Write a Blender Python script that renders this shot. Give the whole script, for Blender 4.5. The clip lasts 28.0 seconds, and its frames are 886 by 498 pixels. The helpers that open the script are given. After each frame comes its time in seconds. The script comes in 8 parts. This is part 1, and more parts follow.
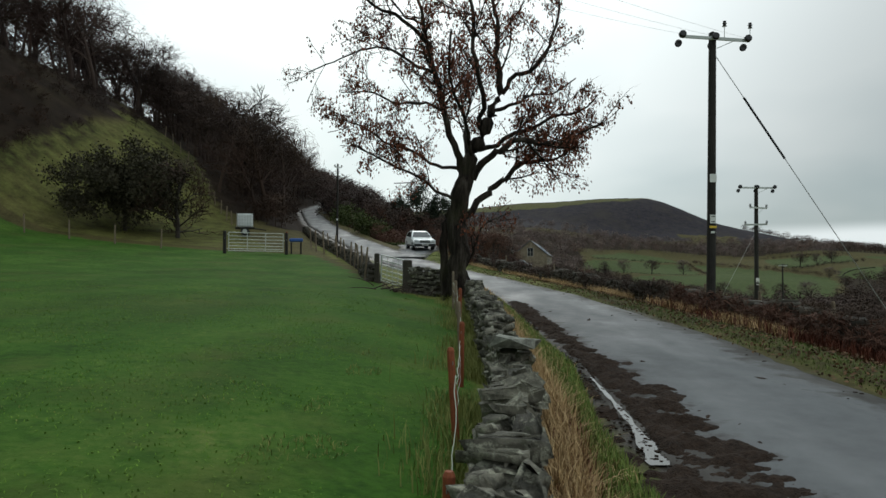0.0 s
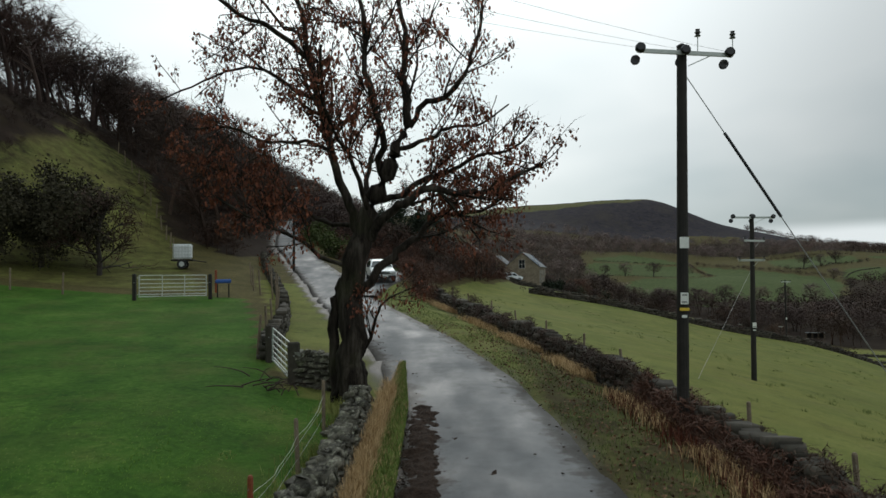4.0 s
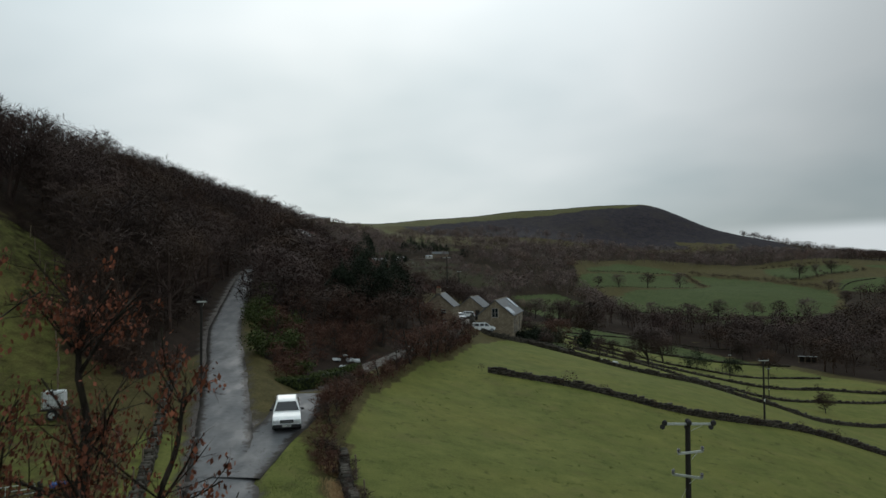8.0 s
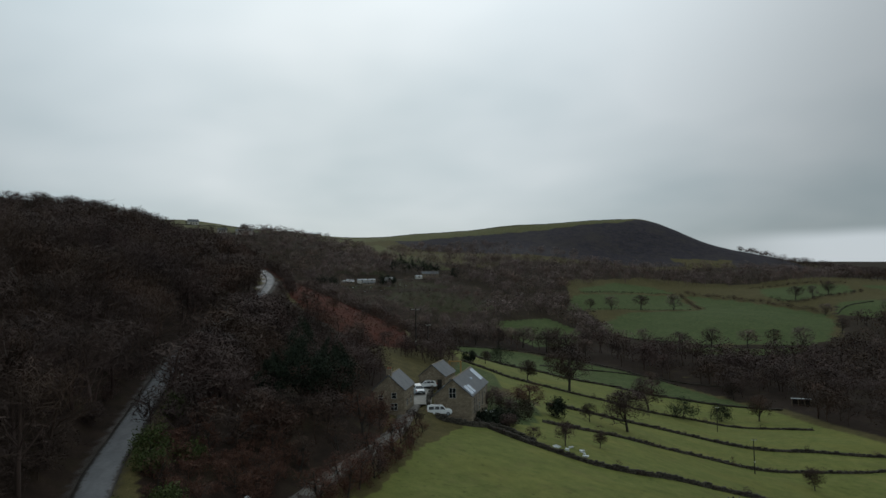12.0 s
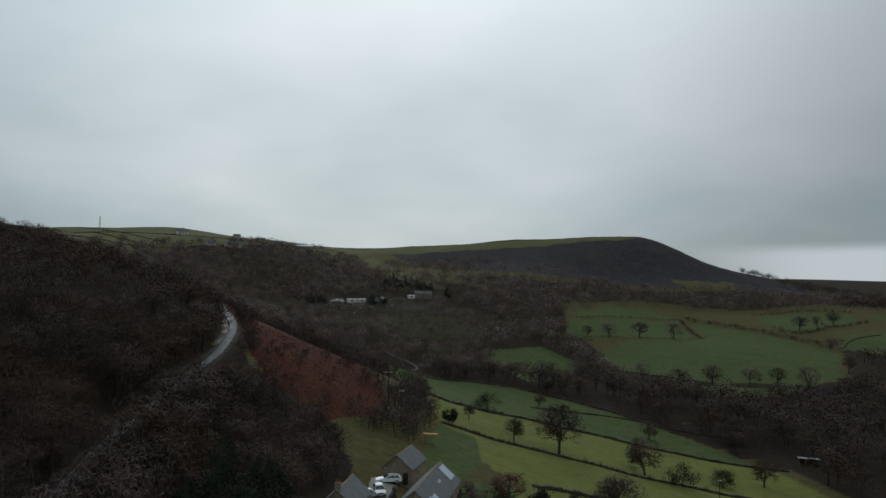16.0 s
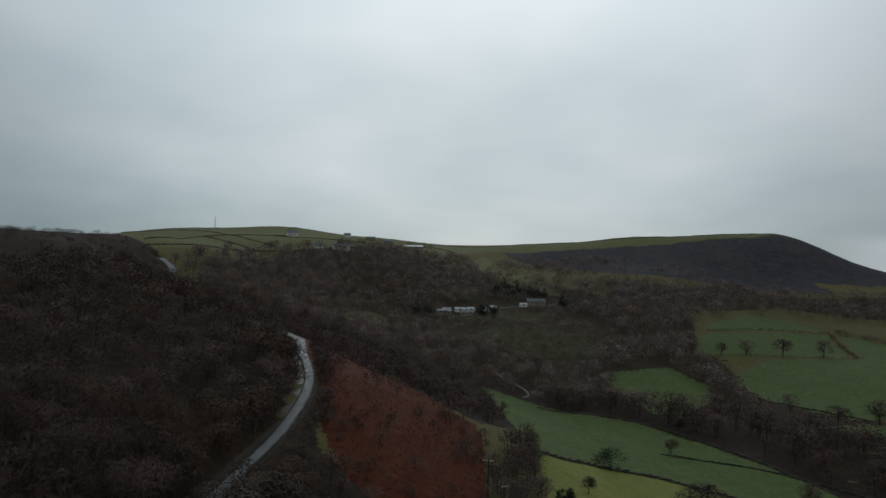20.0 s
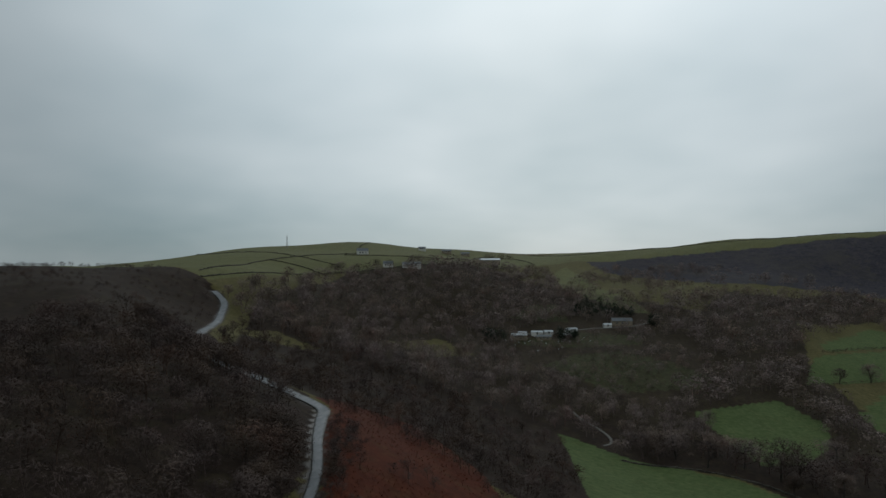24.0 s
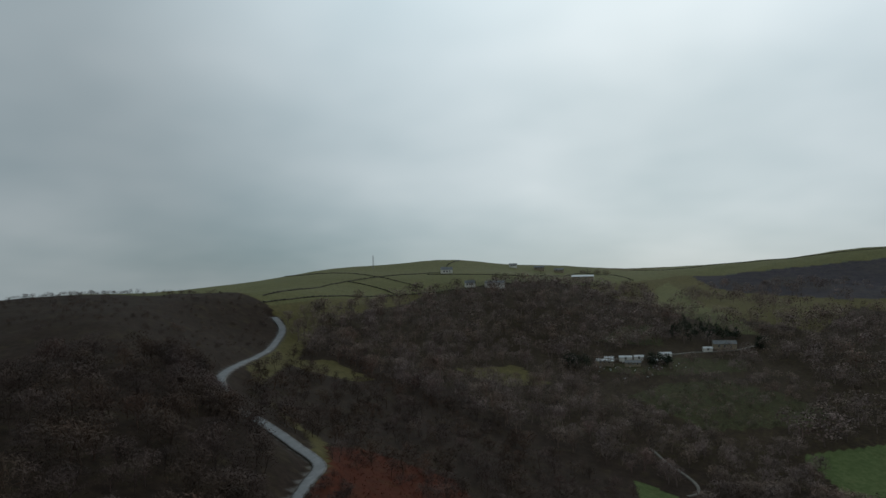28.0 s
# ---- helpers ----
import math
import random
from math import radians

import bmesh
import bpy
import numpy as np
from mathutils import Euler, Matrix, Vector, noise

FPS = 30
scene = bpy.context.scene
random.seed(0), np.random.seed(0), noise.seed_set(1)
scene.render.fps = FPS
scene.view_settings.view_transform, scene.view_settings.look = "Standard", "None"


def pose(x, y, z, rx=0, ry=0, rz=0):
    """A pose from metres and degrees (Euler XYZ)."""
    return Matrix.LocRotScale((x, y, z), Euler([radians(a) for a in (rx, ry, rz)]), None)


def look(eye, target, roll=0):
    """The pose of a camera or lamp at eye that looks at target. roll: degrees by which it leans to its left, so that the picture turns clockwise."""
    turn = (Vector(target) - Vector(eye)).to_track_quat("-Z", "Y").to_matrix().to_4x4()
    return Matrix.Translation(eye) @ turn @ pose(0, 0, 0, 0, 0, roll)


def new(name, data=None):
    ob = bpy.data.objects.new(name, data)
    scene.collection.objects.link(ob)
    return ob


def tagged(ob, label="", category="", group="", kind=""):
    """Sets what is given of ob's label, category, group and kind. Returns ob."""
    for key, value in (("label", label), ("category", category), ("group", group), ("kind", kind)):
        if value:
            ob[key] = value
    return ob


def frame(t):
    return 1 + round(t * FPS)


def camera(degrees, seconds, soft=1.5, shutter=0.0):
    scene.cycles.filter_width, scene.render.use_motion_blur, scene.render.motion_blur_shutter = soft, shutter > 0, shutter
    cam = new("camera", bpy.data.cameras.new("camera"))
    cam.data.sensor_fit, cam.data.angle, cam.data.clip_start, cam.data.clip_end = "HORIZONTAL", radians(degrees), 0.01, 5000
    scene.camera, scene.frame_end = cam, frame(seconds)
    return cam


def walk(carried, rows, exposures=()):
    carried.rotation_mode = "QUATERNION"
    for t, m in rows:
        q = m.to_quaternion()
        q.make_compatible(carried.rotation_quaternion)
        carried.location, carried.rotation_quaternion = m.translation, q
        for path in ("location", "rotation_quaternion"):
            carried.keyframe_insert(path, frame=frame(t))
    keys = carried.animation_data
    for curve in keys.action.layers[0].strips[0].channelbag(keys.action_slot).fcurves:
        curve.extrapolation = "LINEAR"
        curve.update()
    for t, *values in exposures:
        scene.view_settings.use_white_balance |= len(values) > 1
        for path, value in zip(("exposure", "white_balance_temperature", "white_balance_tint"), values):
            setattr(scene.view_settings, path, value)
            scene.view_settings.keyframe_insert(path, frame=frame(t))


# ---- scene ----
# seconds, stops, kelvin, tint: the camera stops down a little as it climbs
EXPO = [(0, 0.16, 6450, 6), (2.5, 0.12, 6450, 7), (5, 0.08, 6450, 8), (8, -0.20, 6350, 8), (12, -0.38, 6200, 8), (18, -0.49, 6150, 8), (28, -0.42, 6100, 6)]
# Drone flight: seconds, x, y, z, yaw, pitch, roll
PATH = [
    (0.0, 0.00, 0.00, 2.60, -0.00, 2.00, 0.38),
    (0.5, 0.18, 0.48, 2.60, -0.07, 2.05, 0.31),
    (1.0, 0.48, 1.02, 2.60, -0.11, 2.14, 0.45),
    (1.5, 0.80, 1.66, 2.60, -0.12, 2.29, 0.67),
    (2.0, 1.13, 2.35, 2.61, -0.14, 2.34, 0.76),
    (2.5, 1.44, 3.25, 2.90, -0.16, 2.30, 0.81),
    (4.5, 3.59, 6.62, 5.82, 0.32, 2.14, 0.98),
    (5.0, 4.14, 7.28, 6.88, 0.33, 2.10, 0.96),
    (5.5, 4.73, 8.12, 8.01, 0.32, 2.02, 0.81),
    (6.0, 5.41, 9.05, 9.08, 0.28, 2.02, 0.91),
    (6.5, 6.19, 9.99, 10.22, 0.26, 2.08, 1.00),
    (7.0, 6.93, 10.74, 11.50, 0.27, 2.12, 0.99),
    (7.5, 7.63, 11.29, 12.60, 0.13, 2.11, 0.92),
    (8.0, 8.58, 12.09, 14.11, 0.12, 2.13, 1.01),
    (8.5, 9.36, 13.05, 15.26, 0.01, 2.30, 1.34),
    (9.0, 10.60, 13.75, 17.06, 0.03, 2.28, 1.34),
    (9.5, 11.68, 14.52, 18.69, 0.08, 2.31, 1.23),
    (10.0, 12.57, 15.69, 20.32, 0.04, 2.36, 1.15),
    (10.5, 13.46, 17.22, 21.89, -0.03, 2.43, 1.16),
    (11.0, 14.44, 18.97, 23.40, 0.00, 2.43, 0.99),
    (11.5, 15.49, 20.80, 24.78, 0.02, 2.48, 0.87),
    (12.0, 16.66, 22.68, 26.10, 0.06, 2.61, 0.79),
    (12.5, 17.77, 24.62, 27.51, 0.09, 2.75, 0.67),
    (14.5, 20.55, 32.26, 34.00, 0.08, 3.06, 0.03),
    (15.0, 21.03, 34.84, 35.65, 0.07, 3.04, -0.25),
    (15.5, 21.50, 37.57, 37.35, 0.06, 3.01, -0.52),
    (16.0, 21.71, 40.48, 39.23, 0.02, 2.97, -0.74),
    (16.5, 21.66, 43.72, 41.40, -0.06, 2.88, -0.88),
    (17.0, 21.44, 47.29, 43.57, -0.01, 2.75, -1.03),
    (17.5, 21.32, 51.19, 45.53, 0.83, 2.64, -1.15),
    (18.0, 21.31, 55.41, 47.28, 3.10, 2.49, -1.29),
    (18.5, 21.33, 59.93, 48.94, 3.90, 2.33, -1.30),
    (19.0, 21.31, 64.79, 50.55, 5.65, 2.21, -1.27),
    (19.5, 21.36, 69.91, 52.12, 8.00, 2.05, -1.28),
    (20.0, 21.45, 75.16, 53.69, 9.07, 1.88, -1.24),
    (20.5, 21.62, 80.46, 55.25, 10.32, 1.77, -1.07),
    (21.0, 21.76, 85.61, 56.78, 10.24, 1.72, -0.86),
    (21.5, 22.01, 90.63, 58.39, 10.18, 1.69, -0.63),
    (23.5, 24.30, 109.04, 66.49, 13.09, 1.83, 0.06),
    (24.0, 25.49, 113.49, 67.31, 16.13, 1.92, 0.27),
    (24.5, 26.83, 117.91, 67.96, 18.34, 2.01, 0.47),
    (25.0, 28.28, 122.30, 68.56, 19.47, 2.10, 0.67),
    (25.5, 29.79, 126.65, 69.20, 21.49, 2.21, 0.76),
    (26.0, 31.43, 130.94, 69.83, 23.07, 2.35, 0.91),
    (26.5, 33.15, 135.19, 70.40, 23.74, 2.50, 1.11),
    (27.0, 34.90, 139.38, 70.86, 24.36, 2.70, 1.13),
    (27.5, 36.70, 143.48, 71.18, 24.64, 2.88, 1.10),
    (28.0, 38.53, 147.57, 71.41, 25.08, 3.15, 1.13),
]
cam = camera(63.21, 28.0, 1.5, 0.2)
walk(cam, [(t, pose(x, y, z, 90 + pitch, roll, yaw)) for t, x, y, z, yaw, pitch, roll in PATH],
     exposures=EXPO)
# ---- end of path ----

# ================= sky and light: thick overcast, a brighter patch ahead =================
world = bpy.data.worlds.new("overcast_sky")
scene.world = world
world.use_nodes = True
wn, wl = world.node_tree.nodes, world.node_tree.links
wn.clear()
SUN_ELEV, SUN_AZ = 24.0, 9.0  # degrees; azimuth to the left of straight ahead


def wnode(kind, **kw):
    n = wn.new(kind)
    for k, v in kw.items():
        if k == "op":
            n.operation = v
        else:
            n.inputs[k].default_value = v
    return n


w_out = wn.new("ShaderNodeOutputWorld")
w_bg = wn.new("ShaderNodeBackground")
w_sky = wn.new("ShaderNodeTexSky")
w_sky.sky_type = "NISHITA"
w_sky.sun_disc = False
w_sky.sun_elevation = radians(SUN_ELEV)
w_sky.sun_rotation = radians(-SUN_AZ)
w_co = wn.new("ShaderNodeTexCoord")
w_sep = wn.new("ShaderNodeSeparateXYZ")
wl.new(w_co.outputs["Generated"], w_sep.inputs[0])
# clouds lie on a flat layer: direction / (height + a bit)
w_h = wnode("ShaderNodeMath", op="ADD")
w_h.inputs[1].default_value = 0.30
w_abs = wnode("ShaderNodeMath", op="ABSOLUTE")
wl.new(w_sep.outputs["Z"], w_abs.inputs[0])
wl.new(w_abs.outputs[0], w_h.inputs[0])
w_div = wn.new("ShaderNodeVectorMath")
w_div.operation = "DIVIDE"
w_cmb = wn.new("ShaderNodeCombineXYZ")
for i in range(3):
    wl.new(w_h.outputs[0], w_cmb.inputs[i])
wl.new(w_co.outputs["Generated"], w_div.inputs[0])
wl.new(w_cmb.outputs[0], w_div.inputs[1])
w_n1 = wnode("ShaderNodeTexNoise", Scale=0.62, Detail=4.0, Roughness=0.5)
wl.new(w_div.outputs[0], w_n1.inputs["Vector"])
w_r1 = wn.new("ShaderNodeValToRGB")
w_r1.color_ramp.elements[0].position, w_r1.color_ramp.elements[0].color = 0.32, (0.38, 0.485, 0.52, 1)
w_r1.color_ramp.elements[1].position, w_r1.color_ramp.elements[1].color = 0.66, (0.78, 0.825, 0.835, 1)
wl.new(w_n1.outputs["Fac"], w_r1.inputs[0])
# the veiled sun brightens the cloud around it
w_dot = wn.new("ShaderNodeVectorMath")
w_dot.operation = "DOT_PRODUCT"
sa, se = radians(SUN_AZ), radians(SUN_ELEV)
w_dot.inputs[1].default_value = (-math.sin(sa) * math.cos(se), math.cos(sa) * math.cos(se), math.sin(se))
wl.new(w_co.outputs["Generated"], w_dot.inputs[0])
w_glow = wn.new("ShaderNodeMapRange")
w_glow.interpolation_type = "SMOOTHSTEP"
w_glow.inputs[1].default_value, w_glow.inputs[2].default_value = 0.74, 1.0
w_glow.inputs[3].default_value, w_glow.inputs[4].default_value = 0.66, 1.22
wl.new(w_dot.outputs["Value"], w_glow.inputs[0])
w_mul = wn.new("ShaderNodeVectorMath")
w_mul.operation = "SCALE"
wl.new(w_r1.outputs[0], w_mul.inputs[0])
# overcast cloud is brightest overhead
w_zen = wn.new("ShaderNodeMapRange")
w_zen.interpolation_type = "SMOOTHSTEP"
w_zen.inputs[1].default_value, w_zen.inputs[2].default_value = 0.15, 1.0
w_zen.inputs[3].default_value, w_zen.inputs[4].default_value = 1.0, 2.3
wl.new(w_sep.outputs["Z"], w_zen.inputs[0])
w_all = wnode("ShaderNodeMath", op="MULTIPLY")
wl.new(w_glow.outputs[0], w_all.inputs[0])
wl.new(w_zen.outputs[0], w_all.inputs[1])
wl.new(w_all.outputs[0], w_mul.inputs["Scale"])
# a break under the cloud's edge, low on the valley side
w_east = wn.new("ShaderNodeVectorMath")
w_east.operation = "DOT_PRODUCT"
w_east.inputs[1].default_value = (math.sin(radians(50)), math.cos(radians(50)), 0)
wl.new(w_co.outputs["Generated"], w_east.inputs[0])
w_gap = wn.new("ShaderNodeMapRange")
w_gap.interpolation_type = "SMOOTHSTEP"
w_gap.inputs[1].default_value, w_gap.inputs[2].default_value = 0.84, 0.93
wl.new(w_east.outputs["Value"], w_gap.inputs[0])
w_edge = wnode("ShaderNodeMath", op="MULTIPLY_ADD")
w_edge.inputs[1].default_value, w_edge.inputs[2].default_value = 0.05, -0.025
wl.new(w_n1.outputs["Fac"], w_edge.inputs[0])
w_lift = wnode("ShaderNodeMath", op="ADD")
wl.new(w_sep.outputs["Z"], w_lift.inputs[0])
wl.new(w_edge.outputs[0], w_lift.inputs[1])
w_band = wn.new("ShaderNodeMapRange")
w_band.interpolation_type = "SMOOTHSTEP"
w_band.inputs[1].default_value, w_band.inputs[2].default_value = 0.062, 0.040
w_band.inputs[3].default_value, w_band.inputs[4].default_value = 0.0, 1.0
wl.new(w_lift.outputs[0], w_band.inputs[0])
w_both = wnode("ShaderNodeMath", op="MULTIPLY")
wl.new(w_gap.outputs[0], w_both.inputs[0])
wl.new(w_band.outputs[0], w_both.inputs[1])
w_open = wn.new("ShaderNodeMix")
w_open.data_type = "RGBA"
wl.new(w_both.outputs[0], w_open.inputs["Factor"])
wl.new(w_mul.outputs[0], w_open.inputs["A"])
w_open.inputs["B"].default_value = (0.74, 0.79, 0.82, 1)
# a thin share of the clear sky's colour above the cloud
w_scl = wn.new("ShaderNodeVectorMath")
w_scl.operation = "SCALE"
w_scl.inputs["Scale"].default_value = 0.05
wl.new(w_sky.outputs[0], w_scl.inputs[0])
w_mix = wn.new("ShaderNodeMix")
w_mix.data_type = "RGBA"
w_mix.inputs["Factor"].default_value = 0.10
wl.new(w_open.outputs["Result"], w_mix.inputs["A"])
wl.new(w_scl.outputs[0], w_mix.inputs["B"])
wl.new(w_mix.outputs["Result"], w_bg.inputs["Color"])
w_bg.inputs["Strength"].default_value = 1.0
wl.new(w_bg.outputs[0], w_out.inputs["Surface"])

sun_data = bpy.data.lights.new("sun", "SUN")
sun_data.energy = 0.5
sun_data.angle = radians(35)
sun_data.color = (1.0, 0.96, 0.90)
sun = new("sun", sun_data)
sun.matrix_world = look((0, 0, 200), (math.sin(sa) * 100, -math.cos(sa) * 100, 200 - math.tan(se) * 100))


# ================= materials =================
def lin(c):
    return (*c, 1.0)


class Mat:
    """A small builder for node materials."""

    def __init__(self, name, rough=0.8, metal=0.0, spec=0.3):
        self.m = bpy.data.materials.new(name)
        self.m.use_nodes = True
        self.n, self.l = self.m.node_tree.nodes, self.m.node_tree.links
        self.bsdf = self.n["Principled BSDF"]
        self.bsdf.inputs["Roughness"].default_value = rough
        self.bsdf.inputs["Metallic"].default_value = metal
        self.bsdf.inputs["Specular IOR Level"].default_value = spec
        self._pos = None

    def pos(self):
        if self._pos is None:
            g = self.n.new("ShaderNodeNewGeometry")
            self._pos = g.outputs["Position"]
        return self._pos

    def obj(self):
        return self.n.new("ShaderNodeTexCoord").outputs["Object"]

    def noise(self, scale, detail=4.0, rough=0.55, vec=None, stretch=None):
        v = vec or self.pos()
        if stretch:
            mp = self.n.new("ShaderNodeMapping")
            mp.inputs["Scale"].default_value = stretch
            self.l.new(v, mp.inputs[0])
            v = mp.outputs[0]
        t = self.n.new("ShaderNodeTexNoise")
        t.inputs["Scale"].default_value = scale
        t.inputs["Detail"].default_value = detail
        t.inputs["Roughness"].default_value = rough
        self.l.new(v, t.inputs["Vector"])
        return t.outputs["Fac"]

    def voronoi(self, scale, feature="F1", vec=None):
        t = self.n.new("ShaderNodeTexVoronoi")
        t.feature = feature
        t.inputs["Scale"].default_value = scale
        self.l.new(vec or self.pos(), t.inputs["Vector"])
        return t.outputs["Distance"]

    def ramp(self, fac, *stops):
        r = self.n.new("ShaderNodeValToRGB")
        e = r.color_ramp.elements
        while len(e) < len(stops):
            e.new(0.5)
        for k, (p, c) in zip(e, stops):
            k.position, k.color = p, lin(c)
        self.l.new(fac, r.inputs[0])
        return r.outputs[0]

    def range(self, fac, a, b, c=0.0, d=1.0):
        r = self.n.new("ShaderNodeMapRange")
        for i, v in enumerate((a, b, c, d)):
            r.inputs[i + 1].default_value = v
        self.l.new(fac, r.inputs[0])
        return r.outputs[0]

    def mix(self, fac, a, b, mode="MIX"):
        x = self.n.new("ShaderNodeMix")
        x.data_type, x.blend_type = "RGBA", mode
        for sock, v in ((x.inputs["Factor"], fac), (x.inputs["A"], a), (x.inputs["B"], b)):
            if isinstance(v, (int, float)):
                sock.default_value = v
            elif isinstance(v, tuple):
                sock.default_value = lin(v)
            else:
                self.l.new(v, sock)
        return x.outputs["Result"]

    def math(self, op, a, b):
        x = self.n.new("ShaderNodeMath")
        x.operation = op
        for sock, v in ((x.inputs[0], a), (x.inputs[1], b)):
            if isinstance(v, (int, float)):
                sock.default_value = v
            else:
                self.l.new(v, sock)
        return x.outputs[0]

    def attr(self, name):
        a = self.n.new("ShaderNodeAttribute")
        a.attribute_name = name
        return a.outputs["Fac"]

    def random(self):
        return self.n.new("ShaderNodeObjectInfo").outputs["Random"]

    def island(self):
        return self.n.new("ShaderNodeNewGeometry").outputs["Random Per Island"]

    def color(self, v):
        if isinstance(v, tuple):
            self.bsdf.inputs["Base Color"].default_value = lin(v)
        else:
            self.l.new(v, self.bsdf.inputs["Base Color"])
        return self

    def rough(self, v):
        self.l.new(v, self.bsdf.inputs["Roughness"])
        return self

    def bump(self, height, strength=0.4, dist=0.02):
        b = self.n.new("ShaderNodeBump")
        b.inputs["Strength"].default_value = strength
        b.inputs["Distance"].default_value = dist
        self.l.new(height, b.inputs["Height"])
        self.l.new(b.outputs[0], self.bsdf.inputs["Normal"])
        return self


def simple(name, dark, light, scale, rough=0.8, metal=0.0, spec=0.3, bump=0.25, dist=0.01, fine=None, local=False):
    """A two-scale mottled material."""
    k = Mat(name, rough, metal, spec)
    v = k.obj() if local else k.pos()
    a = k.noise(scale, 5, 0.6, v)
    b = k.noise(fine or scale * 6, 4, 0.6, v)
    c = k.mix(0.5, k.ramp(a, (0.3, dark), (0.7, light)), k.ramp(b, (0.3, dark), (0.7, light)))
    k.color(c)
    if bump:
        k.bump(b, bump, dist)
    return k.m


def island_mat(name, dark, light, rough=0.85, spec=0.2, scale=3.0):
    """Colour that differs from piece to piece, with a little grain."""
    k = Mat(name, rough, 0, spec)
    c = k.ramp(k.island(), (0.0, dark), (1.0, light))
    g = k.noise(scale, 3)
    k.color(k.mix(k.range(g, 0.3, 0.7, 0.0, 0.6), c, dark))
    return k.m


# ground cover, chosen by the masks on the ground sheet
def ground_material():
    k = Mat("ground_cover", 0.95, 0, 0.05)
    big, mid, fine = k.noise(0.05, 4), k.noise(0.45, 5, 0.6), k.noise(7.0, 5, 0.7)
    blade = k.noise(30.0, 3, 0.7)
    lush = k.ramp(k.mix(0.5, mid, fine), (0.36, (0.022, 0.056, 0.008)), (0.50, (0.043, 0.102, 0.013)), (0.60, (0.070, 0.130, 0.021)), (0.72, (0.135, 0.165, 0.044)))
    lush = k.mix(k.range(k.noise(0.55, 5, 0.62), 0.50, 0.70, 0.0, 0.55), lush, (0.085, 0.092, 0.026))
    lush = k.mix(k.range(k.noise(2.3, 5, 0.7), 0.54, 0.66, 0.0, 0.6), lush, (0.020, 0.050, 0.008))
    lush = k.mix(k.range(k.noise(0.17, 4, 0.6), 0.50, 0.68, 0.0, 0.45), lush, (0.030, 0.072, 0.010))
    past = k.ramp(k.mix(0.5, mid, fine), (0.30, (0.072, 0.090, 0.023)), (0.50, (0.128, 0.138, 0.038)), (0.74, (0.195, 0.192, 0.060)))
    tawny = k.ramp(k.mix(0.6, mid, fine), (0.34, (0.040, 0.034, 0.014)), (0.54, (0.090, 0.075, 0.030)), (0.70, (0.165, 0.128, 0.056)))
    litter = k.ramp(k.mix(0.5, mid, fine), (0.36, (0.015, 0.0100, 0.0076)), (0.56, (0.031, 0.0205, 0.0150)), (0.72, (0.054, 0.038, 0.027)))
    # field green greyed: the haze over the far fields is painted in
    meadow = k.ramp(k.mix(0.6, mid, fine), (0.36, (0.034, 0.048, 0.016)), (0.50, (0.066, 0.087, 0.031)), (0.66, (0.112, 0.126, 0.052)))
    brack = k.ramp(k.mix(0.5, mid, fine), (0.34, (0.032, 0.0095, 0.0050)), (0.52, (0.064, 0.0160, 0.0080)), (0.70, (0.104, 0.032, 0.016)))
    past = k.mix(k.range(k.noise(0.075, 3, 0.55), 0.46, 0.66, 0.0, 0.6), past, k.mix(0.45, past, (0.215, 0.185, 0.050)))
    past = k.mix(k.range(k.noise(1.1, 4, 0.65), 0.57, 0.70, 0.0, 0.65), past, (0.050, 0.062, 0.018))
    past = k.mix(k.range(k.noise(0.32, 4, 0.6), 0.54, 0.70, 0.0, 0.5), past, (0.165, 0.150, 0.055))
    past = k.mix(k.math("MULTIPLY", k.attr("upland"), 0.55), past, (0.098, 0.100, 0.060))
    # heather's purple-brown, with the far hill's blue haze mixed into the colour
    heath = k.ramp(k.mix(0.5, k.noise(0.12, 5, 0.65), mid), (0.36, (0.020, 0.018, 0.023)), (0.50, (0.036, 0.031, 0.038)), (0.66, (0.058, 0.048, 0.046)))
    heath = k.mix(k.range(k.noise(0.018, 5, 0.6), 0.52, 0.70, 0.0, 0.5), heath, (0.060, 0.050, 0.042))
    mud = k.ramp(fine, (0.35, (0.012, 0.009, 0.007)), (0.65, (0.040, 0.030, 0.023)))
    edge = k.math("SUBTRACT", k.noise(0.9, 5, 0.65), 0.5)

    def mask(name, soft=0.18):
        v = k.math("ADD", k.attr(name), k.math("MULTIPLY", edge, 0.9))
        return k.range(v, 0.5 - soft, 0.5 + soft)

    c = k.mix(mask("heath"), tawny, heath)
    c = k.mix(mask("litter"), c, litter)
    c = k.mix(mask("bracken"), c, brack)
    c = k.mix(mask("pasture"), c, past)
    c = k.mix(mask("meadow"), c, meadow)
    c = k.mix(mask("lush"), c, lush)
    c = k.mix(k.math("MULTIPLY", k.range(k.noise(0.16, 4, 0.6), 0.52, 0.74), 0.5), c, k.mix(0.5, c, tawny))
    m = mask("mud", 0.25)
    c = k.mix(m, c, mud)
    k.color(k.mix(k.range(big, 0.3, 0.7, 0.0, 0.35), c, k.mix(1.0, c, (0.62, 0.66, 0.6), "MULTIPLY")))
    k.rough(k.range(m, 0.0, 1.0, 0.92, 0.42))
    k.bump(k.math("ADD", fine, k.math("MULTIPLY", blade, 0.6)), 0.5, 0.04)
    return k.m


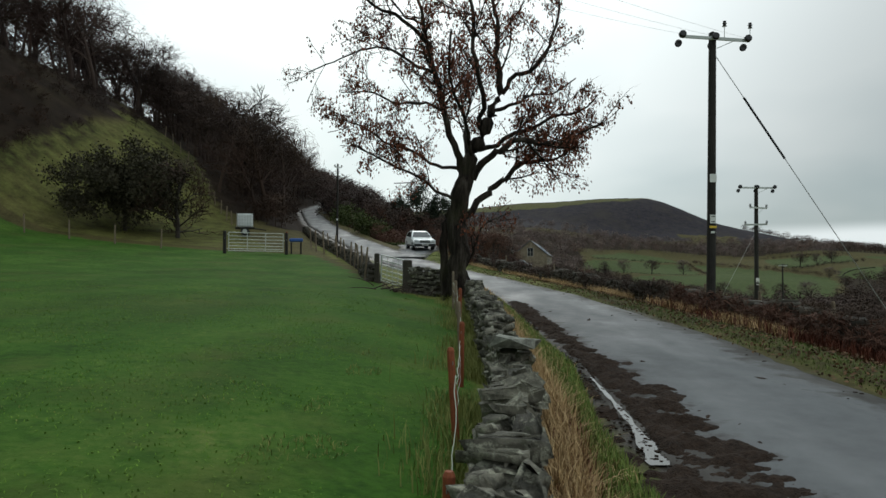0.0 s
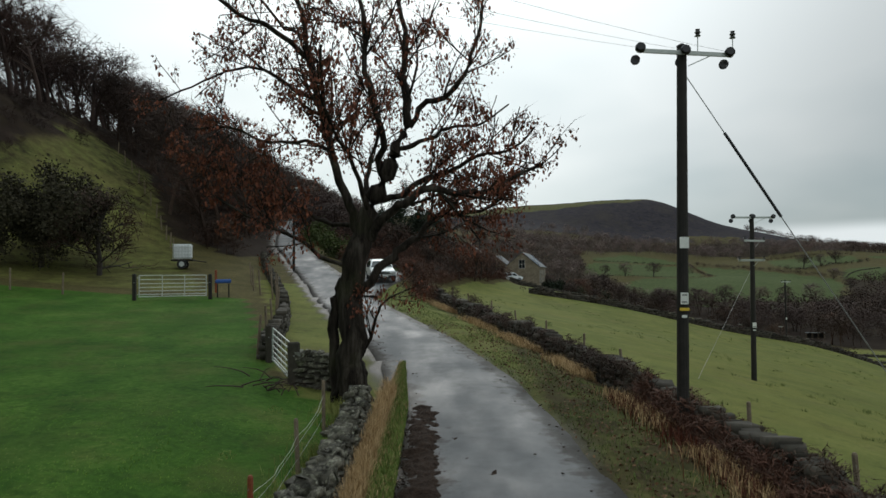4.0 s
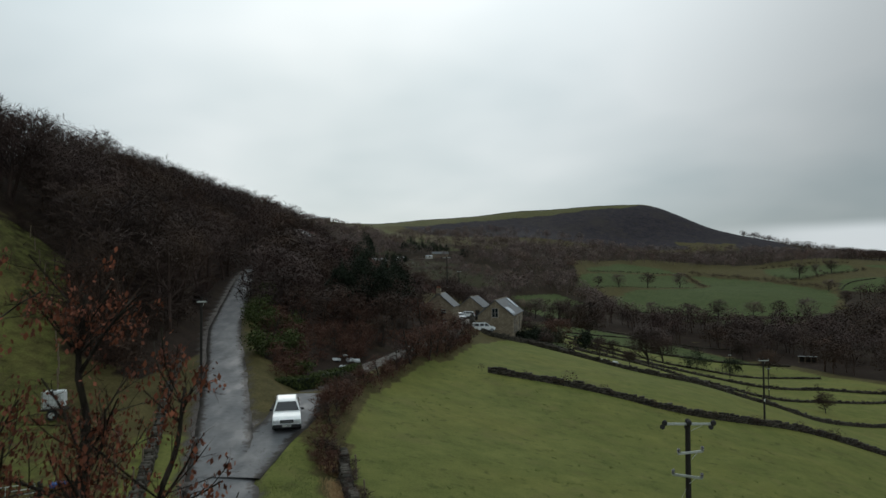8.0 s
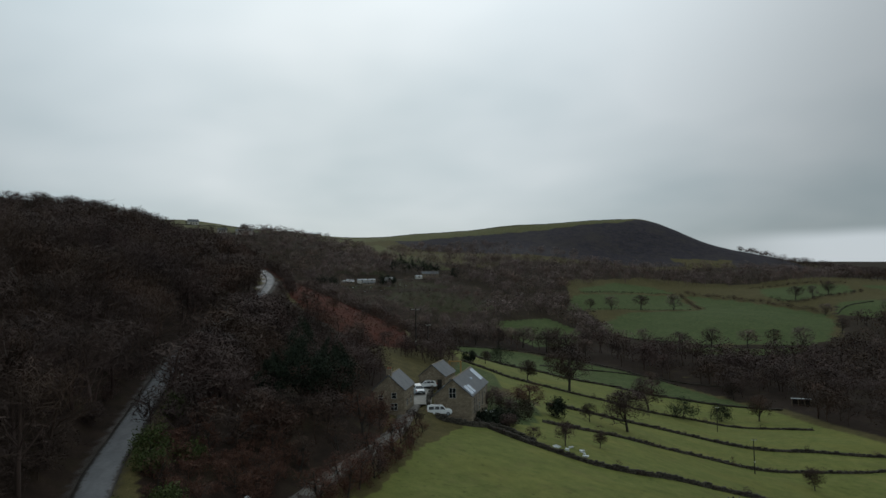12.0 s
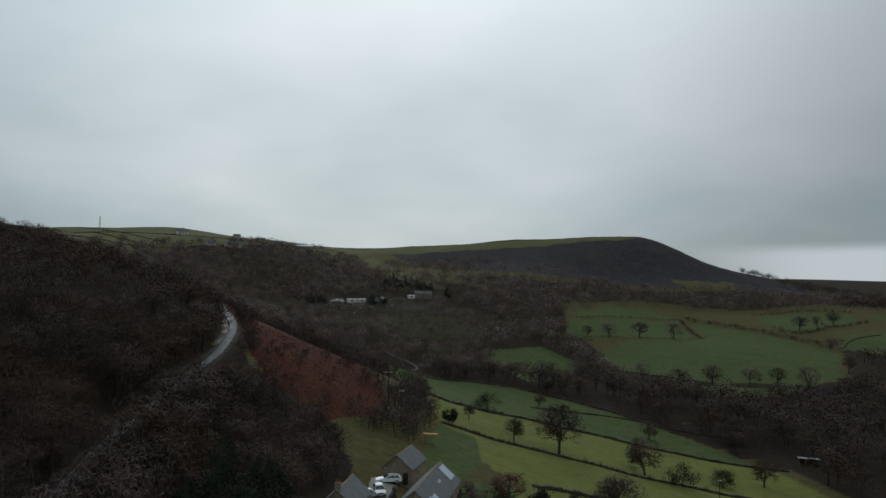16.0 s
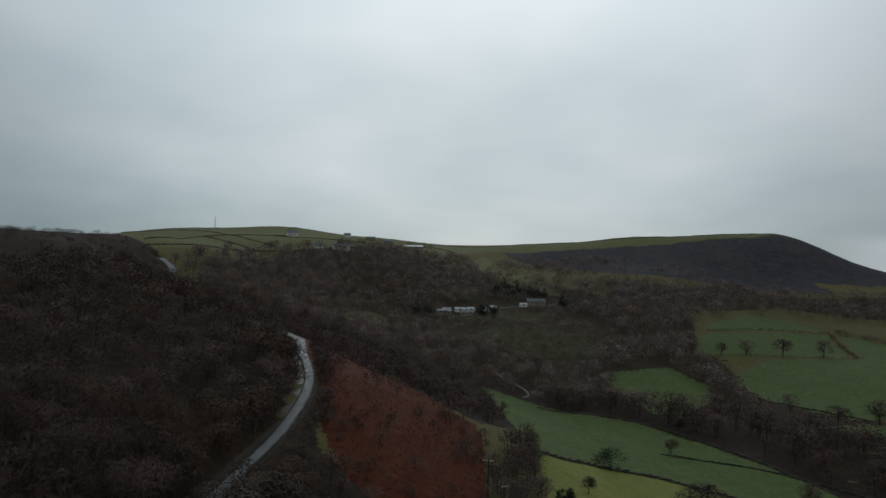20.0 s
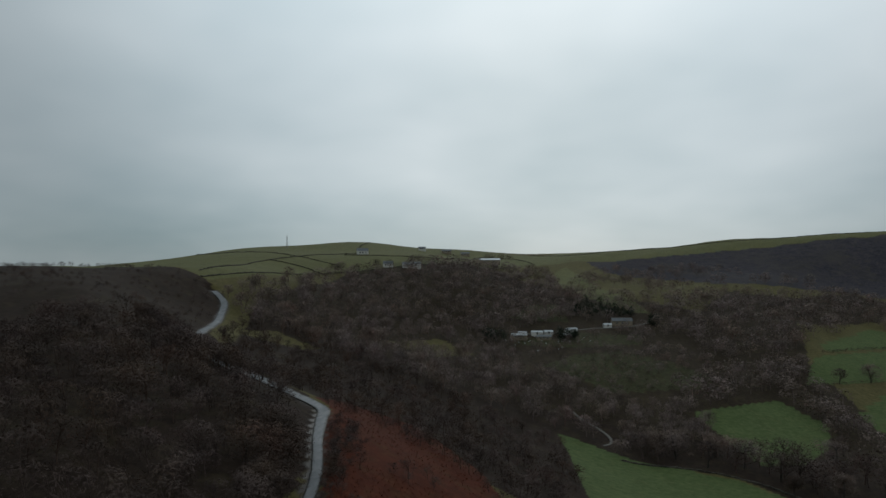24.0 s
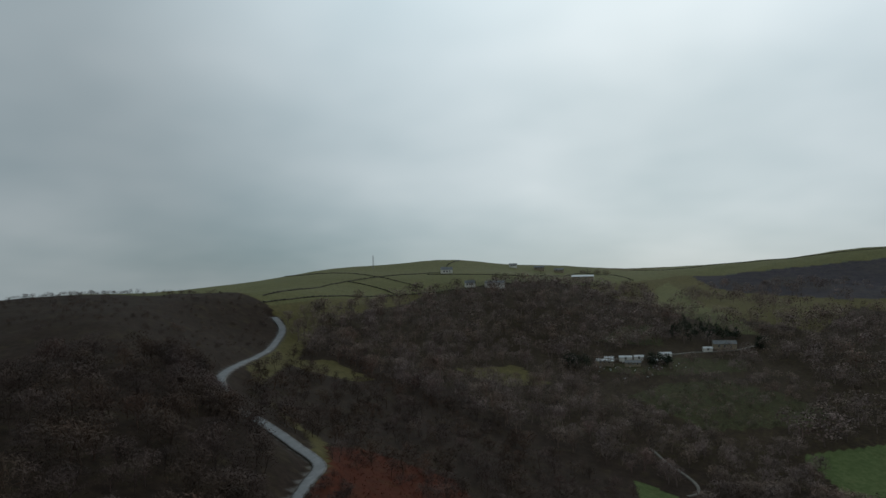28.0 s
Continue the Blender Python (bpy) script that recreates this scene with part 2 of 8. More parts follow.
def tarmac_material():
    k = Mat("wet_tarmac", 0.5, 0, 0.22)
    a, b, g = k.noise(0.35, 5, 0.6), k.noise(2.2, 5, 0.65), k.noise(60.0, 3, 0.7)
    c = k.ramp(k.mix(0.5, a, b), (0.32, (0.056, 0.057, 0.062)), (0.68, (0.132, 0.134, 0.141)))
    c = k.mix(k.range(g, 0.35, 0.7, 0.0, 0.5), c, (0.12, 0.118, 0.115))
    dirt = k.range(k.math("ADD", k.attr("edge"), k.math("MULTIPLY", k.math("SUBTRACT", b, 0.5), 1.6)), 0.45, 0.75)
    c = k.mix(dirt, c, (0.026, 0.021, 0.017))
    k.color(c)
    wet = k.range(k.mix(0.6, a, k.noise(0.8, 4, 0.6, stretch=(1, 0.35, 1))), 0.36, 0.62, 0.42, 0.80)
    k.rough(wet)
    k.bump(g, 0.35, 0.006)
    return k.m


MAT_GROUND = ground_material()
MAT_ROAD = tarmac_material()
MAT_PUDDLE = Mat("puddle_water", 0.04, 0, 0.5).color((0.03, 0.028, 0.024)).m
MAT_MUDCLOD = simple("wet_mud", (0.011, 0.0070, 0.005), (0.056, 0.036, 0.026), 6, 0.88, spec=0.08, bump=1.0, dist=0.05, fine=26)


def stone_material(name, a, b, lichen):
    k = Mat(name, 0.85, 0, 0.3)
    r = k.math("FRACT", k.math("ADD", k.random(), k.island()), 0.0)
    base = k.mix(r, a, b)
    n = k.noise(9, 5, 0.65)
    base = k.mix(k.range(n, 0.35, 0.7, 0.0, 0.8), base, tuple(x * 0.22 for x in a))
    li = k.range(k.noise(6.0, 5, 0.75), 0.53, 0.62)
    base = k.mix(k.math("MULTIPLY", li, 0.55), base, lichen)
    moss = k.range(k.noise(2.6, 4, 0.6), 0.58, 0.70)
    k.color(k.mix(k.math("MULTIPLY", moss, 0.75), base, (0.034, 0.042, 0.012)))
    k.bump(k.mix(0.5, k.noise(22, 5, 0.7), k.noise(7, 4, 0.6)), 0.9, 0.05)
    return k.m


MAT_STONE = stone_material("gritstone", (0.066, 0.060, 0.044), (0.215, 0.195, 0.148), (0.46, 0.45, 0.34))
MAT_STONE_PALE = stone_material("pale_gritstone", (0.24, 0.24, 0.20), (0.36, 0.35, 0.30), (0.40, 0.40, 0.34))
MAT_STONE_DARK = island_mat("dark_wall_stone", (0.030, 0.026, 0.020), (0.105, 0.092, 0.072), 0.9, 0.2, 5)
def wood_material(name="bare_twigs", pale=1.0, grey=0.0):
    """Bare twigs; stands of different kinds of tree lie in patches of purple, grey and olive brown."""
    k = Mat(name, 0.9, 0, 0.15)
    # pale scales the twig colour; grey lifts it the way distance haze would
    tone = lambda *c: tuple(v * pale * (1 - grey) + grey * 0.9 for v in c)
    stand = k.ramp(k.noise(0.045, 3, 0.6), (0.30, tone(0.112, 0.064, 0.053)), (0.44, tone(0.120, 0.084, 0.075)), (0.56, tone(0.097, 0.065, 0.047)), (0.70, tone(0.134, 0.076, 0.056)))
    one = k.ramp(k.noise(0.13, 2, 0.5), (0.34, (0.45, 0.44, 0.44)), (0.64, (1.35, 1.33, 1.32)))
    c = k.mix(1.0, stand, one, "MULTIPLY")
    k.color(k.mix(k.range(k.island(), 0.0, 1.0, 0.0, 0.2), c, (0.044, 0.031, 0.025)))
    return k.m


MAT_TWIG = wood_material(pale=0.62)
# same twigs for the far woods, with distance haze put into their colour
MAT_TWIG_HAZE = wood_material("hazed_bare_twigs", 1.2, 0.034)
MAT_TWIG_RED = island_mat("russet_twigs", (0.060, 0.030, 0.021), (0.145, 0.066, 0.043))
MAT_BARK = simple("bark", (0.016, 0.013, 0.010), (0.066, 0.055, 0.045), 4, 0.95, bump=0.8, dist=0.04)


def ash_bark():
    """Furrowed dark bark with pale flaked streaks and green algae."""
    k = Mat("ash_bark", 0.95, 0, 0.1)
    fur = k.noise(5.5, 5, 0.65, stretch=(1.0, 1.0, 0.16))
    c = k.ramp(fur, (0.34, (0.008, 0.006, 0.005)), (0.52, (0.030, 0.024, 0.019)), (0.70, (0.070, 0.058, 0.047)))
    pale_ = k.range(k.noise(1.3, 4, 0.6, stretch=(1.6, 1.6, 0.3)), 0.60, 0.72)
    c = k.mix(k.math("MULTIPLY", pale_, 0.55), c, (0.15, 0.135, 0.105))
    alga = k.range(k.noise(0.9, 3, 0.6), 0.56, 0.70)
    k.color(k.mix(k.math("MULTIPLY", alga, 0.35), c, (0.040, 0.045, 0.018)))
    k.bump(fur, 1.0, 0.06)
    return k.m


MAT_ASH_BARK = ash_bark()
MAT_EVERGREEN = island_mat("evergreen_leaves", (0.010, 0.015, 0.009), (0.028, 0.037, 0.018))
MAT_LEAFGREEN = island_mat("hedge_leaves", (0.034, 0.046, 0.014), (0.090, 0.112, 0.032))
MAT_DEADLEAF = island_mat("dead_brown_leaves", (0.085, 0.030, 0.019), (0.29, 0.098, 0.052))
MAT_GRASS_DRY = island_mat("dry_grass_blades", (0.30, 0.185, 0.085), (0.72, 0.52, 0.28))
MAT_GRASS_GREEN = island_mat("green_grass_blades", (0.09, 0.14, 0.030), (0.26, 0.31, 0.08))
MAT_GRASS_LUSH = island_mat("lush_grass_blades", (0.105, 0.200, 0.030), (0.200, 0.300, 0.060), 0.95, 0.05)
MAT_GRASS_VERGE = island_mat("verge_grass_blades", (0.050, 0.078, 0.018), (0.150, 0.180, 0.050))
MAT_LEAFLITTER = island_mat("fallen_brown_leaves", (0.040, 0.020, 0.012), (0.230, 0.130, 0.070))
MAT_GRASS_OLIVE = island_mat("olive_grass_blades", (0.12, 0.14, 0.035), (0.32, 0.30, 0.10))
MAT_HAWTHORN = island_mat("hawthorn_twigs", (0.034, 0.030, 0.018), (0.076, 0.066, 0.038))
MAT_BRACKEN = island_mat("dead_bracken", (0.060, 0.016, 0.008), (0.130, 0.036, 0.017))

# ================= the lie of the land =================
# Cross-sections of the hillside, one for each northing: plateau, crest, foot of the slope, road shelf, lower slope, valley floor, far side
ST_Y = [-40, 12, 43, 75, 105, 145, 210, 265, 340, 430, 540, 700, 900, 1080, 1300, 2600]
PLAT_Z = [30, 30, 31, 32, 34, 38, 50, 58, 66, 62, 58, 56, 56, 58, 50, 30]
CREST_X = [-56, -53, -50, -49, -50, -53, -78, -115, -195, -225, -250, -324, -310, -250, -250, -250]
CREST_Z = [27, 27, 27, 27, 28, 29, 40, 50, 67, 71, 74, 88, 102, 92, 60, 30]
FOOT_X = [-30, -28, -26, -19, -26, -34, -42, -60, -133, -185, -165, -150, -135, -95, -95, -95]
FOOT_Z = [2.6, 3.2, 5.2, 9.6, 14.0, 20.0, 29.0, 37.0, 44.5, 54, 50, 73, 82, 92, 55, 30]
ROAD_X = [3.6, 4.0, -1.0, -10.8, -18.5, -26.2, -30.0, -48.0, -60, -70, -85, -60, -45, 20, 20, 20]
ROAD_Z = [-0.9, 1.0, 3.0, 6.7, 10.8, 16.0, 25.0, 32.5, 22, 15, 24, 46, 70, 98, 60, 30]
LOW_X = [46, 46, 46, 46, 47, 50, 50, 50, 25, 10, 20, 60, 80, 140, 140, 140]
LOW_Z = [-12, -10, -7.8, -5.8, -4.0, -5.0, -7.0, -8.4, -6.0, -4.0, 13, 39, 66, 107, 60, 30]
VAL_X = [120, 110, 105, 102, 100, 100, 105, 125, 140, 150, 180, 251, 280, 290, 290, 290]
VAL_Z = [-30, -28, -25, -22, -20, -19, -19, -22, -23, -17, -6, 11, 48, 114, 60, 30]
SIDE_X = [430, 430, 430, 430, 430, 430, 430, 430, 430, 430, 430, 420, 420, 420, 420, 420]
SIDE_Z = [-34, -33, -32, -31, -30, -28, -26, -22, -18, -10, 0, 16, 40, 71, 30, 30]
FAR_Z = [-34, -34, -34, -33, -32, -30, -28, -24, -18, -10, -4, 2, 6, 10, 14, 55]


def slopes(xs, ys):
    """Monotone slopes for a row of points; xs, ys: (n, k)."""
    h = np.diff(xs, axis=0)
    d = np.diff(ys, axis=0) / h
    m = np.zeros_like(ys)
    same = (d[:-1] * d[1:]) > 0
    w1, w2 = 2 * h[1:] + h[:-1], h[1:] + 2 * h[:-1]
    with np.errstate(divide="ignore", invalid="ignore"):
        hm = (w1 + w2) / (w1 / d[:-1] + w2 / d[1:])
    m[1:-1] = np.where(same, hm, 0)
    m[0], m[-1] = d[0], d[-1]
    return m


def hermite(x, x0, x1, y0, y1, m0, m1):
    h = x1 - x0
    t = np.clip((x - x0) / h, 0, 1)
    return (1 + 2 * t) * (1 - t) ** 2 * y0 + t * (1 - t) ** 2 * h * m0 + t * t * (3 - 2 * t) * y1 + t * t * (t - 1) * h * m1


def along(vals, y):
    """A station value at northing y, smoothly."""
    xs, ys = np.array(ST_Y, float)[:, None], np.array(vals, float)[:, None]
    m = slopes(xs, ys)[:, 0]
    i = np.clip(np.searchsorted(xs[:, 0], y) - 1, 0, len(ST_Y) - 2)
    return hermite(y, xs[i, 0], xs[i + 1, 0], ys[i, 0], ys[i + 1, 0], m[i], m[i + 1])


# the lane: x, y of its middle line
LANE = [(3.4, -45), (3.6, -12), (3.9, 4), (4.0, 13), (3.75, 21), (2.8, 29), (1.0, 36.5), (-1.4, 44), (-4.4, 54), (-7.6, 65), (-10.9, 76), (-15.2, 90),
        (-18.2, 103), (-21.5, 118), (-25.0, 135), (-27.0, 155), (-28.0, 182), (-28.8, 203), (-31.8, 224), (-36.5, 240), (-44.0, 256), (-50.0, 270), (-55.5, 282), (-66, 288),
        (-84, 297), (-100, 305), (-116, 318), (-130, 334), (-144, 360), (-159, 390), (-174, 418), (-185, 437), (-197, 446)]
TRACK = [(-5.0, 55), (-3.6, 62), (-3.2, 70), (-2.4, 79), (-0.4, 87), (3.2, 100), (7.0, 115), (9.0, 127), (10.2, 140), (11.2, 150), (11.6, 160)]


def spline(points, step):
    """A smooth line through points (x, y), cut into even steps."""
    p = np.array(points, float)
    p = np.vstack([2 * p[0] - p[1], p, 2 * p[-1] - p[-2]])
    out = []
    for i in range(1, len(p) - 2):
        n = max(2, int(np.linalg.norm(p[i + 1] - p[i]) / step))
        t = np.linspace(0, 1, n, endpoint=False)[:, None]
        out.append(0.5 * (2 * p[i] + (p[i + 1] - p[i - 1]) * t + (2 * p[i - 1] - 5 * p[i] + 4 * p[i + 1] - p[i + 2]) * t * t
                          + (3 * p[i] - p[i - 1] - 3 * p[i + 1] + p[i + 2]) * t ** 3))
    out.append(p[-2:-1])
    return np.vstack(out)


def base_ground(x, y):
    x, y = np.asarray(x, float), np.asarray(y, float)
    wide, x = x, np.minimum(x, 1500)
    one = np.ones_like(y)
    xs = np.stack([-620 * one, along(CREST_X, y), along(FOOT_X, y), along(ROAD_X, y), along(LOW_X, y), along(VAL_X, y), along(SIDE_X, y), 1500 * one])
    zs = np.stack([along(PLAT_Z, y), along(CREST_Z, y), along(FOOT_Z, y), along(ROAD_Z, y), along(LOW_Z, y), along(VAL_Z, y), along(SIDE_Z, y), along(FAR_Z, y)])
    m = slopes(xs, zs)
    k = np.zeros(x.shape, int)
    for i in range(1, 7):
        k += x > xs[i]
    g = np.indices(x.shape)
    pick = lambda a, o: a[(k + o, *g)]
    z = hermite(x, pick(xs, 0), pick(xs, 1), pick(zs, 0), pick(zs, 1), pick(m, 0), pick(m, 1))
    away = np.clip((np.abs(x - along(ROAD_X, y)) - 5) / 30, 0, 1)
    far = np.clip((np.hypot(x, y) - 120) / 300, 0, 1)
    z += away * (0.22 * np.sin(x * 0.21 + 0.6 * np.sin(y * 0.13)) * np.sin(y * 0.17 + 1.3) + far * 2.2 * np.sin(x * 0.031 + 1) * np.sin(y * 0.027 + 0.5 * np.sin(x * 0.02)))
    # the hill's shoulder falls away eastwards; a low moor closes the distance
    z -= np.interp(x, [405, 470, 520, 570, 620, 1500], [0, 6, 10, 14, 18, 20]) * np.interp(y, [640, 900, 1250, 1700], [0, 1, 1, 0])
    z += np.interp(wide, [500, 1000, 3000], [0, 1, 1]) * np.interp(y, [2000, 2700, 3100, 4000], [0, 1, 1, 0.7]) * (80 - z + 3 * np.sin(wide * 0.006))
    return z


LANE_S = spline(LANE, 1.0)
TRACK_S = spline(TRACK, 1.0)
LAYBY_S = spline([(-3.0, 50), (-2.5, 56), (-1.9, 61), (-2.5, 67)], 1.0)


def smooth_line(z, n):
    k = np.ones(2 * n + 1) / (2 * n + 1)
    return np.convolve(np.pad(z, n, mode="edge"), k, mode="valid")


LANE_Z = smooth_line(base_ground(LANE_S[:, 0], LANE_S[:, 1]), 6)
TRACK_Z = smooth_line(base_ground(TRACK_S[:, 0], TRACK_S[:, 1]), 4)


def near_line(x, y, line, zline, reach):
    """For points within reach of a line: the distance to it, and the line's level there."""
    d = np.full(x.shape, 1e9)
    z = np.zeros(x.shape)
    tan = np.gradient(line, axis=0)
    step = np.linalg.norm(tan, axis=1)
    tan, rise = tan / step[:, None], np.gradient(zline) / step
    lo, hi = line.min(0) - reach, line.max(0) + reach
    sel = (x > lo[0]) & (x < hi[0]) & (y > lo[1]) & (y < hi[1])
    if sel.any():
        px, py = x[sel], y[sel]
        bd, bz = np.full(px.shape, 1e9), np.zeros(px.shape)
        for j in range(0, len(px), 4000):
            dd = (px[j:j + 4000, None] - line[None, :, 0]) ** 2 + (py[j:j + 4000, None] - line[None, :, 1]) ** 2
            i = dd.argmin(1)
            s = np.clip((px[j:j + 4000] - line[i, 0]) * tan[i, 0] + (py[j:j + 4000] - line[i, 1]) * tan[i, 1], -0.7, 0.7)
            bd[j:j + 4000], bz[j:j + 4000] = np.sqrt(np.maximum(dd[np.arange(len(i)), i] - s * s, 0)), zline[i] + s * rise[i]
        d[sel], z[sel] = bd, bz
    return d, z


_, LAYBY_Z = near_line(LAYBY_S[:, 0], LAYBY_S[:, 1], LANE_S, LANE_Z, 9)
LAYBY_Z = smooth_line(LAYBY_Z, 3) - 0.03


def ground(x, y, sunk=0.0):
    """The level of the ground; the lane and the farm track lie on shelves in it."""
    x, y = np.atleast_1d(np.asarray(x, float)), np.atleast_1d(np.asarray(y, float))
    z = base_ground(x, y)
    cut = np.zeros(x.shape)
    for line, zl, half, soft in ((TRACK_S[6:], TRACK_Z[6:], 1.4, 4.5), (LANE_S, LANE_Z, 1.9, 4.5), (LAYBY_S, LAYBY_Z, 1.8, 1.2)):
        d, lz = near_line(x, y, line, zl, 9)
        w = 1 - np.clip((d - half - 0.3) / soft, 0, 1)
        w = w * w * (3 - 2 * w)
        z = z * (1 - w) + lz * w
        cut = np.maximum(cut, sunk * np.where(y > 100, 3.2 * np.clip((half + np.where(y > 262, 1.8, 1.2) - d) / 1.4, 0, 1), d < half - 0.25))
        if line is LANE_S:
            bed = np.where(d < half + np.where(y > 262, 1.5, 0.4), lz, 1e9)
    return np.minimum(z, bed) - cut


def gz(x, y):
    return float(ground(x, y)[0])

# ================= ground sheet =================
def steps(*spans):
    """Grid lines: (start, end, step) spans in order."""
    v = [np.arange(a, b, s) for a, b, s in spans]
    return np.concatenate(v + [[spans[-1][1]]])


def inside(x, y, poly):
    """Which points lie inside a polygon of (x, y)."""
    r = np.zeros(x.shape, bool)
    j = len(poly) - 1
    for i in range(len(poly)):
        (xi, yi), (xj, yj) = poly[i], poly[j]
        if yi != yj:
            r ^= ((yi > y) != (yj > y)) & (x < (xj - xi) * (y - yi) / (yj - yi) + xi)
        j = i
    return r


LUSH = [
    [(0.2, -60), (0.3, 23), (-2.2, 27), (-5.5, 38), (-8, 45.5), (-17.5, 45), (-34, 46), (-34, 20), (-34, -60)],
]
MEADOW = [
    [(20.5, 148), (33, 158), (38, 185), (36, 198), (28, 186), (22, 178)],
    [(17, 184), (21, 232), (31, 234), (30, 204), (26, 186)],
    [(16, 290), (-6, 396), (-14, 424), (0, 421), (16, 414), (55, 411), (92, 380), (118, 350), (139, 300), (108, 314), (66, 322), (36, 308)],
    [(133, 630), (132, 645), (185, 730), (226, 724), (234, 707), (189, 687)],
    [(122, 611), (134, 625), (189, 680), (235, 698), (223, 616), (203, 612), (156, 591), (109, 563)],
    [(245, 699), (269, 660), (287, 597), (300, 560), (288, 523), (251, 463), (231, 455), (190, 465), (168, 457), (132, 492), (126, 529), (158, 582), (203, 604), (230, 609)],
    [(321, 723), (367, 731), (400, 712), (387, 672), (306, 618), (298, 650)],
    [(332, 601), (371, 617), (420, 600), (325, 542), (309, 560)],
    [(410, 700), (500, 716), (520, 650), (420, 630)],
    [(44, 482), (88, 527), (108, 505), (100, 470), (86, 443), (68, 432)],
    [(144, 440), (168, 453), (230, 450), (219, 437), (174, 429)],
]
PASTURE = [
    [(10.2, -60), (9.8, 20), (8.2, 33), (6.0, 43), (3.0, 54), (1.6, 64), (2.2, 77), (6.2, 96), (9.4, 101), (13.8, 124), (21, 146), (31, 158), (40, 200), (26, 214), (21, 235), (16, 284),
     (14, 320), (60, 325), (108, 313), (141, 298), (140, 210), (145, 150), (125, 60), (118, -60)],
    [(-10, 47), (-17, 60), (-24.5, 76), (-29, 84), (-35, 83), (-33, 66), (-32, 47)],
    [(-65, 911), (-39, 849), (-21, 777), (12, 714), (26, 672), (6, 676), (-24, 716), (-51, 755), (-70, 850)],
    [(-205, 452), (-209, 604), (-188, 648), (-150, 720), (-123, 776), (-100, 850), (-60, 950), (-120, 992), (-300, 1000), (-430, 850), (-460, 600), (-380, 470)],
    [(-120, 985), (-60, 1150), (330, 1150), (300, 1062), (266, 1034), (185, 1015), (107, 998), (21, 960), (-46, 948)],
    [(450, 640), (470, 720), (600, 700), (560, 620)],
    [(300, 440), (340, 500), (420, 520), (440, 470)],
    [(-300, 398), (-262, 402), (-240, 412), (-250, 440), (-320, 450)],
]
# rough tawny clearings between the woods
ROUGH = [
    [(93, 837), (132, 850), (192, 862), (152, 816), (102, 800)],
    [(295, 908), (378, 929), (360, 868), (301, 863)],
    [(-118, 492), (-101, 540), (-75, 520), (-88, 499)],
    [(-156, 396), (-149, 427), (-122, 420), (-124, 404), (-139, 392)],
    [(40, 745), (60, 800), (86, 812), (80, 770)],
    [(180, 740), (230, 752), (300, 742), (292, 730), (236, 735)],
]
GREEN_SCRUB = [(-34, 520), (-20, 548), (8, 566), (40, 556), (60, 540), (48, 514), (22, 496), (6, 488), (-12, 502)]
FARM_GREEN = [[(-75, 623), (-64, 675), (-44, 683), (-29, 627), (-55, 620)], [(-64, 590), (-58, 562), (-20, 560), (20, 590), (18, 618), (-20, 605), (-40, 578)]]
BRACKEN = [
    [(-54, 286), (-47, 262), (-30, 258), (0, 264), (0, 280), (-40, 290)],
    [(-44, 253), (-46, 262), (-42, 275), (-30, 268), (-16, 268), (2, 271), (9, 215), (-2, 190), (-17, 200), (-26, 216), (-31, 232)],
    [(-47, 274), (-54, 284), (-66, 300), (-68, 318), (-45, 333), (-18, 300), (-4, 272)],
]
LITTER = [
    [(500, 1900), (3000, 1900), (3000, 4000), (500, 4000)],
    [(-70, 300), (-48, 262), (-85, 215), (-200, 250), (-420, 330), (-420, 470), (-205, 452), (-190, 446), (-135, 350)],
    [(60, 690), (118, 700), (230, 780), (330, 760), (480, 800), (700, 760), (700, 960), (520, 900), (300, 850), (180, 850), (90, 800)],
    [(-50, 98), (-26, 70), (-14, 66), (-15, 92), (-20, 112), (-28, 150), (-31, 205), (-44, 262), (-70, 300), (-230, 430), (-400, 330), (-260, 40), (-34, 36), (-30, 50), (-32, 66), (-36, 84)],
    [(-27, 183), (-30, 215), (-34, 235), (-45, 257), (-40, 259), (-30, 228), (-22, 204), (-8, 194), (-14, 184)],
    [(-8, 78), (-14, 98), (-24, 142), (-27, 190), (-6, 205), (6, 170), (8, 120), (1, 90)],
    [(-60, 300), (-120, 340), (-180, 460), (-200, 640), (-140, 800), (-60, 760), (60, 690), (90, 800), (200, 880), (330, 760), (230, 780), (130, 700), (118, 600), (138, 500), (186, 465),
     (170, 430), (120, 350), (55, 415), (13, 410), (10, 345), (0, 290)],
    [(150, 130), (142, 298), (120, 350), (190, 460), (262, 470), (322, 590), (420, 640), (700, 500), (700, 100)],
]
HEATH = [
    [(-20, 890), (-46, 950), (21, 962), (107, 1000), (185, 1017), (266, 1036), (300, 1060), (340, 1054), (480, 1046), (520, 900), (330, 860), (190, 870), (100, 825)],
]

gx = steps((-1500, -400, 30), (-400, -210, 6), (-210, -30, 2), (-30, 26, 0.7), (26, 130, 2), (130, 420, 6), (420, 1500, 30), (1500, 3000, 125))
gy = steps((-60, -10, 2), (-10, 62, 0.7), (62, 300, 1.6), (300, 460, 2), (460, 700, 4), (700, 1160, 8), (1160, 4000, 60))
GX, GY = np.meshgrid(gx, gy)
GZ = ground(GX.ravel(), GY.ravel(), sunk=0.10).reshape(GX.shape)


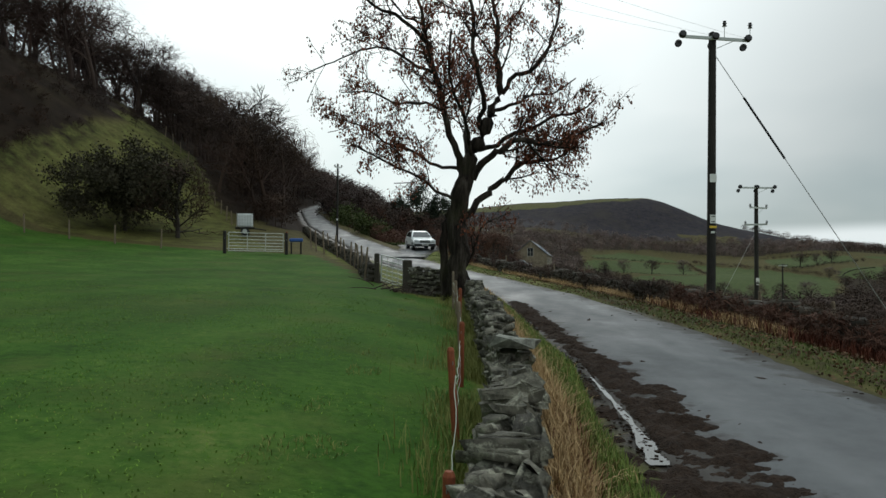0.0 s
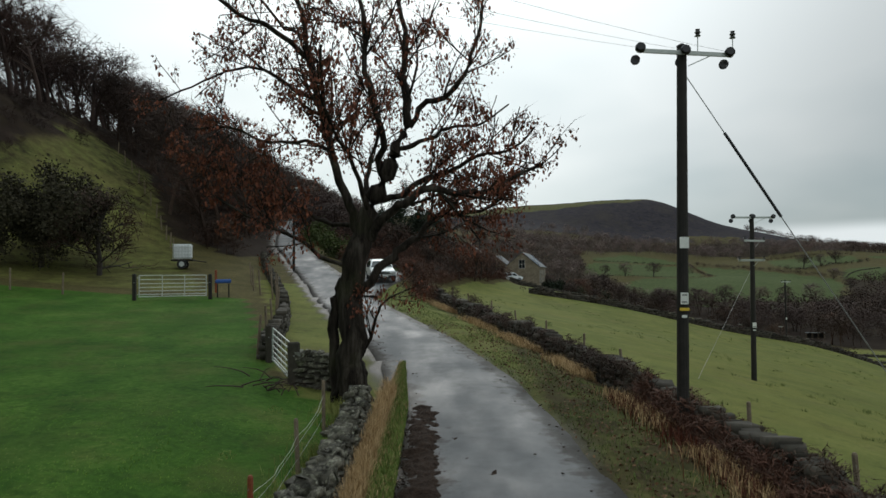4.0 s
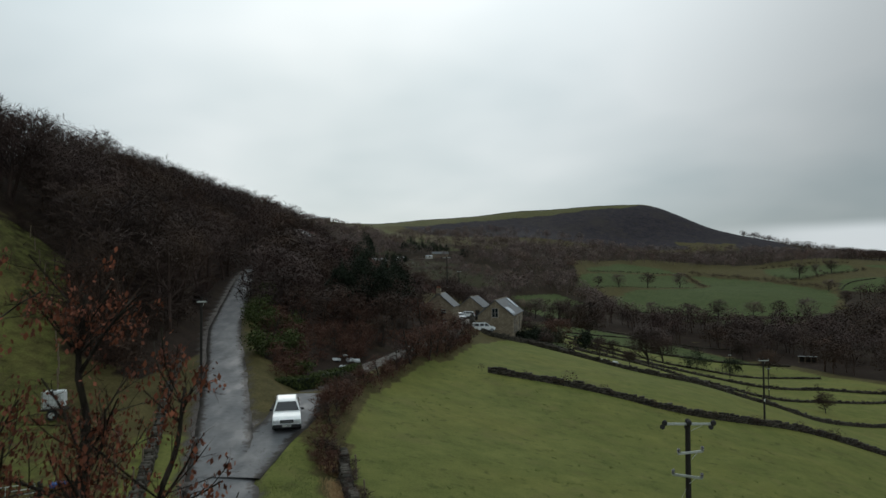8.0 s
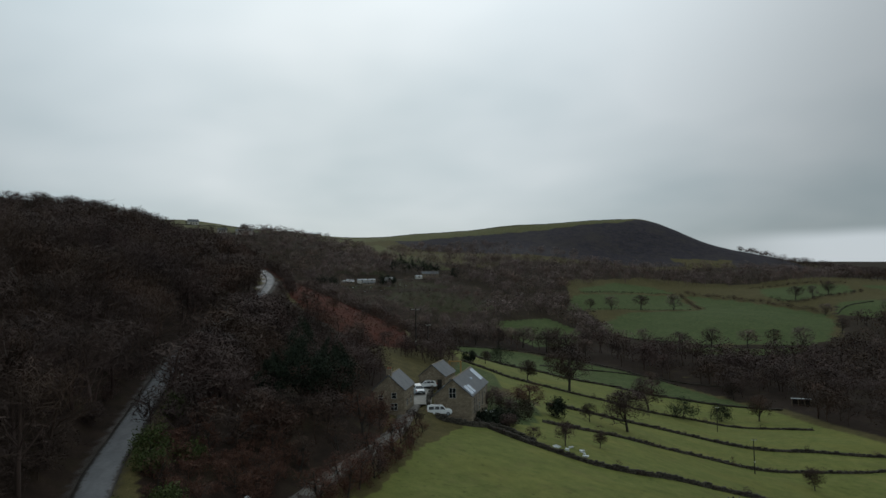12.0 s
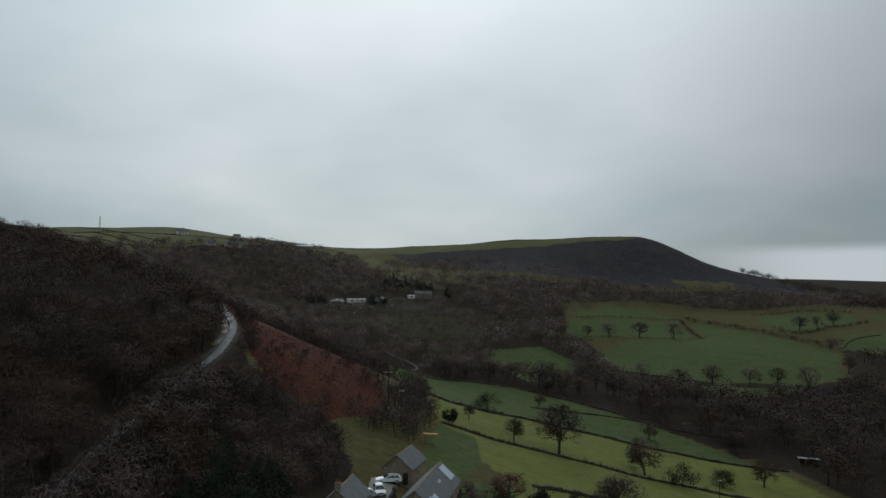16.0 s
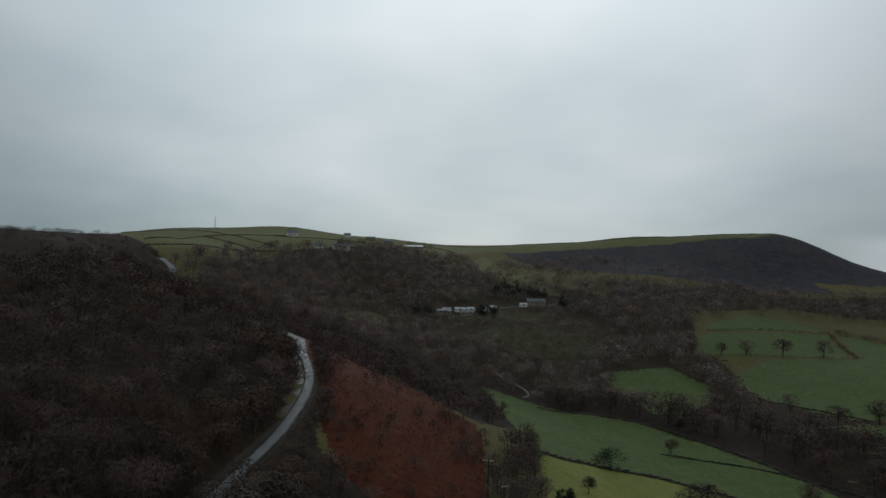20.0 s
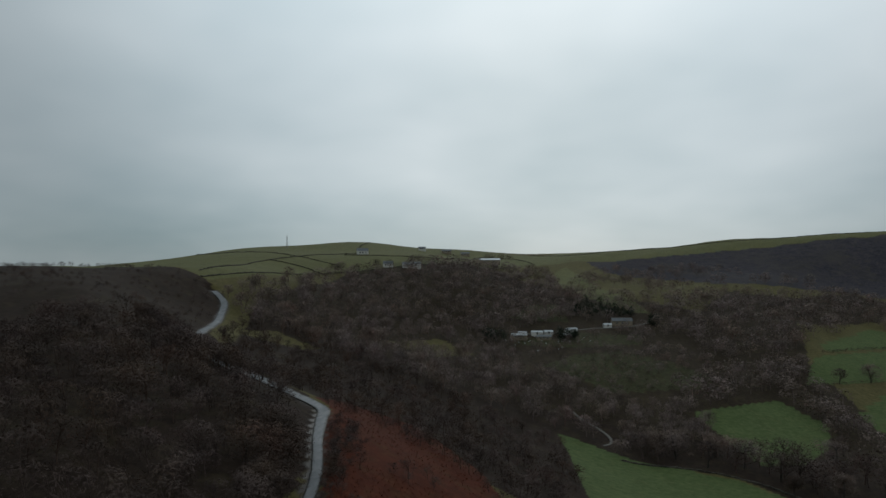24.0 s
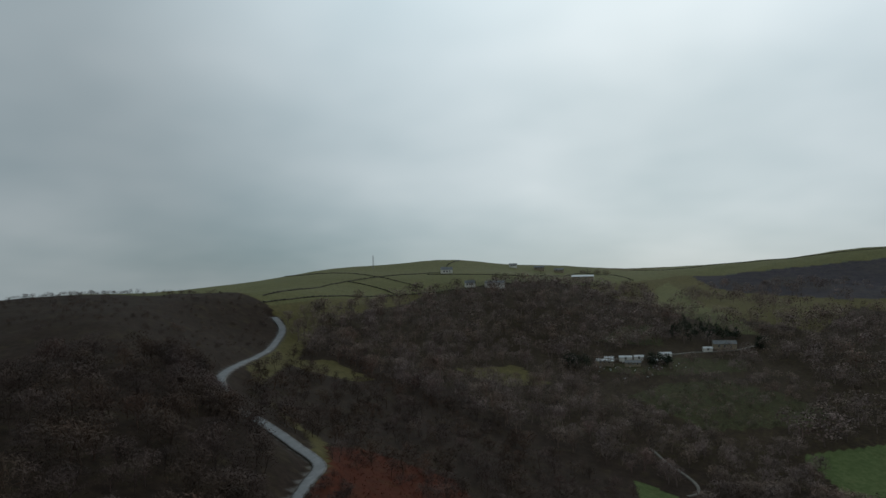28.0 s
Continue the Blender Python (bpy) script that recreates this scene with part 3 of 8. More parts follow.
def sheet(name, X, Y, Z, material):
    r, c = X.shape
    idx = np.arange(r * c).reshape(r, c)
    f = np.stack([idx[:-1, :-1], idx[:-1, 1:], idx[1:, 1:], idx[1:, :-1]], -1).reshape(-1, 4)
    me = bpy.data.meshes.new(name)
    me.vertices.add(r * c)
    me.vertices.foreach_set("co", np.stack([X, Y, Z], -1).ravel())
    me.loops.add(f.size)
    me.loops.foreach_set("vertex_index", f.ravel())
    me.polygons.add(len(f))
    me.polygons.foreach_set("loop_start", np.arange(0, f.size, 4))
    me.polygons.foreach_set("use_smooth", np.ones(len(f), bool))
    me.update()
    me.validate()
    me.materials.append(material)
    return new(name, me)


ground_ob = tagged(sheet("ground", GX, GY, GZ, MAT_GROUND), "green pasture, leaf litter, bracken and moor on a valley side", "ground", kind="structure")


def add_mask(ob, name, values):
    a = ob.data.attributes.new(name, "FLOAT", "POINT")
    a.data.foreach_set("value", np.ascontiguousarray(values, np.float32))


fx, fy = GX.ravel(), GY.ravel()


def polys(ps):
    r = np.zeros(fx.shape, bool)
    for p in ps:
        r |= inside(fx, fy, p)
    return r.astype(float)


d_lane, _ = near_line(fx, fy, LANE_S, LANE_Z, 6)
d_track, _ = near_line(fx, fy, TRACK_S, TRACK_Z, 6)
add_mask(ground_ob, "lush", polys(LUSH))
add_mask(ground_ob, "meadow", np.maximum(polys(MEADOW), 0.40 * polys([GREEN_SCRUB] + FARM_GREEN)))
rough_graze = np.where((fy > 400) | ((fx < -9) & (fy < 90)), 0.5, 1.0)
add_mask(ground_ob, "pasture", np.maximum(polys(PASTURE) * rough_graze, np.where(fx > 5, 0.40, 0.72) * ((d_lane < 5) & (fy < 57))))
add_mask(ground_ob, "bracken", polys(BRACKEN))
add_mask(ground_ob, "upland", np.clip((fy - 380) / 60, 0, 1))
open_rough = 1 - polys(ROUGH)
verge_mould = 0.56 * ((d_lane > 1.9) & (d_lane < 6) & (fy < 42) & (fx > 5.4))
# far litter thinned towards paler tawny, a lightening painted in for haze
add_mask(ground_ob, "litter", np.maximum(polys(LITTER) * np.where(fy > 450, 0.66, 1.0) * open_rough, verge_mould))
add_mask(ground_ob, "heath", polys(HEATH) * open_rough)
add_mask(ground_ob, "mud", np.clip(1.3 - (d_lane - 1.75) / np.where(fy < 26, 0.55, 0.6), 0, 1) * (d_lane < 3) * np.where(fx < np.interp(fy, LANE_S[:400, 1], LANE_S[:400, 0]), 1.0, 0.55) + (d_track < 0.5) * 0.3)


def ribbon(name, line, z, half, material, lift, ragged=0.12, across=8):
    """A carriageway along a line: a slightly cambered strip with ragged edges and real thickness at its sides."""
    t = np.gradient(line, axis=0)
    t /= np.linalg.norm(t, axis=1)[:, None]
    nrm = np.stack([t[:, 1], -t[:, 0]], 1)
    rng = np.random.RandomState(5)
    u = np.linspace(-1, 1, across + 1)
    wl_, wr_ = (half + 1.6 * smooth_line(rng.uniform(-ragged, ragged, len(line)), 3) for _ in range(2))
    w = np.where(u[None] < 0, wl_[:, None], wr_[:, None]) * u[None]
    X = line[:, :1] + nrm[:, :1] * w
    Y = line[:, 1:] + nrm[:, 1:] * w
    Z = z[:, None] + lift + 0.05 * (1 - u[None] ** 2) + 0 * w
    X = np.hstack([X[:, :1], X, X[:, -1:]])
    Y = np.hstack([Y[:, :1], Y, Y[:, -1:]])
    Z = np.hstack([Z[:, :1] - 0.5, Z, Z[:, -1:] - 0.5])
    ob = sheet(name, X[:, ::-1], Y[:, ::-1], Z[:, ::-1], material)
    q = np.concatenate([[-1.0], u, [1.0]])[::-1]
    muddy = np.where(line[:, 1] < 27, 1.0, 0.0)[:, None] * np.where(q < 0, np.abs(q), 0)[None] * 0.45
    add_mask(ob, "edge", (np.abs(q)[None] ** 2 + muddy).ravel())
    return ob


lane_fine = spline(LANE, 0.5)
i_near = [np.argmin(((LANE_S - p) ** 2).sum(1)) for p in lane_fine]
lane_z = smooth_line(LANE_Z[i_near], 3)
tagged(ribbon("road", lane_fine, lane_z, np.interp(lane_fine[:, 1], [45, 62, 90, 150, 190, 255, 268, 300], [1.85, 1.7, 1.65, 1.3, 1.15, 1.15, 1.45, 1.9]), MAT_ROAD, 0.0), "narrow wet grey tarmac country lane with muddy edges", "road", kind="structure")
MAT_TRACK = simple("stony_track", (0.05, 0.045, 0.038), (0.145, 0.13, 0.11), 0.9, 0.8, fine=9, bump=0.6, dist=0.03)
tagged(ribbon("lay_by", LAYBY_S, LAYBY_Z, 1.75, MAT_ROAD, 0.0), "wet tarmac apron where the track leaves the lane", "road", kind="structure")
tagged(ribbon("farm_track", TRACK_S[9:], TRACK_Z[9:] + 0.02, 1.3, MAT_TRACK, 0.0, 0.25, 4), "pale stony farm track leading to the cottages", "track", kind="structure")

FARM_ROAD = spline([(-62, 584), (-47, 591), (-35, 600), (-12, 621), (10, 636), (24, 650)], 3.0)
tagged(ribbon("farm_road", FARM_ROAD, ground(FARM_ROAD[:, 0], FARM_ROAD[:, 1]) + 0.2, 1.1, MAT_TRACK, 0.0, 0.2, 4), "pale stony road past the valley farm", "track", kind="structure")
FIELD_PATH = spline([(-14, 462), (-6, 452), (2, 444), (7, 437), (8, 430), (5, 424)], 1.5)
tagged(ribbon("field_path", FIELD_PATH, ground(FIELD_PATH[:, 0], FIELD_PATH[:, 1]) + 0.15, 0.65, MAT_TRACK, 0.0, 0.2, 4), "pale stony path beside the stream wood", "track", kind="structure")

# ================= building helpers =================
def tri_mesh(name, V, F, material, smooth=False):
    """A mesh from arrays: V (n, 3), F (m, 3)."""
    me = bpy.data.meshes.new(name)
    me.vertices.add(len(V))
    me.vertices.foreach_set("co", np.ascontiguousarray(V, np.float32).ravel())
    me.loops.add(F.size)
    me.loops.foreach_set("vertex_index", np.ascontiguousarray(F, np.int32).ravel())
    me.polygons.add(len(F))
    me.polygons.foreach_set("loop_start", np.arange(0, F.size, 3, dtype=np.int32))
    if smooth:
        me.polygons.foreach_set("use_smooth", np.ones(len(F), bool))
    me.update()
    me.materials.append(material)
    return me


def empty(name, label, category, m=None, group="", kind=""):
    ob = tagged(new(name), label, category, group, kind)
    ob.empty_display_size = 0.2
    if m is not None:
        ob.matrix_basis = m
    return ob


def part(name, bm, material, parent=None, label="", m=None, smooth=False):
    """Links a bmesh (or a ready mesh) as one mesh object under a thing."""
    if isinstance(bm, bmesh.types.BMesh):
        me = bpy.data.meshes.new(name)
        bm.normal_update()
        bm.to_mesh(me)
        bm.free()
        me.materials.append(material)
        if smooth:
            me.polygons.foreach_set("use_smooth", np.ones(len(me.polygons), bool))
    else:
        me = bm
    ob = new(name, me)
    if parent is not None:
        ob.parent = parent
    if m is not None:
        ob.matrix_basis = m
    if label:
        ob["label"] = label
    return ob


def box(bm, x0, x1, y0, y1, z0, z1, bevel=0.0, m=None):
    c = Matrix.Translation(((x0 + x1) / 2, (y0 + y1) / 2, (z0 + z1) / 2)) @ Matrix.Diagonal((x1 - x0, y1 - y0, z1 - z0, 1))
    r = bmesh.ops.create_cube(bm, size=1, matrix=(m @ c) if m is not None else c)
    if bevel:
        es = {e for v in r["verts"] for e in v.link_edges}
        bmesh.ops.bevel(bm, geom=list(es), offset=bevel, segments=1, affect="EDGES")
    return bm


def boxm(*a, **k):
    return box(bmesh.new(), *a, **k)


def rod(bm, a, b, r0, r1=None, n=6):
    """A tapered rod from a to b."""
    a, b = Vector(a), Vector(b)
    r1 = r0 if r1 is None else r1
    d = b - a
    m = Matrix.Translation((a + b) / 2) @ d.to_track_quat("Z", "Y").to_matrix().to_4x4()
    bmesh.ops.create_cone(bm, cap_ends=True, segments=n, radius1=r0, radius2=r1, depth=d.length, matrix=m)
    return bm


def rodm(a, b, r0, r1=None, n=6):
    return rod(bmesh.new(), a, b, r0, r1, n)


def tube(points, r, n=4):
    """A thin tube along points, as a mesh's arrays."""
    P = np.array(points, float)
    T = np.gradient(P, axis=0)
    T /= np.linalg.norm(T, axis=1)[:, None] + 1e-9
    up = np.where(np.abs(T[:, 2:3]) > 0.9, [[1, 0, 0]], [[0, 0, 1]])
    A = np.cross(T, up)
    A /= np.linalg.norm(A, axis=1)[:, None] + 1e-9
    B = np.cross(T, A)
    R = np.broadcast_to(np.asarray(r, float), (len(P),))
    V = np.concatenate([P[:, None] + R[:, None, None] * (np.cos(k) * A + np.sin(k) * B)[:, None] for k in np.arange(n) * 2 * np.pi / n], 1)
    V = V.reshape(-1, 3)
    F = []
    for i in range(len(P) - 1):
        for k in range(n):
            a, b = i * n + k, i * n + (k + 1) % n
            F += [(a, b, b + n), (a, b + n, a + n)]
    return V, np.array(F, int)


class Soup:
    """Gathers triangles from many pieces into one mesh."""

    def __init__(self):
        self.v, self.f, self.n = [], [], 0

    def add(self, V, F):
        self.v.append(np.asarray(V, float))
        self.f.append(np.asarray(F, int) + self.n)
        self.n += len(V)

    def mesh(self, name, material, smooth=False):
        return tri_mesh(name, np.concatenate(self.v), np.concatenate(self.f), material, smooth)


def strewn(template, places):
    """Copies of a template (V, F) at rows of x, y, z, turn, scale, height scale, as one set of arrays."""
    V, F = template
    p = np.asarray(places, float)
    c, s = np.cos(p[:, 3]), np.sin(p[:, 3])
    X = (V[None, :, 0] * c[:, None] - V[None, :, 1] * s[:, None]) * p[:, 4:5] + p[:, 0:1]
    Y = (V[None, :, 0] * s[:, None] + V[None, :, 1] * c[:, None]) * p[:, 4:5] + p[:, 1:2]
    Z = V[None, :, 2] * p[:, 5:6] + p[:, 2:3]
    FF = F[None] + (np.arange(len(p)) * len(V))[:, None, None]
    return np.stack([X, Y, Z], -1).reshape(-1, 3), FF.reshape(-1, 3)

# ================= trees =================
def rot_about(v, axis, ang):
    axis = axis / (np.linalg.norm(axis) + 1e-9)
    return v * np.cos(ang) + np.cross(axis, v) * np.sin(ang) + axis * np.dot(axis, v) * (1 - np.cos(ang))


def bare_tree(seed, height=1.0, levels=3, spread=0.9, kids=(5, 5, 6), twig=0.012, sides=3, rise=0.35, bole=0.3, trunk_r=0.022, fine=False, shoots=2):
    """A leafless tree of height about 1: wood (trunk and limbs) and twigs (thin slivers), both as arrays."""
    rng = np.random.RandomState(seed)
    wood, twigs = Soup(), Soup()

    def sliver(a, d, ln, w):
        side = np.cross(d, rng.normal(size=3))
        side = side / (np.linalg.norm(side) + 1e-9) * w
        bend = rng.normal(size=3) * ln * 0.12
        m = a + d * ln * 0.5 + bend
        e = a + d * ln + bend * 1.6 + np.array([0, 0, ln * 0.1])
        if fine:
            twigs.add([a - side, a + side, m + side * 0.7, e, m - side * 0.7], [(0, 1, 2), (0, 2, 4), (4, 2, 3)])
        else:
            twigs.add([a - side, a + side, e], [(0, 1, 2)])

    def grow(a, d, ln, r, lev):
        n = 4 if lev == 0 else 3
        pts, dirs = [a], [d]
        for i in range(n):
            d = d + rng.normal(size=3) * (0.10 if lev == 0 else 0.20)
            d[2] += 0.05 * (lev > 0)
            d = d / np.linalg.norm(d)
            a = a + d * ln / n
            pts.append(a)
            dirs.append(d)
        wood.add(*tube(pts, np.linspace(r, r * 0.45, n + 1), sides if lev else 5))
        k = kids[lev]
        for j in range(k):
            t = rng.uniform(bole if lev == 0 else 0.2, 1.0)
            i = min(int(t * n), n - 1)
            p = pts[i] + (pts[i + 1] - pts[i]) * (t * n - i)
            dd = dirs[i + 1]
            ax = np.cross(dd, rng.normal(size=3))
            nd = rot_about(dd, ax, rng.uniform(0.5, 1.0) * spread)
            nd[2] += rise * (0.5 if lev == 0 else 0.3)
            nd = nd / np.linalg.norm(nd)
            nl = ln * rng.uniform(0.42, 0.66) * (1.15 - 0.5 * t if lev == 0 else 1)
            if lev + 1 < levels:
                grow(p, nd, nl, r * 0.42, lev + 1)
            else:
                sliver(p, nd, nl * 0.9, twig)
                for _ in range(shoots):
                    q = p + nd * nl * rng.uniform(0.2, 0.8)
                    e = nd + rng.normal(size=3) * 0.6
                    sliver(q, e / np.linalg.norm(e), nl * rng.uniform(0.4, 0.7), twig * 0.8)

    grow(np.zeros(3), np.array([0, 0, 1.0]), 0.72, trunk_r, 0)
    W = (np.concatenate(wood.v), np.concatenate(wood.f))
    T = (np.concatenate(twigs.v), np.concatenate(twigs.f))
    top = max(W[0][:, 2].max(), T[0][:, 2].max())
    return (W[0] / top * height, W[1]), (T[0] / top * height, T[1])


def both(t):
    (wv, wf), (tv, tf) = t
    return np.concatenate([wv, tv]), np.concatenate([wf, tf + len(wv)])


def dome(seed, n, ln, w, low=0.22, r=0.36):
    """The fuzzy rounded head of a bare tree of height 1: short twigs lying in its outer shell."""
    rng = np.random.RandomState(seed)
    lobes = rng.normal(size=(7, 3)) * (0.42, 0.42, 0.34)
    d = rng.normal(size=(n, 3)) + lobes[rng.randint(0, 7, n)] * 1.5
    d /= np.linalg.norm(d, axis=1)[:, None]
    d[:, 2] = np.where(d[:, 2] < -0.55, -d[:, 2], d[:, 2])
    k = rng.uniform(0.55, 1.0, (n, 1)) ** 0.6
    mid = low + (1 - low) * 0.46
    P = d * k * (r, r, (1 - low) * 0.52) + (0, 0, mid)
    out = d + rng.normal(size=(n, 3)) * 0.22
    out /= np.linalg.norm(out, axis=1)[:, None]
    a = np.cross(out, rng.normal(size=(n, 3)))
    a /= np.linalg.norm(a, axis=1)[:, None]
    b = np.cross(out, a)
    s = rng.uniform(0.6, 1.3, (n, 1))
    V = np.concatenate([P - a * ln * s, P + a * ln * s + b * w * s, P + a * ln * s * 0.7 - b * w * s])
    i = np.arange(n)
    return V, np.stack([i, i + n, i + 2 * n], 1)


def joined(*ts):
    s = Soup()
    for t in ts:
        s.add(*t)
    return np.concatenate(s.v), np.concatenate(s.f)


VFAR_TREES = [joined(tube([(0, 0, 0), (0.01, 0, 0.3), (0, 0.02, 0.6)], [0.018, 0.014, 0.007], 3), dome(s, 150, 0.046, 0.021, 0.10, 0.44)) for s in (31, 32, 33, 34)]
FAR_TREES = [both(bare_tree(s, levels=2, kids=(7, 4), twig=0.006, sides=3, spread=1.0, bole=0.22, trunk_r=0.016, shoots=4)) for s in (11, 12, 13, 14)]
FAR_TREES = [joined(t, dome(60 + k, 250, 0.050, 0.0085, 0.16, 0.40)) for k, t in enumerate(FAR_TREES)]
MID_TREES = [both(bare_tree(s, levels=3, kids=(8, 4, 4), twig=0.0030, sides=3, spread=0.95, bole=0.30, trunk_r=0.017, shoots=4)) for s in (21, 22, 23, 24)]
MID_TREES = [joined(t, dome(80 + k, 380, 0.055, 0.0022, 0.30, 0.36)) for k, t in enumerate(MID_TREES)]
SCRUB = [both(bare_tree(s, levels=2, kids=(11, 5), twig=0.011, sides=3, spread=1.3, bole=0.02, trunk_r=0.012, shoots=3)) for s in (41, 42, 43)]
SCRUB = [joined(t, dome(70 + k, 60, 0.11, 0.010, 0.02, 0.42)) for k, t in enumerate(SCRUB)]


def scatter(poly, spacing, seed, keep=None):
    """Random places inside a polygon, about spacing apart."""
    rng = np.random.RandomState(seed)
    p = np.array(poly)
    lo, hi = p.min(0), p.max(0)
    xs, ys = np.meshgrid(np.arange(lo[0], hi[0], spacing), np.arange(lo[1], hi[1], spacing))
    x = xs.ravel() + rng.uniform(-0.75, 0.75, xs.size) * spacing
    y = ys.ravel() + rng.uniform(-0.75, 0.75, xs.size) * spacing
    ok = inside(x, y, poly)
    x, y = x[ok], y[ok]
    if len(x):
        d, _ = near_line(x, y, LANE_S, LANE_Z, 8)
        d2, _ = near_line(x, y, TRACK_S, TRACK_Z, 8)
        ok = (d > np.where(y > 270, 4.2, np.where(y > 100, 2.3, 3.6))) & (d2 > 2.6)
        x, y = x[ok], y[ok]
    if len(x):
        ok = np.ones(len(x), bool)
        for p in MEADOW + ROUGH:
            ok &= ~inside(x, y, p)
        for line in (FARM_ROAD, FIELD_PATH):
            ok &= near_line(x, y, line, line[:, 0], 6)[0] > 4
        x, y = x[ok], y[ok]
    if keep is not None and len(x):
        ok = keep(x, y, rng)
        x, y = x[ok], y[ok]
    return x, y, rng


def wood_of(name, label, poly, spacing, hmin, hmax, templates, material, seed, keep=None, category="woodland", wide=1.25):
    x, y, rng = scatter(poly, spacing, seed, keep)
    z = ground(x, y) - 0.15
    h = rng.uniform(hmin, hmax, len(x))
    pick = rng.randint(0, len(templates), len(x))
    s = Soup()
    for k, t in enumerate(templates):
        q = pick == k
        if q.any():
            s.add(*strewn(t, np.stack([x[q], y[q], z[q], rng.uniform(0, 6.28, q.sum()), h[q] * wide * rng.uniform(0.85, 1.25, q.sum()), h[q]], 1)))
    return tagged(new(name, s.mesh(name, material)), label, category, kind="stuff")



# ================= drystone walls =================
def stone_mesh(seed, material, rough=0.30):
    """A split block of stone, about 1 x 1 x 1, with broken corners."""
    rng = np.random.RandomState(seed)
    bm = bmesh.new()
    bmesh.ops.create_cube(bm, size=1)
    bmesh.ops.bevel(bm, geom=bm.edges[:], offset=0.17, segments=2, affect="EDGES")
    w = rng.uniform(-rough, rough, (3, 3))
    for v in bm.verts:
        c = v.co.copy()
        v.co += Vector(rng.uniform(-rough, rough, 3)) * 0.5 + Vector(tuple(float(w[i, 0] * c.y + w[i, 1] * c.z + w[i, 2] * c.x * c.y * 2) for i in range(3)))
    me = bpy.data.meshes.new("stone")
    bm.normal_update()
    bm.to_mesh(me)
    bm.free()
    me.materials.append(material)
    return me


STONES = [stone_mesh(s, MAT_STONE) for s in range(10)]
STONES_PALE = [stone_mesh(s, MAT_STONE_PALE) for s in range(3)]


def stone_arrays(me):
    """A stone's mesh as triangle arrays, for the joined parts of near walls."""
    me.calc_loop_triangles()
    return np.array([v.co[:] for v in me.vertices]), np.array([t.vertices[:] for t in me.loop_triangles])


ROUND = [stone_arrays(m) for m in STONES[:6]]


def block_template(seed):
    rng = np.random.RandomState(seed)
    V = np.array([(x, y, z) for x in (-0.5, 0.5) for y in (-0.5, 0.5) for z in (-0.5, 0.5)]) + rng.uniform(-0.12, 0.12, (8, 3))
    F = np.array([(0, 1, 3), (0, 3, 2), (4, 6, 7), (4, 7, 5), (0, 4, 5), (0, 5, 1), (2, 3, 7), (2, 7, 6), (0, 2, 6), (0, 6, 4), (1, 5, 7), (1, 7, 3)])
    return V, F


BLOCKS = [block_template(s) for s in range(8)]


def stone_places(line, height, width, ln, course, seed, gaps=0.0):
    """Where the stones of a drystone wall lie: x, y, z, heading, size along, across, up; a battered double face under a row of cope stones."""
    rng = np.random.RandomState(seed)
    out = []
    seg = np.linalg.norm(np.diff(line, axis=0), axis=1)
    s = np.concatenate([[0], np.cumsum(seg)])
    zl = ground(line[:, 0], line[:, 1])

    def at(d):
        x, y, z = np.interp(d, s, line[:, 0]), np.interp(d, s, line[:, 1]), np.interp(d, s, zl)
        i = min(np.searchsorted(s, d), len(line) - 1)
        t = line[i] - line[max(i - 1, 0)]
        return x, y, z, math.atan2(t[1], t[0])

    n = max(2, int(round(height / course)))
    for c in range(n):
        top = c == n - 1
        w = width * (1.0 - 0.28 * c / n)
        for side in ((0,) if top else (-1, 1)):
            d = rng.uniform(0, ln)
            while d < s[-1]:
                a = ln * rng.uniform(0.6, 1.5) * (0.85 if top else 1)
                x, y, z, h = at(d + a / 2)
                dip = 0.10 * math.sin(d * 0.7 + seed) + 0.08 * math.sin(d * 1.9) + 0.05 * math.sin(d * 4.3)
                up = course * rng.uniform(0.85, 1.15) * (1.25 if top else 1)
                off = side * (w / 2 - 0.10) + rng.uniform(-0.03, 0.03)
                if not (top and rng.rand() < gaps):
                    if top and ln < 0.3:
                        # jumbled cope of near walls: odd sizes laid askew, two abreast or one across
                        k = rng.rand()
                        for o, ww in (((0.0, w * 0.95),) if k < 0.35 else ((-0.13, w * 0.5), (0.12, w * 0.5))):
                            sz = rng.uniform(0.7, 1.5)
                            o += rng.uniform(-0.06, 0.06)
                            out.append((x - math.sin(h) * o, y + math.cos(h) * o, z - 0.06 + (c + 0.35) * course * (1 + dip) + rng.uniform(-0.03, 0.05), h + rng.uniform(-0.7, 0.7),
                                        a * sz, ww * rng.uniform(0.8, 1.25), up * rng.uniform(0.7, 1.5), top))
                        d += a * 0.9
                        continue
                    out.append((x - math.sin(h) * off, y + math.cos(h) * off, z - 0.06 + (c + 0.5) * course * (1 + dip), h + rng.uniform(-0.14, 0.14),
                                a * 1.0, (w * rng.uniform(0.75, 1.05) if top else 0.24 * rng.uniform(0.8, 1.2)), up, top))
                d += a * 0.97
    return out


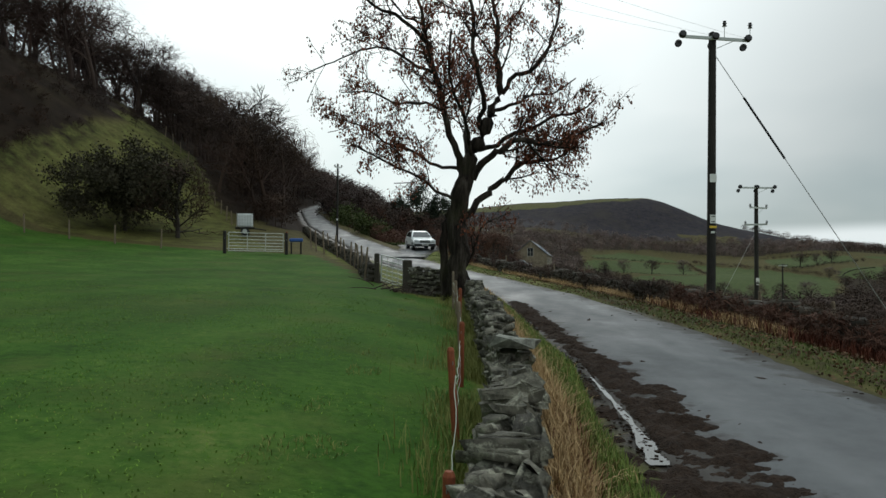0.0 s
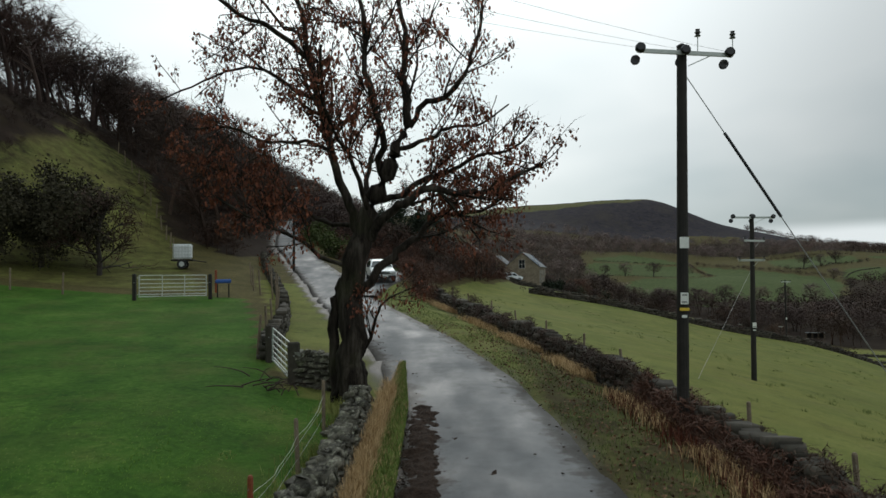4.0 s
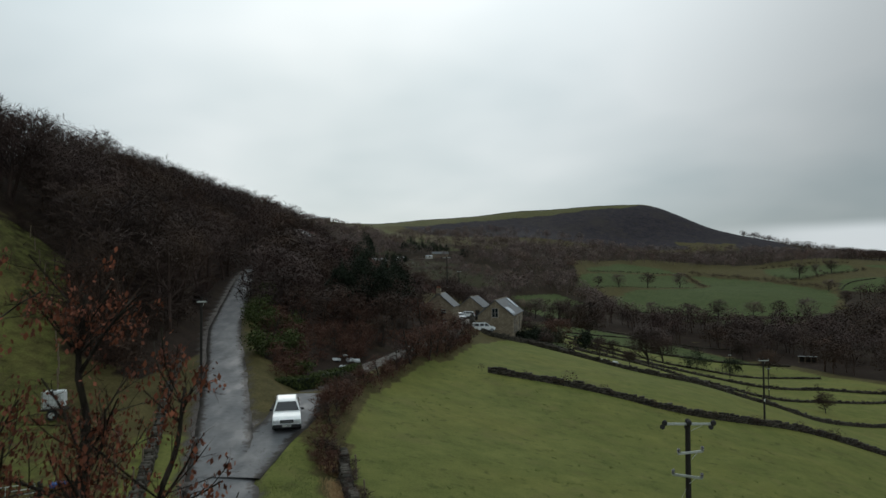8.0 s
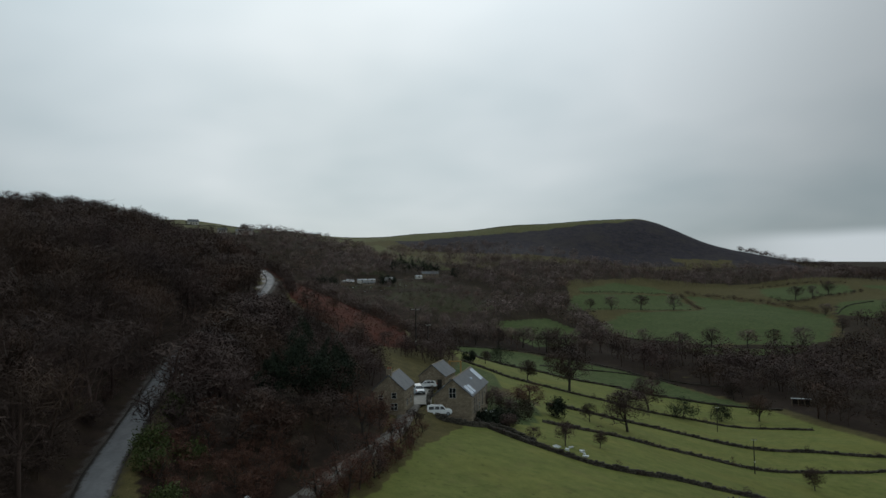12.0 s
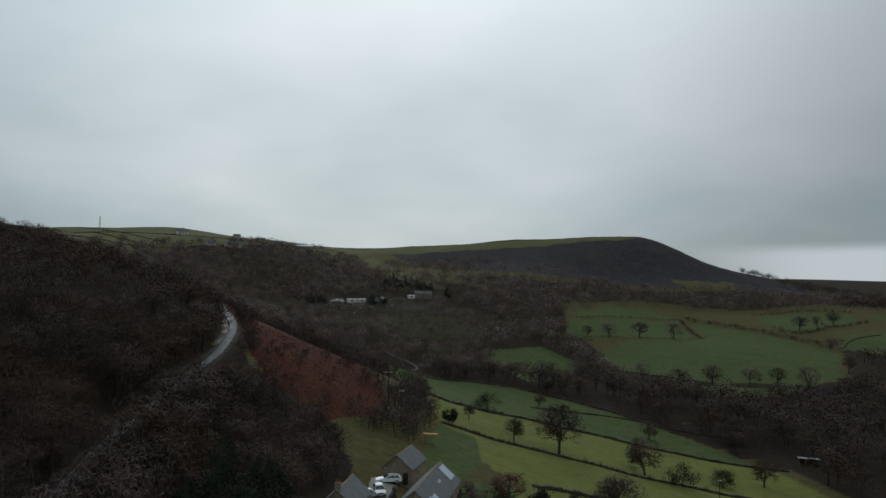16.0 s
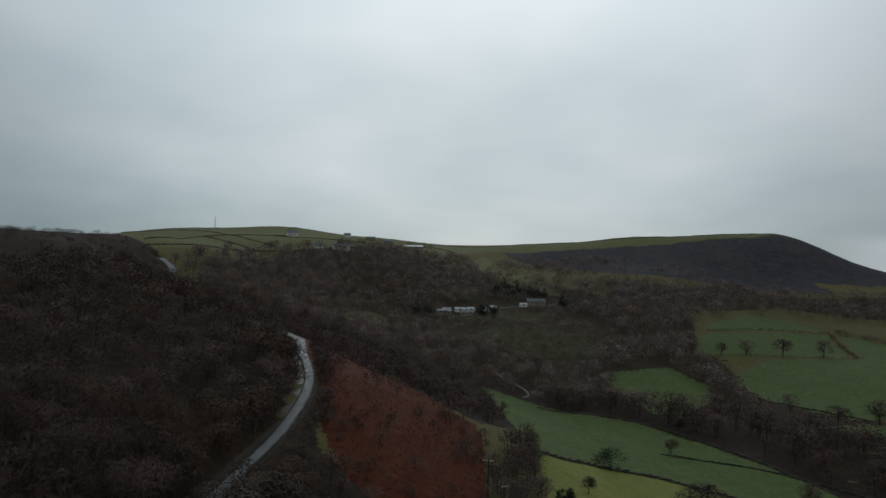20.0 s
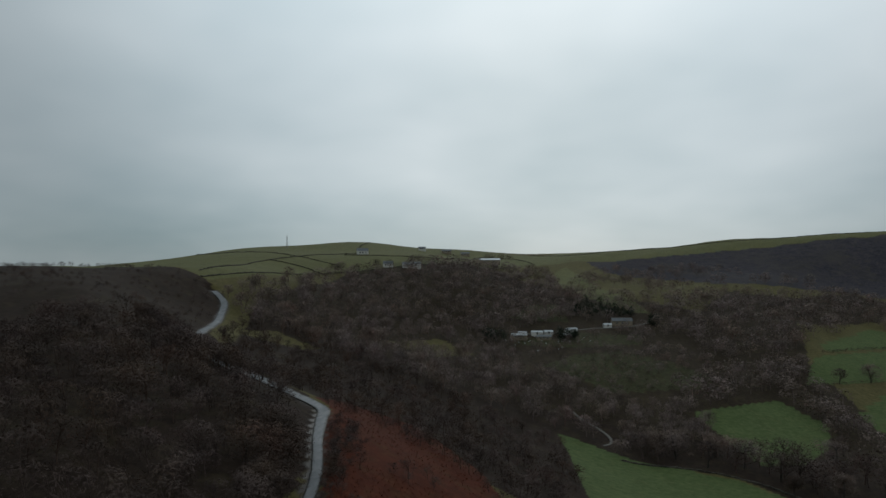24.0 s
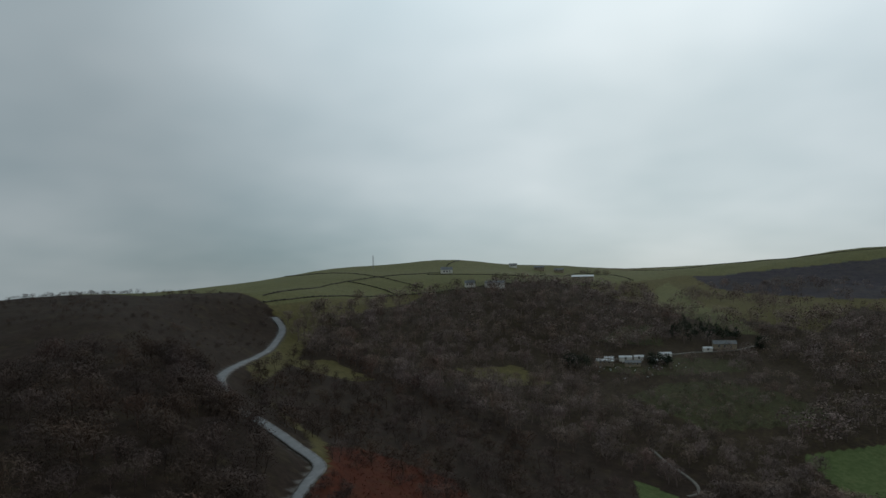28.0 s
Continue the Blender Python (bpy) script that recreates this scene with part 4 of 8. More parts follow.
def drystone(name, label, points, height, width, ln, course, seed, near=0, focus=None, step=0.5, material=MAT_STONE_DARK, kind="structure", gaps=0.0, tilt=0.12):
    """A drystone wall along a line. Its first stones (near) are parts of their own; the rest is joined."""
    rng = np.random.RandomState(seed + 1)
    line = spline(points, step)
    rows = stone_places(line, height, width, ln, course, seed, gaps)
    o = np.array(focus or points[0])
    rows.sort(key=lambda r: (r[0] - o[0]) ** 2 + (r[1] - o[1]) ** 2)
    wall = tagged(new(name), label, "wall", kind=kind)
    for k, r in enumerate(rows[:near]):
        me = STONES[rng.randint(10)] if rng.rand() > 0.06 or not r[7] else STONES_PALE[rng.randint(3)]
        ob = new("stone", me)
        ob.parent = wall
        ob.matrix_basis = Matrix.LocRotScale(Vector(r[:3]), Euler((rng.uniform(-tilt, tilt), rng.uniform(-tilt, tilt), r[3])), Vector((r[4], r[5], r[6])))
    s = Soup()
    for r in rows[near:]:
        V, F = ROUND[rng.randint(6)] if focus else BLOCKS[rng.randint(8)]
        V = V * (r[4] * 1.05, r[5] * 1.1, r[6] * 1.08)
        c, q = math.cos(r[3]), math.sin(r[3])
        s.add(np.stack([V[:, 0] * c - V[:, 1] * q + r[0], V[:, 0] * q + V[:, 1] * c + r[1], V[:, 2] + r[2] + V[:, 0] * rng.uniform(-tilt, tilt)], 1), F)
    if s.n:
        st = new("stones", s.mesh("stones", material))
        st.parent = wall
        st["kind"] = "stuff"
    # rubble heart, so that no light shines through the joints
    t = np.gradient(line, axis=0)
    t /= np.linalg.norm(t, axis=1)[:, None]
    nx, ny = -t[:, 1], t[:, 0]
    z = ground(line[:, 0], line[:, 1])
    W = width * 0.28
    V = np.concatenate([np.stack([line[:, 0] + nx * a, line[:, 1] + ny * a, z + b], 1) for a, b in ((-W, -0.2), (-W * 0.7, height * 0.80), (W * 0.7, height * 0.80), (W, -0.2))])
    m = len(line)
    F = []
    for i in range(m - 1):
        for k in range(3):
            p, q = k * m + i, (k + 1) * m + i
            F += [(p, p + 1, q + 1), (p, q + 1, q)]
    core = new("rubble_core", tri_mesh("rubble_core", V, np.array(F), material))
    core.parent = wall
    return wall


WALL_NEAR = [(0.0, -1.5), (0.2, 2.9), (0.45, 5.1), (0.65, 6.8), (0.85, 9.1), (0.9, 12.2), (1.0, 17), (0.95, 22.6)]
drystone("wall_lane_side", "tumbled grey gritstone drystone wall with mossy cope stones", WALL_NEAR, 0.80, 0.46, 0.24, 0.11, 3, near=300, tilt=0.3, focus=(0.7, 8.0), material=MAT_STONE)
pale = tagged(new("loose_cope_stone", STONES_PALE[1]), "large pale lichened stone lying loose on the wall top", "stone")
pale.matrix_basis = Matrix.LocRotScale(Vector((0.86, 9.0, gz(0.86, 9.0) + 0.86)), Euler((0.1, 0.12, 0.2)), Vector((0.62, 0.42, 0.18)))
drystone("wall_field_side", "dark drystone wall overgrown with brambles beside the lane", [(9.7, -12), (9.5, 4), (9.2, 14), (8.8, 24), (7.6, 33), (5.7, 41.5), (3.4, 50), (2.4, 55)], 0.95, 0.6, 0.32, 0.13, 5, near=0, tilt=0.3)
drystone("wall_gate", "short dark drystone wall between the ash tree and a small gate", [(0.1, 25.9), (-0.5, 26.1), (-1.15, 26.2)], 0.95, 0.5, 0.30, 0.13, 7, near=70, focus=(-0.6, 26.0))
drystone("wall_upper_lane", "low tumbled drystone wall along the lane's upper side", [(-2.75, 28.9), (-3.3, 31.5), (-4.3, 38), (-6.1, 46), (-8.7, 55), (-11.2, 63), (-14.0, 73)], 0.7, 0.5, 0.42, 0.17, 9, near=0, gaps=0.2)
for k, (pts, hh) in enumerate((
        ([(13.5, 98), (20, 97), (27, 96), (35, 94.5), (49, 97.5), (64, 104), (98, 116), (125, 122)], 1.2),
        ([(21.5, 149), (30.4, 139), (44, 134.5), (64, 143), (101, 162), (140, 178)], 1.2),
        ([(36, 168), (70, 180), (120, 192)], 1.0),
        ([(41.8, 201), (69.5, 213), (91, 211), (136, 206)], 1.2),
        ([(21.6, 234), (40, 246), (73, 255), (101, 258), (132, 252)], 1.1),
        ([(15.9, 284), (35.6, 305), (66, 320), (108, 312), (141, 296)], 1.3),
        ([(12.9, 408), (55, 413), (94, 381), (120, 348)], 1.2),
        ([(61, 362), (100, 364), (142, 345)], 0.9),
        ([(131, 491), (149, 478), (172, 458)], 1.6),
        ([(309, 560), (330, 585), (362, 604)], 1.6),
        ([(-217, 462), (-240, 540), (-254, 601), (-252, 690), (-235, 740), (-262, 800), (-275, 860)], 1.5),
        ([(-209, 451), (-212, 540), (-207, 606), (-188, 650), (-150, 720), (-123, 776), (-108, 830)], 1.5),
        ([(-254, 604), (-230, 606), (-209, 600)], 1.5),
        ([(-235, 700), (-190, 730), (-165, 760), (-158, 850), (-155, 910), (-118, 910), (-95, 881)], 1.5),
        ([(-209, 640), (-280, 660), (-340, 690), (-400, 720)], 1.5),
        ([(-120, 1008), (-20, 1030), (100, 1046), (275, 1066)], 1.5))):
    drystone("field_wall", "dark drystone field wall crossing the sloping pasture", pts, hh * (0.45 if pts[0][1] > 400 else 0.68), 0.5 if pts[0][1] > 400 else 0.42, 0.55 if pts[0][1] < 150 else 1.0 if pts[0][1] < 260 else 2.6, hh * 0.68 / (5 if pts[0][1] < 150 else 3), 20 + k, step=2.0 if pts[0][1] < 260 else 5.0, gaps=0.45)

# ================= posts, wire and gates =================
MAT_POST = simple("weathered_post", (0.10, 0.075, 0.05), (0.26, 0.20, 0.14), 5, 0.9, fine=40)
MAT_POST_RED = simple("red_brown_post", (0.13, 0.032, 0.014), (0.30, 0.085, 0.035), 6, 0.75, fine=40)
MAT_WIRE = simple("galvanised_wire", (0.20, 0.20, 0.19), (0.34, 0.34, 0.33), 20, 0.4, 0.7, bump=0)
MAT_CORD = simple("pale_fence_cord", (0.30, 0.32, 0.24), (0.55, 0.56, 0.46), 20, 0.7, bump=0)
MAT_GALV = simple("galvanised_steel", (0.34, 0.36, 0.34), (0.58, 0.60, 0.57), 8, 0.45, 0.35, bump=0.1)
MAT_CREOSOTE = simple("creosoted_pole", (0.010, 0.009, 0.008), (0.034, 0.029, 0.024), 3, 0.75, fine=30, bump=0.5, dist=0.02)
MAT_PORCELAIN = simple("brown_insulator", (0.010, 0.009, 0.010), (0.03, 0.025, 0.025), 20, 0.25, spec=0.5, bump=0)
MAT_SIGN = simple("white_plate", (0.62, 0.62, 0.58), (0.78, 0.78, 0.74), 12, 0.5, bump=0)
MAT_YELLOW = simple("yellow_plate", (0.55, 0.36, 0.03), (0.70, 0.48, 0.06), 12, 0.5, bump=0)
MAT_BLACK = simple("black_print", (0.012, 0.012, 0.012), (0.02, 0.02, 0.02), 10, 0.6, bump=0)
MAT_BLUE = simple("blue_plastic", (0.02, 0.06, 0.22), (0.04, 0.11, 0.34), 5, 0.45, bump=0.05)


def fence_post(x, y, h, r, material, label, lean=(0.0, 0.0), square=False):
    z = gz(x, y)
    ob = empty("fence_post", label, "fence post", pose(x, y, z, lean[0], lean[1], 20 * math.sin(x * 7 + y)), "fence posts")
    bm = bmesh.new()
    if square:
        box(bm, -r, r, -r, r, -0.3, h, r * 0.25)
    else:
        rod(bm, (0, 0, -0.3), (0, 0, h - 0.03), r, r * 0.93, 8)
        rod(bm, (0, 0, h - 0.03), (0, 0, h), r * 0.93, r * 0.6, 8)
    part("stake", bm, material, ob)
    part("staple", rodm((0, -r * 1.05, h * 0.82), (0, -r * 1.05, h * 0.86), 0.004, n=4), MAT_WIRE, ob)
    return ob


cords = [(0.02, 4.25, 0.66, 2), (0.12, 7.2, 0.98, -3), (0.24, 10.2, 0.92, 3), (0.30, 12.6, 1.0, -2), (0.34, 15.6, 1.05, 4), (0.36, 18.6, 1.05, -2), (0.30, 21.6, 1.15, 1)]
tops = []
for i, (x, y, h, l) in enumerate(cords):
    fence_post(x, y, h, 0.042, MAT_POST_RED if i in (0, 1, 2, 4) else MAT_POST, "slim red-brown fence stake beside the drystone wall" if i in (0, 1, 2, 4) else "slim pale fence stake beside the drystone wall", (l, l * 0.7))
    tops.append(Vector((x, y, gz(x, y) + h * 0.72)))


def hung_line(a, b, sag, n=10, wob=0.0, seed=0):
    rng = np.random.RandomState(seed)
    t = np.linspace(0, 1, n)
    P = np.outer(1 - t, a) + np.outer(t, b)
    P[:, 2] -= sag * 4 * t * (1 - t)
    P[1:-1] += rng.normal(size=(n - 2, 3)) * wob
    return P


s = Soup()
pts = [Vector((0.10, 1.2, gz(0.1, 1.2) + 0.2))] + tops
cord = [hung_line(pts[i], pts[i + 1], 0.30 if i < 2 else 0.14, 12, 0.012, i)[int(i > 0):] for i in range(len(pts) - 1)]
s.add(*tube(np.concatenate(cord), 0.005, 4))
tagged(new("electric_fence_line", s.mesh("electric_fence_line", MAT_CORD)), "slack pale electric-fence line tied from stake to stake", "fence line")
s = Soup()
for hh in (0.35, 0.6):
    for i in range(1, len(cords) - 1):
        a, b = cords[i], cords[i + 1]
        s.add(*tube(hung_line((a[0], a[1], gz(a[0], a[1]) + hh), (b[0], b[1], gz(b[0], b[1]) + hh), 0.04, 6, 0.01, i), 0.004, 4))
tagged(new("fence_wire", s.mesh("fence_wire", MAT_WIRE)), "rusty strands of old fence wire along the wall", "fence wire")

for i in range(9):  # stakes along the top of the field and up the hillside
    fence_post(-17.0 - i * 2.9, 43.4 + 0.25 * i, 1.15, 0.05, MAT_POST, "pale round fence post along the field's top edge", (2 * math.sin(i * 3), 2 * math.cos(i * 5)))
for i in range(12):
    f = i / 11
    fence_post(-17.2 - 10.5 * f - 4 * f * f, 60 + 22 * f, 1.25, 0.05, MAT_POST, "pale fence post climbing the grassy bank beside the wood", (3 * math.sin(i * 2.2), 3 * math.cos(i * 4)))
for i in range(10):
    f = i / 9
    fence_post(-3.2 - 6.2 * f * (0.6 + 0.4 * f), 29.5 + 27 * f, 1.35, 0.045, MAT_POST, "leaning pale fence stake behind the lane wall", (5 * math.sin(i * 2.7), 5 * math.cos(i * 1.9)))
for i in range(11):
    f = i / 10
    x, y = 10.1 - 0.2 * i, 14 + 3.9 * i
    x = np.interp(y, [14, 24, 33, 41.5, 50, 55], [9.9, 9.5, 8.3, 6.4, 4.1, 3.0])
    fence_post(float(x), y, 1.35, 0.05, MAT_POST, "dark fence post standing behind the lane wall", (4 * math.sin(i * 3.1), 4 * math.cos(i * 2.3)))
fence_post(-10.3, 47.5, 1.3, 0.07, MAT_POST_RED, "stout orange-brown gate post at the paddock", (0, 0))
for x, y in ((-8.0, 48.5), (-8.8, 50), (-9.6, 52.5), (-6.9, 47.0)):
    fence_post(x, y, 1.5, 0.05, MAT_POST, "tall pale stake at the paddock corner", (3, -2))


def bar_gate(name, label, width, height, bars, uprights, m, brace=True, r=0.020):
    g = empty(name, label, "gate", m)
    for x in (0.0, width):
        part("stile", rodm((x, 0, 0), (x, 0, height), r * 1.2, n=8), MAT_GALV, g)
    for i in range(bars):
        f = i / (bars - 1)
        z = height * (f ** 1.15)
        part("bar", rodm((0, 0, max(z, 0.03)), (width, 0, max(z, 0.03)), r, n=8), MAT_GALV, g)
    for i in range(uprights):
        x = width * (i + 1) / (uprights + 1)
        part("upright", boxm(x - 0.02, x + 0.02, -0.03, -0.022, 0.02, height), MAT_GALV, g)
    if brace:
        part("latch", boxm(width - 0.05, width + 0.12, -0.02, 0.02, height * 0.6, height * 0.6 + 0.04, 0.006), MAT_GALV, g)
        for z in (0.15, height - 0.12):
            part("hinge", boxm(-0.10, 0.04, -0.02, 0.02, z - 0.02, z + 0.02, 0.005), MAT_GALV, g)
    return g


ga, gb = Vector((-12.75, 42.8, 0)), Vector((-9.9, 44.6, 0))
bar_gate("field_gate", "galvanised seven-bar field gate at the top of the field", (gb - ga).length, 1.12, 7, 2,
         Matrix.Translation((ga.x, ga.y, gz(ga.x, ga.y) + 0.15)) @ pose(0, 0, 0, 0, math.degrees(-math.atan2(gz(gb.x, gb.y) - gz(ga.x, ga.y), 3.4)) * 0.6, math.degrees(math.atan2(gb.y - ga.y, gb.x - ga.x))))
for x, y in ((-12.95, 42.7), (-9.72, 44.7)):
    gp = empty("gate_post", "dark square wooden gate post with a pointed top", "gate post", pose(x, y, gz(x, y)), "gate posts")
    part("post", boxm(-0.09, 0.09, -0.09, 0.09, -0.3, 1.35, 0.03), MAT_CREOSOTE, gp)
    part("hook", rodm((0.0, -0.09, 0.9), (0.06, -0.16, 0.9), 0.012), MAT_GALV, gp)
gn, gf = Vector((-1.47, 26.25, gz(-1.47, 26.25) + 0.12)), Vector((-2.45, 28.45, gz(-2.45, 28.45) + 0.12))
bar_gate("lane_gate", "pale galvanised seven-bar gate standing open by the wall", (gf - gn).length, 1.02, 7, 3,
         Matrix.Translation(gn) @ pose(0, 0, 0, 0, math.degrees(-math.atan2(gf.z - gn.z, (gf - gn).length)), math.degrees(math.atan2(gf.y - gn.y, gf.x - gn.x))), r=0.022)
for x, y, w in ((-2.62, 28.7, 0.10), (-1.28, 26.1, 0.17)):
    gp = empty("gate_post", "dark upright stone gatepost at the hand gate", "gate post", pose(x, y, gz(x, y), 0, 0, 8), "gate posts")
    bm = boxm(-w, w, -0.10, 0.10, -0.3, 1.18, 0.04)
    for v in bm.verts:
        v.co += Vector((math.sin(v.co.z * 9), math.cos(v.co.z * 7), 0)) * 0.015
    part("post", bm, MAT_STONE_DARK, gp)
    part("pin", rodm((0, -0.1, 0.8), (0.02, -0.17, 0.8), 0.012), MAT_GALV, gp)

# water tank on its trailer, with a blue barrow beside the gate
tk = empty("water_tank", "white caged plastic water tank on a small trailer", "water tank", pose(-15.6, 56.8, gz(-15.6, 56.8), 0, 0, 12))
MAT_TANK = simple("white_plastic_tank", (0.60, 0.62, 0.62), (0.80, 0.82, 0.82), 2, 0.4, bump=0.05)
part("tank_body", boxm(-0.58, 0.58, -0.48, 0.48, 0.72, 1.72, 0.07), MAT_TANK, tk)
part("cap", rodm((0, 0, 1.72), (0, 0, 1.78), 0.12, n=12), MAT_BLACK, tk)
for i in range(7):
    x = -0.61 + i * 1.22 / 6
    part("cage_bar", boxm(x - 0.012, x + 0.012, -0.525, -0.505, 0.66, 1.75), MAT_GALV, tk)
for i in range(5):
    z = 0.72 + i * 0.25
    part("cage_bar", boxm(-0.62, 0.62, -0.535, -0.515, z - 0.012, z + 0.012), MAT_GALV, tk)
part("trailer_bed", boxm(-0.75, 0.75, -0.55, 0.55, 0.55, 0.66, 0.02), MAT_CREOSOTE, tk)
part("drawbar", rodm((0.7, 0, 0.58), (1.6, 0, 0.45), 0.04), MAT_CREOSOTE, tk)
for y in (-0.62, 0.62):
    w = part("wheel", rodm((0, y - 0.08, 0.32), (0, y + 0.08, 0.32), 0.32, n=18), MAT_BLACK, tk)
    part("rim", rodm((0, y - 0.09, 0.32), (0, y + 0.09, 0.32), 0.18, n=14), MAT_GALV, w)
bw = empty("feed_trough", "blue plastic feed trough tipped on the paddock gate", "trough", pose(-9.3, 45.6, gz(-9.3, 45.6) + 0.02, 0, 0, 20))
bm = boxm(-0.42, 0.42, -0.2, 0.2, 0.76, 0.98, 0.05)
part("trough_bowl", bm, MAT_BLUE, bw)
for x in (-0.3, 0.3):
    part("leg", boxm(x - 0.03, x + 0.03, -0.15, 0.15, 0, 0.74, 0.01), MAT_CREOSOTE, bw)


# ================= power line =================
def insulator(parent, p, up=True, r=0.085):
    """A ribbed pin or strain insulator: a pile of sheds."""
    bm = bmesh.new()
    d = Vector((0, 0, 1)) if up is True else Vector(up).normalized()
    p = Vector(p)
    for k in range(4):
        rod(bm, p + d * (0.045 * k), p + d * (0.045 * k + 0.028), r * (1.0 if k % 2 == 0 else 0.6), r * 0.75, 10)
    return part("insulator", bm, MAT_PORCELAIN, parent)


def power_pole(label, x, y, h, r=0.14, arms=((0.25, 2.0, 15),), lean=(0, 0), plates=(), turn=0.0, posts=False, z=None, drums=True):
    zz = gz(x, y) if z is None else z
    p = empty("utility_pole", label, "utility pole", pose(x, y, zz, lean[0], lean[1], turn), "power line poles")
    part("pole", rodm((0, 0, -0.5), (0, 0, h), r, r * 0.78, 12), MAT_CREOSOTE, p)
    part("pole_cap", rodm((0, 0, h), (0, 0, h + 0.05), r * 0.82, r * 0.3, 12), MAT_CREOSOTE, p)
    for drop, length, ang in arms:
        a = Matrix.Rotation(radians(ang), 4, "Z")
        bm = boxm(-length / 2, length / 2, -0.05 - r, 0.0 - r, h - drop - 0.05, h - drop + 0.05, 0.006, m=a)
        part("crossarm", bm, MAT_GALV, p)
        part("brace", rodm(a @ Vector((0.08, -r, h - drop - 0.3)), a @ Vector((length * 0.26, -r - 0.02, h - drop - 0.05)), 0.012), MAT_GALV, p)
        for f in (-1, 0.0, 1) if length > 1.3 else (-1, 1):
            o = a @ Vector((f * length * 0.47, -r - 0.03, h - drop + 0.05))
            if drums and length > 1.3:
                insulator(p, o, a @ Vector((-0.3, -1, 0.05)), 0.12)
                insulator(p, a @ Vector((f * length * 0.47 - 0.05, r * 0.5 - 0.1, h - drop - 0.16)), a @ Vector((0.3, 1, -0.1)), 0.11)
            else:
                insulator(p, o)
    if posts:
        for f in (0.42, 1.55):
            o = Matrix.Rotation(radians(arms[0][2]), 4, "Z") @ Vector((f * arms[0][1] * 0.33, -r, h - arms[0][0]))
            part("pin", rodm(o, o + Vector((0, 0, 0.48)), 0.012), MAT_GALV, p)
            insulator(p, o + Vector((0, 0, 0.42)), True, 0.075)
    for zz2, w, hh, mat, bars in plates:
        pl = part("sign_plate", boxm(-w / 2, w / 2, -r - 0.022, -r - 0.012, zz2, zz2 + hh, 0.003), mat, p, "pale notice plate")
        for k in range(bars):
            zb = zz2 + hh * (0.2 + 0.6 * k / max(1, bars - 1))
            part("printed_bar", boxm(-w * 0.32, w * 0.32, -r - 0.028, -r - 0.020, zb - 0.012, zb + 0.012), MAT_BLACK, pl)
    return p


P1 = (8.45, 22.8)
P1Z, P1H = gz(*P1), 9.15
power_pole("tall black creosoted power pole with a steel crossarm and round insulators", P1[0], P1[1], P1H, 0.15, ((0.22, 2.35, 12),), (0, 1.4),
           ((4.35, 0.21, 0.26, MAT_SIGN, 0), (3.05, 0.18, 0.27, MAT_SIGN, 2), (2.90, 0.22, 0.07, MAT_YELLOW, 0), (2.74, 0.12, 0.06, MAT_SIGN, 0)), -4, True)
P2 = (18.7, 43.1)
power_pole("black power pole in the pasture with three crossarms", P2[0], P2[1], 8.5, 0.14, ((0.15, 2.2, 0), (1.35, 1.3, 20), (2.35, 1.25, -30)), (0, 1.0), ((2.7, 0.2, 0.26, MAT_SIGN, 1), (2.55, 0.16, 0.05, MAT_SIGN, 0)), 0)
power_pole("slim dark power pole beside the field wall", 46.0, 97.7, 7.6, 0.12, ((0.2, 1.2, 0),), (0, 0.5), ((2.6, 0.16, 0.3, MAT_SIGN, 1),), 0, drums=False)
power_pole("slim dark power pole in the lower pasture", 82.2, 177.7, 7.4, 0.12, ((0.2, 1.2, 10),), (0, -0.6), ((2.4, 0.15, 0.3, MAT_SIGN, 0),), 0, drums=False)
power_pole("slim dark power pole in the lower pasture", 97, 238, 7.4, 0.12, ((0.2, 1.2, 10),), (0, 0.6), (), 0, drums=False)
power_pole("slim dark pole standing at the lane's edge", -9.7, 66.0, 7.2, 0.11, ((0.3, 0.7, 30),), (0, 0.6), ((2.0, 0.12, 0.16, MAT_SIGN, 0),), 0, drums=False)
tw = power_pole("tall power pole with a wide crossarm behind the cottages", 9.3, 209.7, 11.2, 0.16, ((0.2, 2.8, -8),), (0, 0), ((2.6, 0.2, 0.3, MAT_SIGN, 0),), 0)
power_pole("shorter pole with a lamp bracket beside the tall power pole", 12.4, 207.5, 8.6, 0.14, ((0.2, 1.4, 25),), (0, 0.6), (), 0, drums=False)
# stays and wires
top1 = Vector((P1[0] + 0.2, P1[1], P1Z + P1H - 0.55))
foot1 = Vector((14.0, 20.9, gz(14.0, 20.9)))
st = empty("stay_wire", "taut pole stay with a long black guard", "wire", Matrix.Identity(4))
part("strand", rodm(top1, foot1, 0.012, n=5), MAT_WIRE, st)
part("guard", rodm(top1.lerp(foot1, 0.16), top1.lerp(foot1, 0.36), 0.034, n=7), MAT_BLACK, st)
top2 = Vector((P2[0], P2[1], gz(*P2) + 5.6))
st = empty("stay_wire", "taut pole stay running down into the pasture", "wire", Matrix.Identity(4))
part("strand", rodm(top2, (13.8, 37.2, gz(13.8, 37.2)), 0.006, n=5), MAT_WIRE, st)
arm1 = [Vector((P1[0] + 0.2 + f, P1[1] + 0.2 * f - 0.2, P1Z + P1H - 0.15)) for f in (-1.1, 0, 1.1)]
for k, a in enumerate(arm1):
    tagged(new("overhead_wire", tri_mesh("overhead_wire", *tube(hung_line(a, (-26 + 1.1 * k, -9 - 1.0 * k, 8.6), 1.1, 24), 0.0035, 4), MAT_WIRE)), "thin overhead wire crossing the lane to the black pole", "wire", "overhead wires")

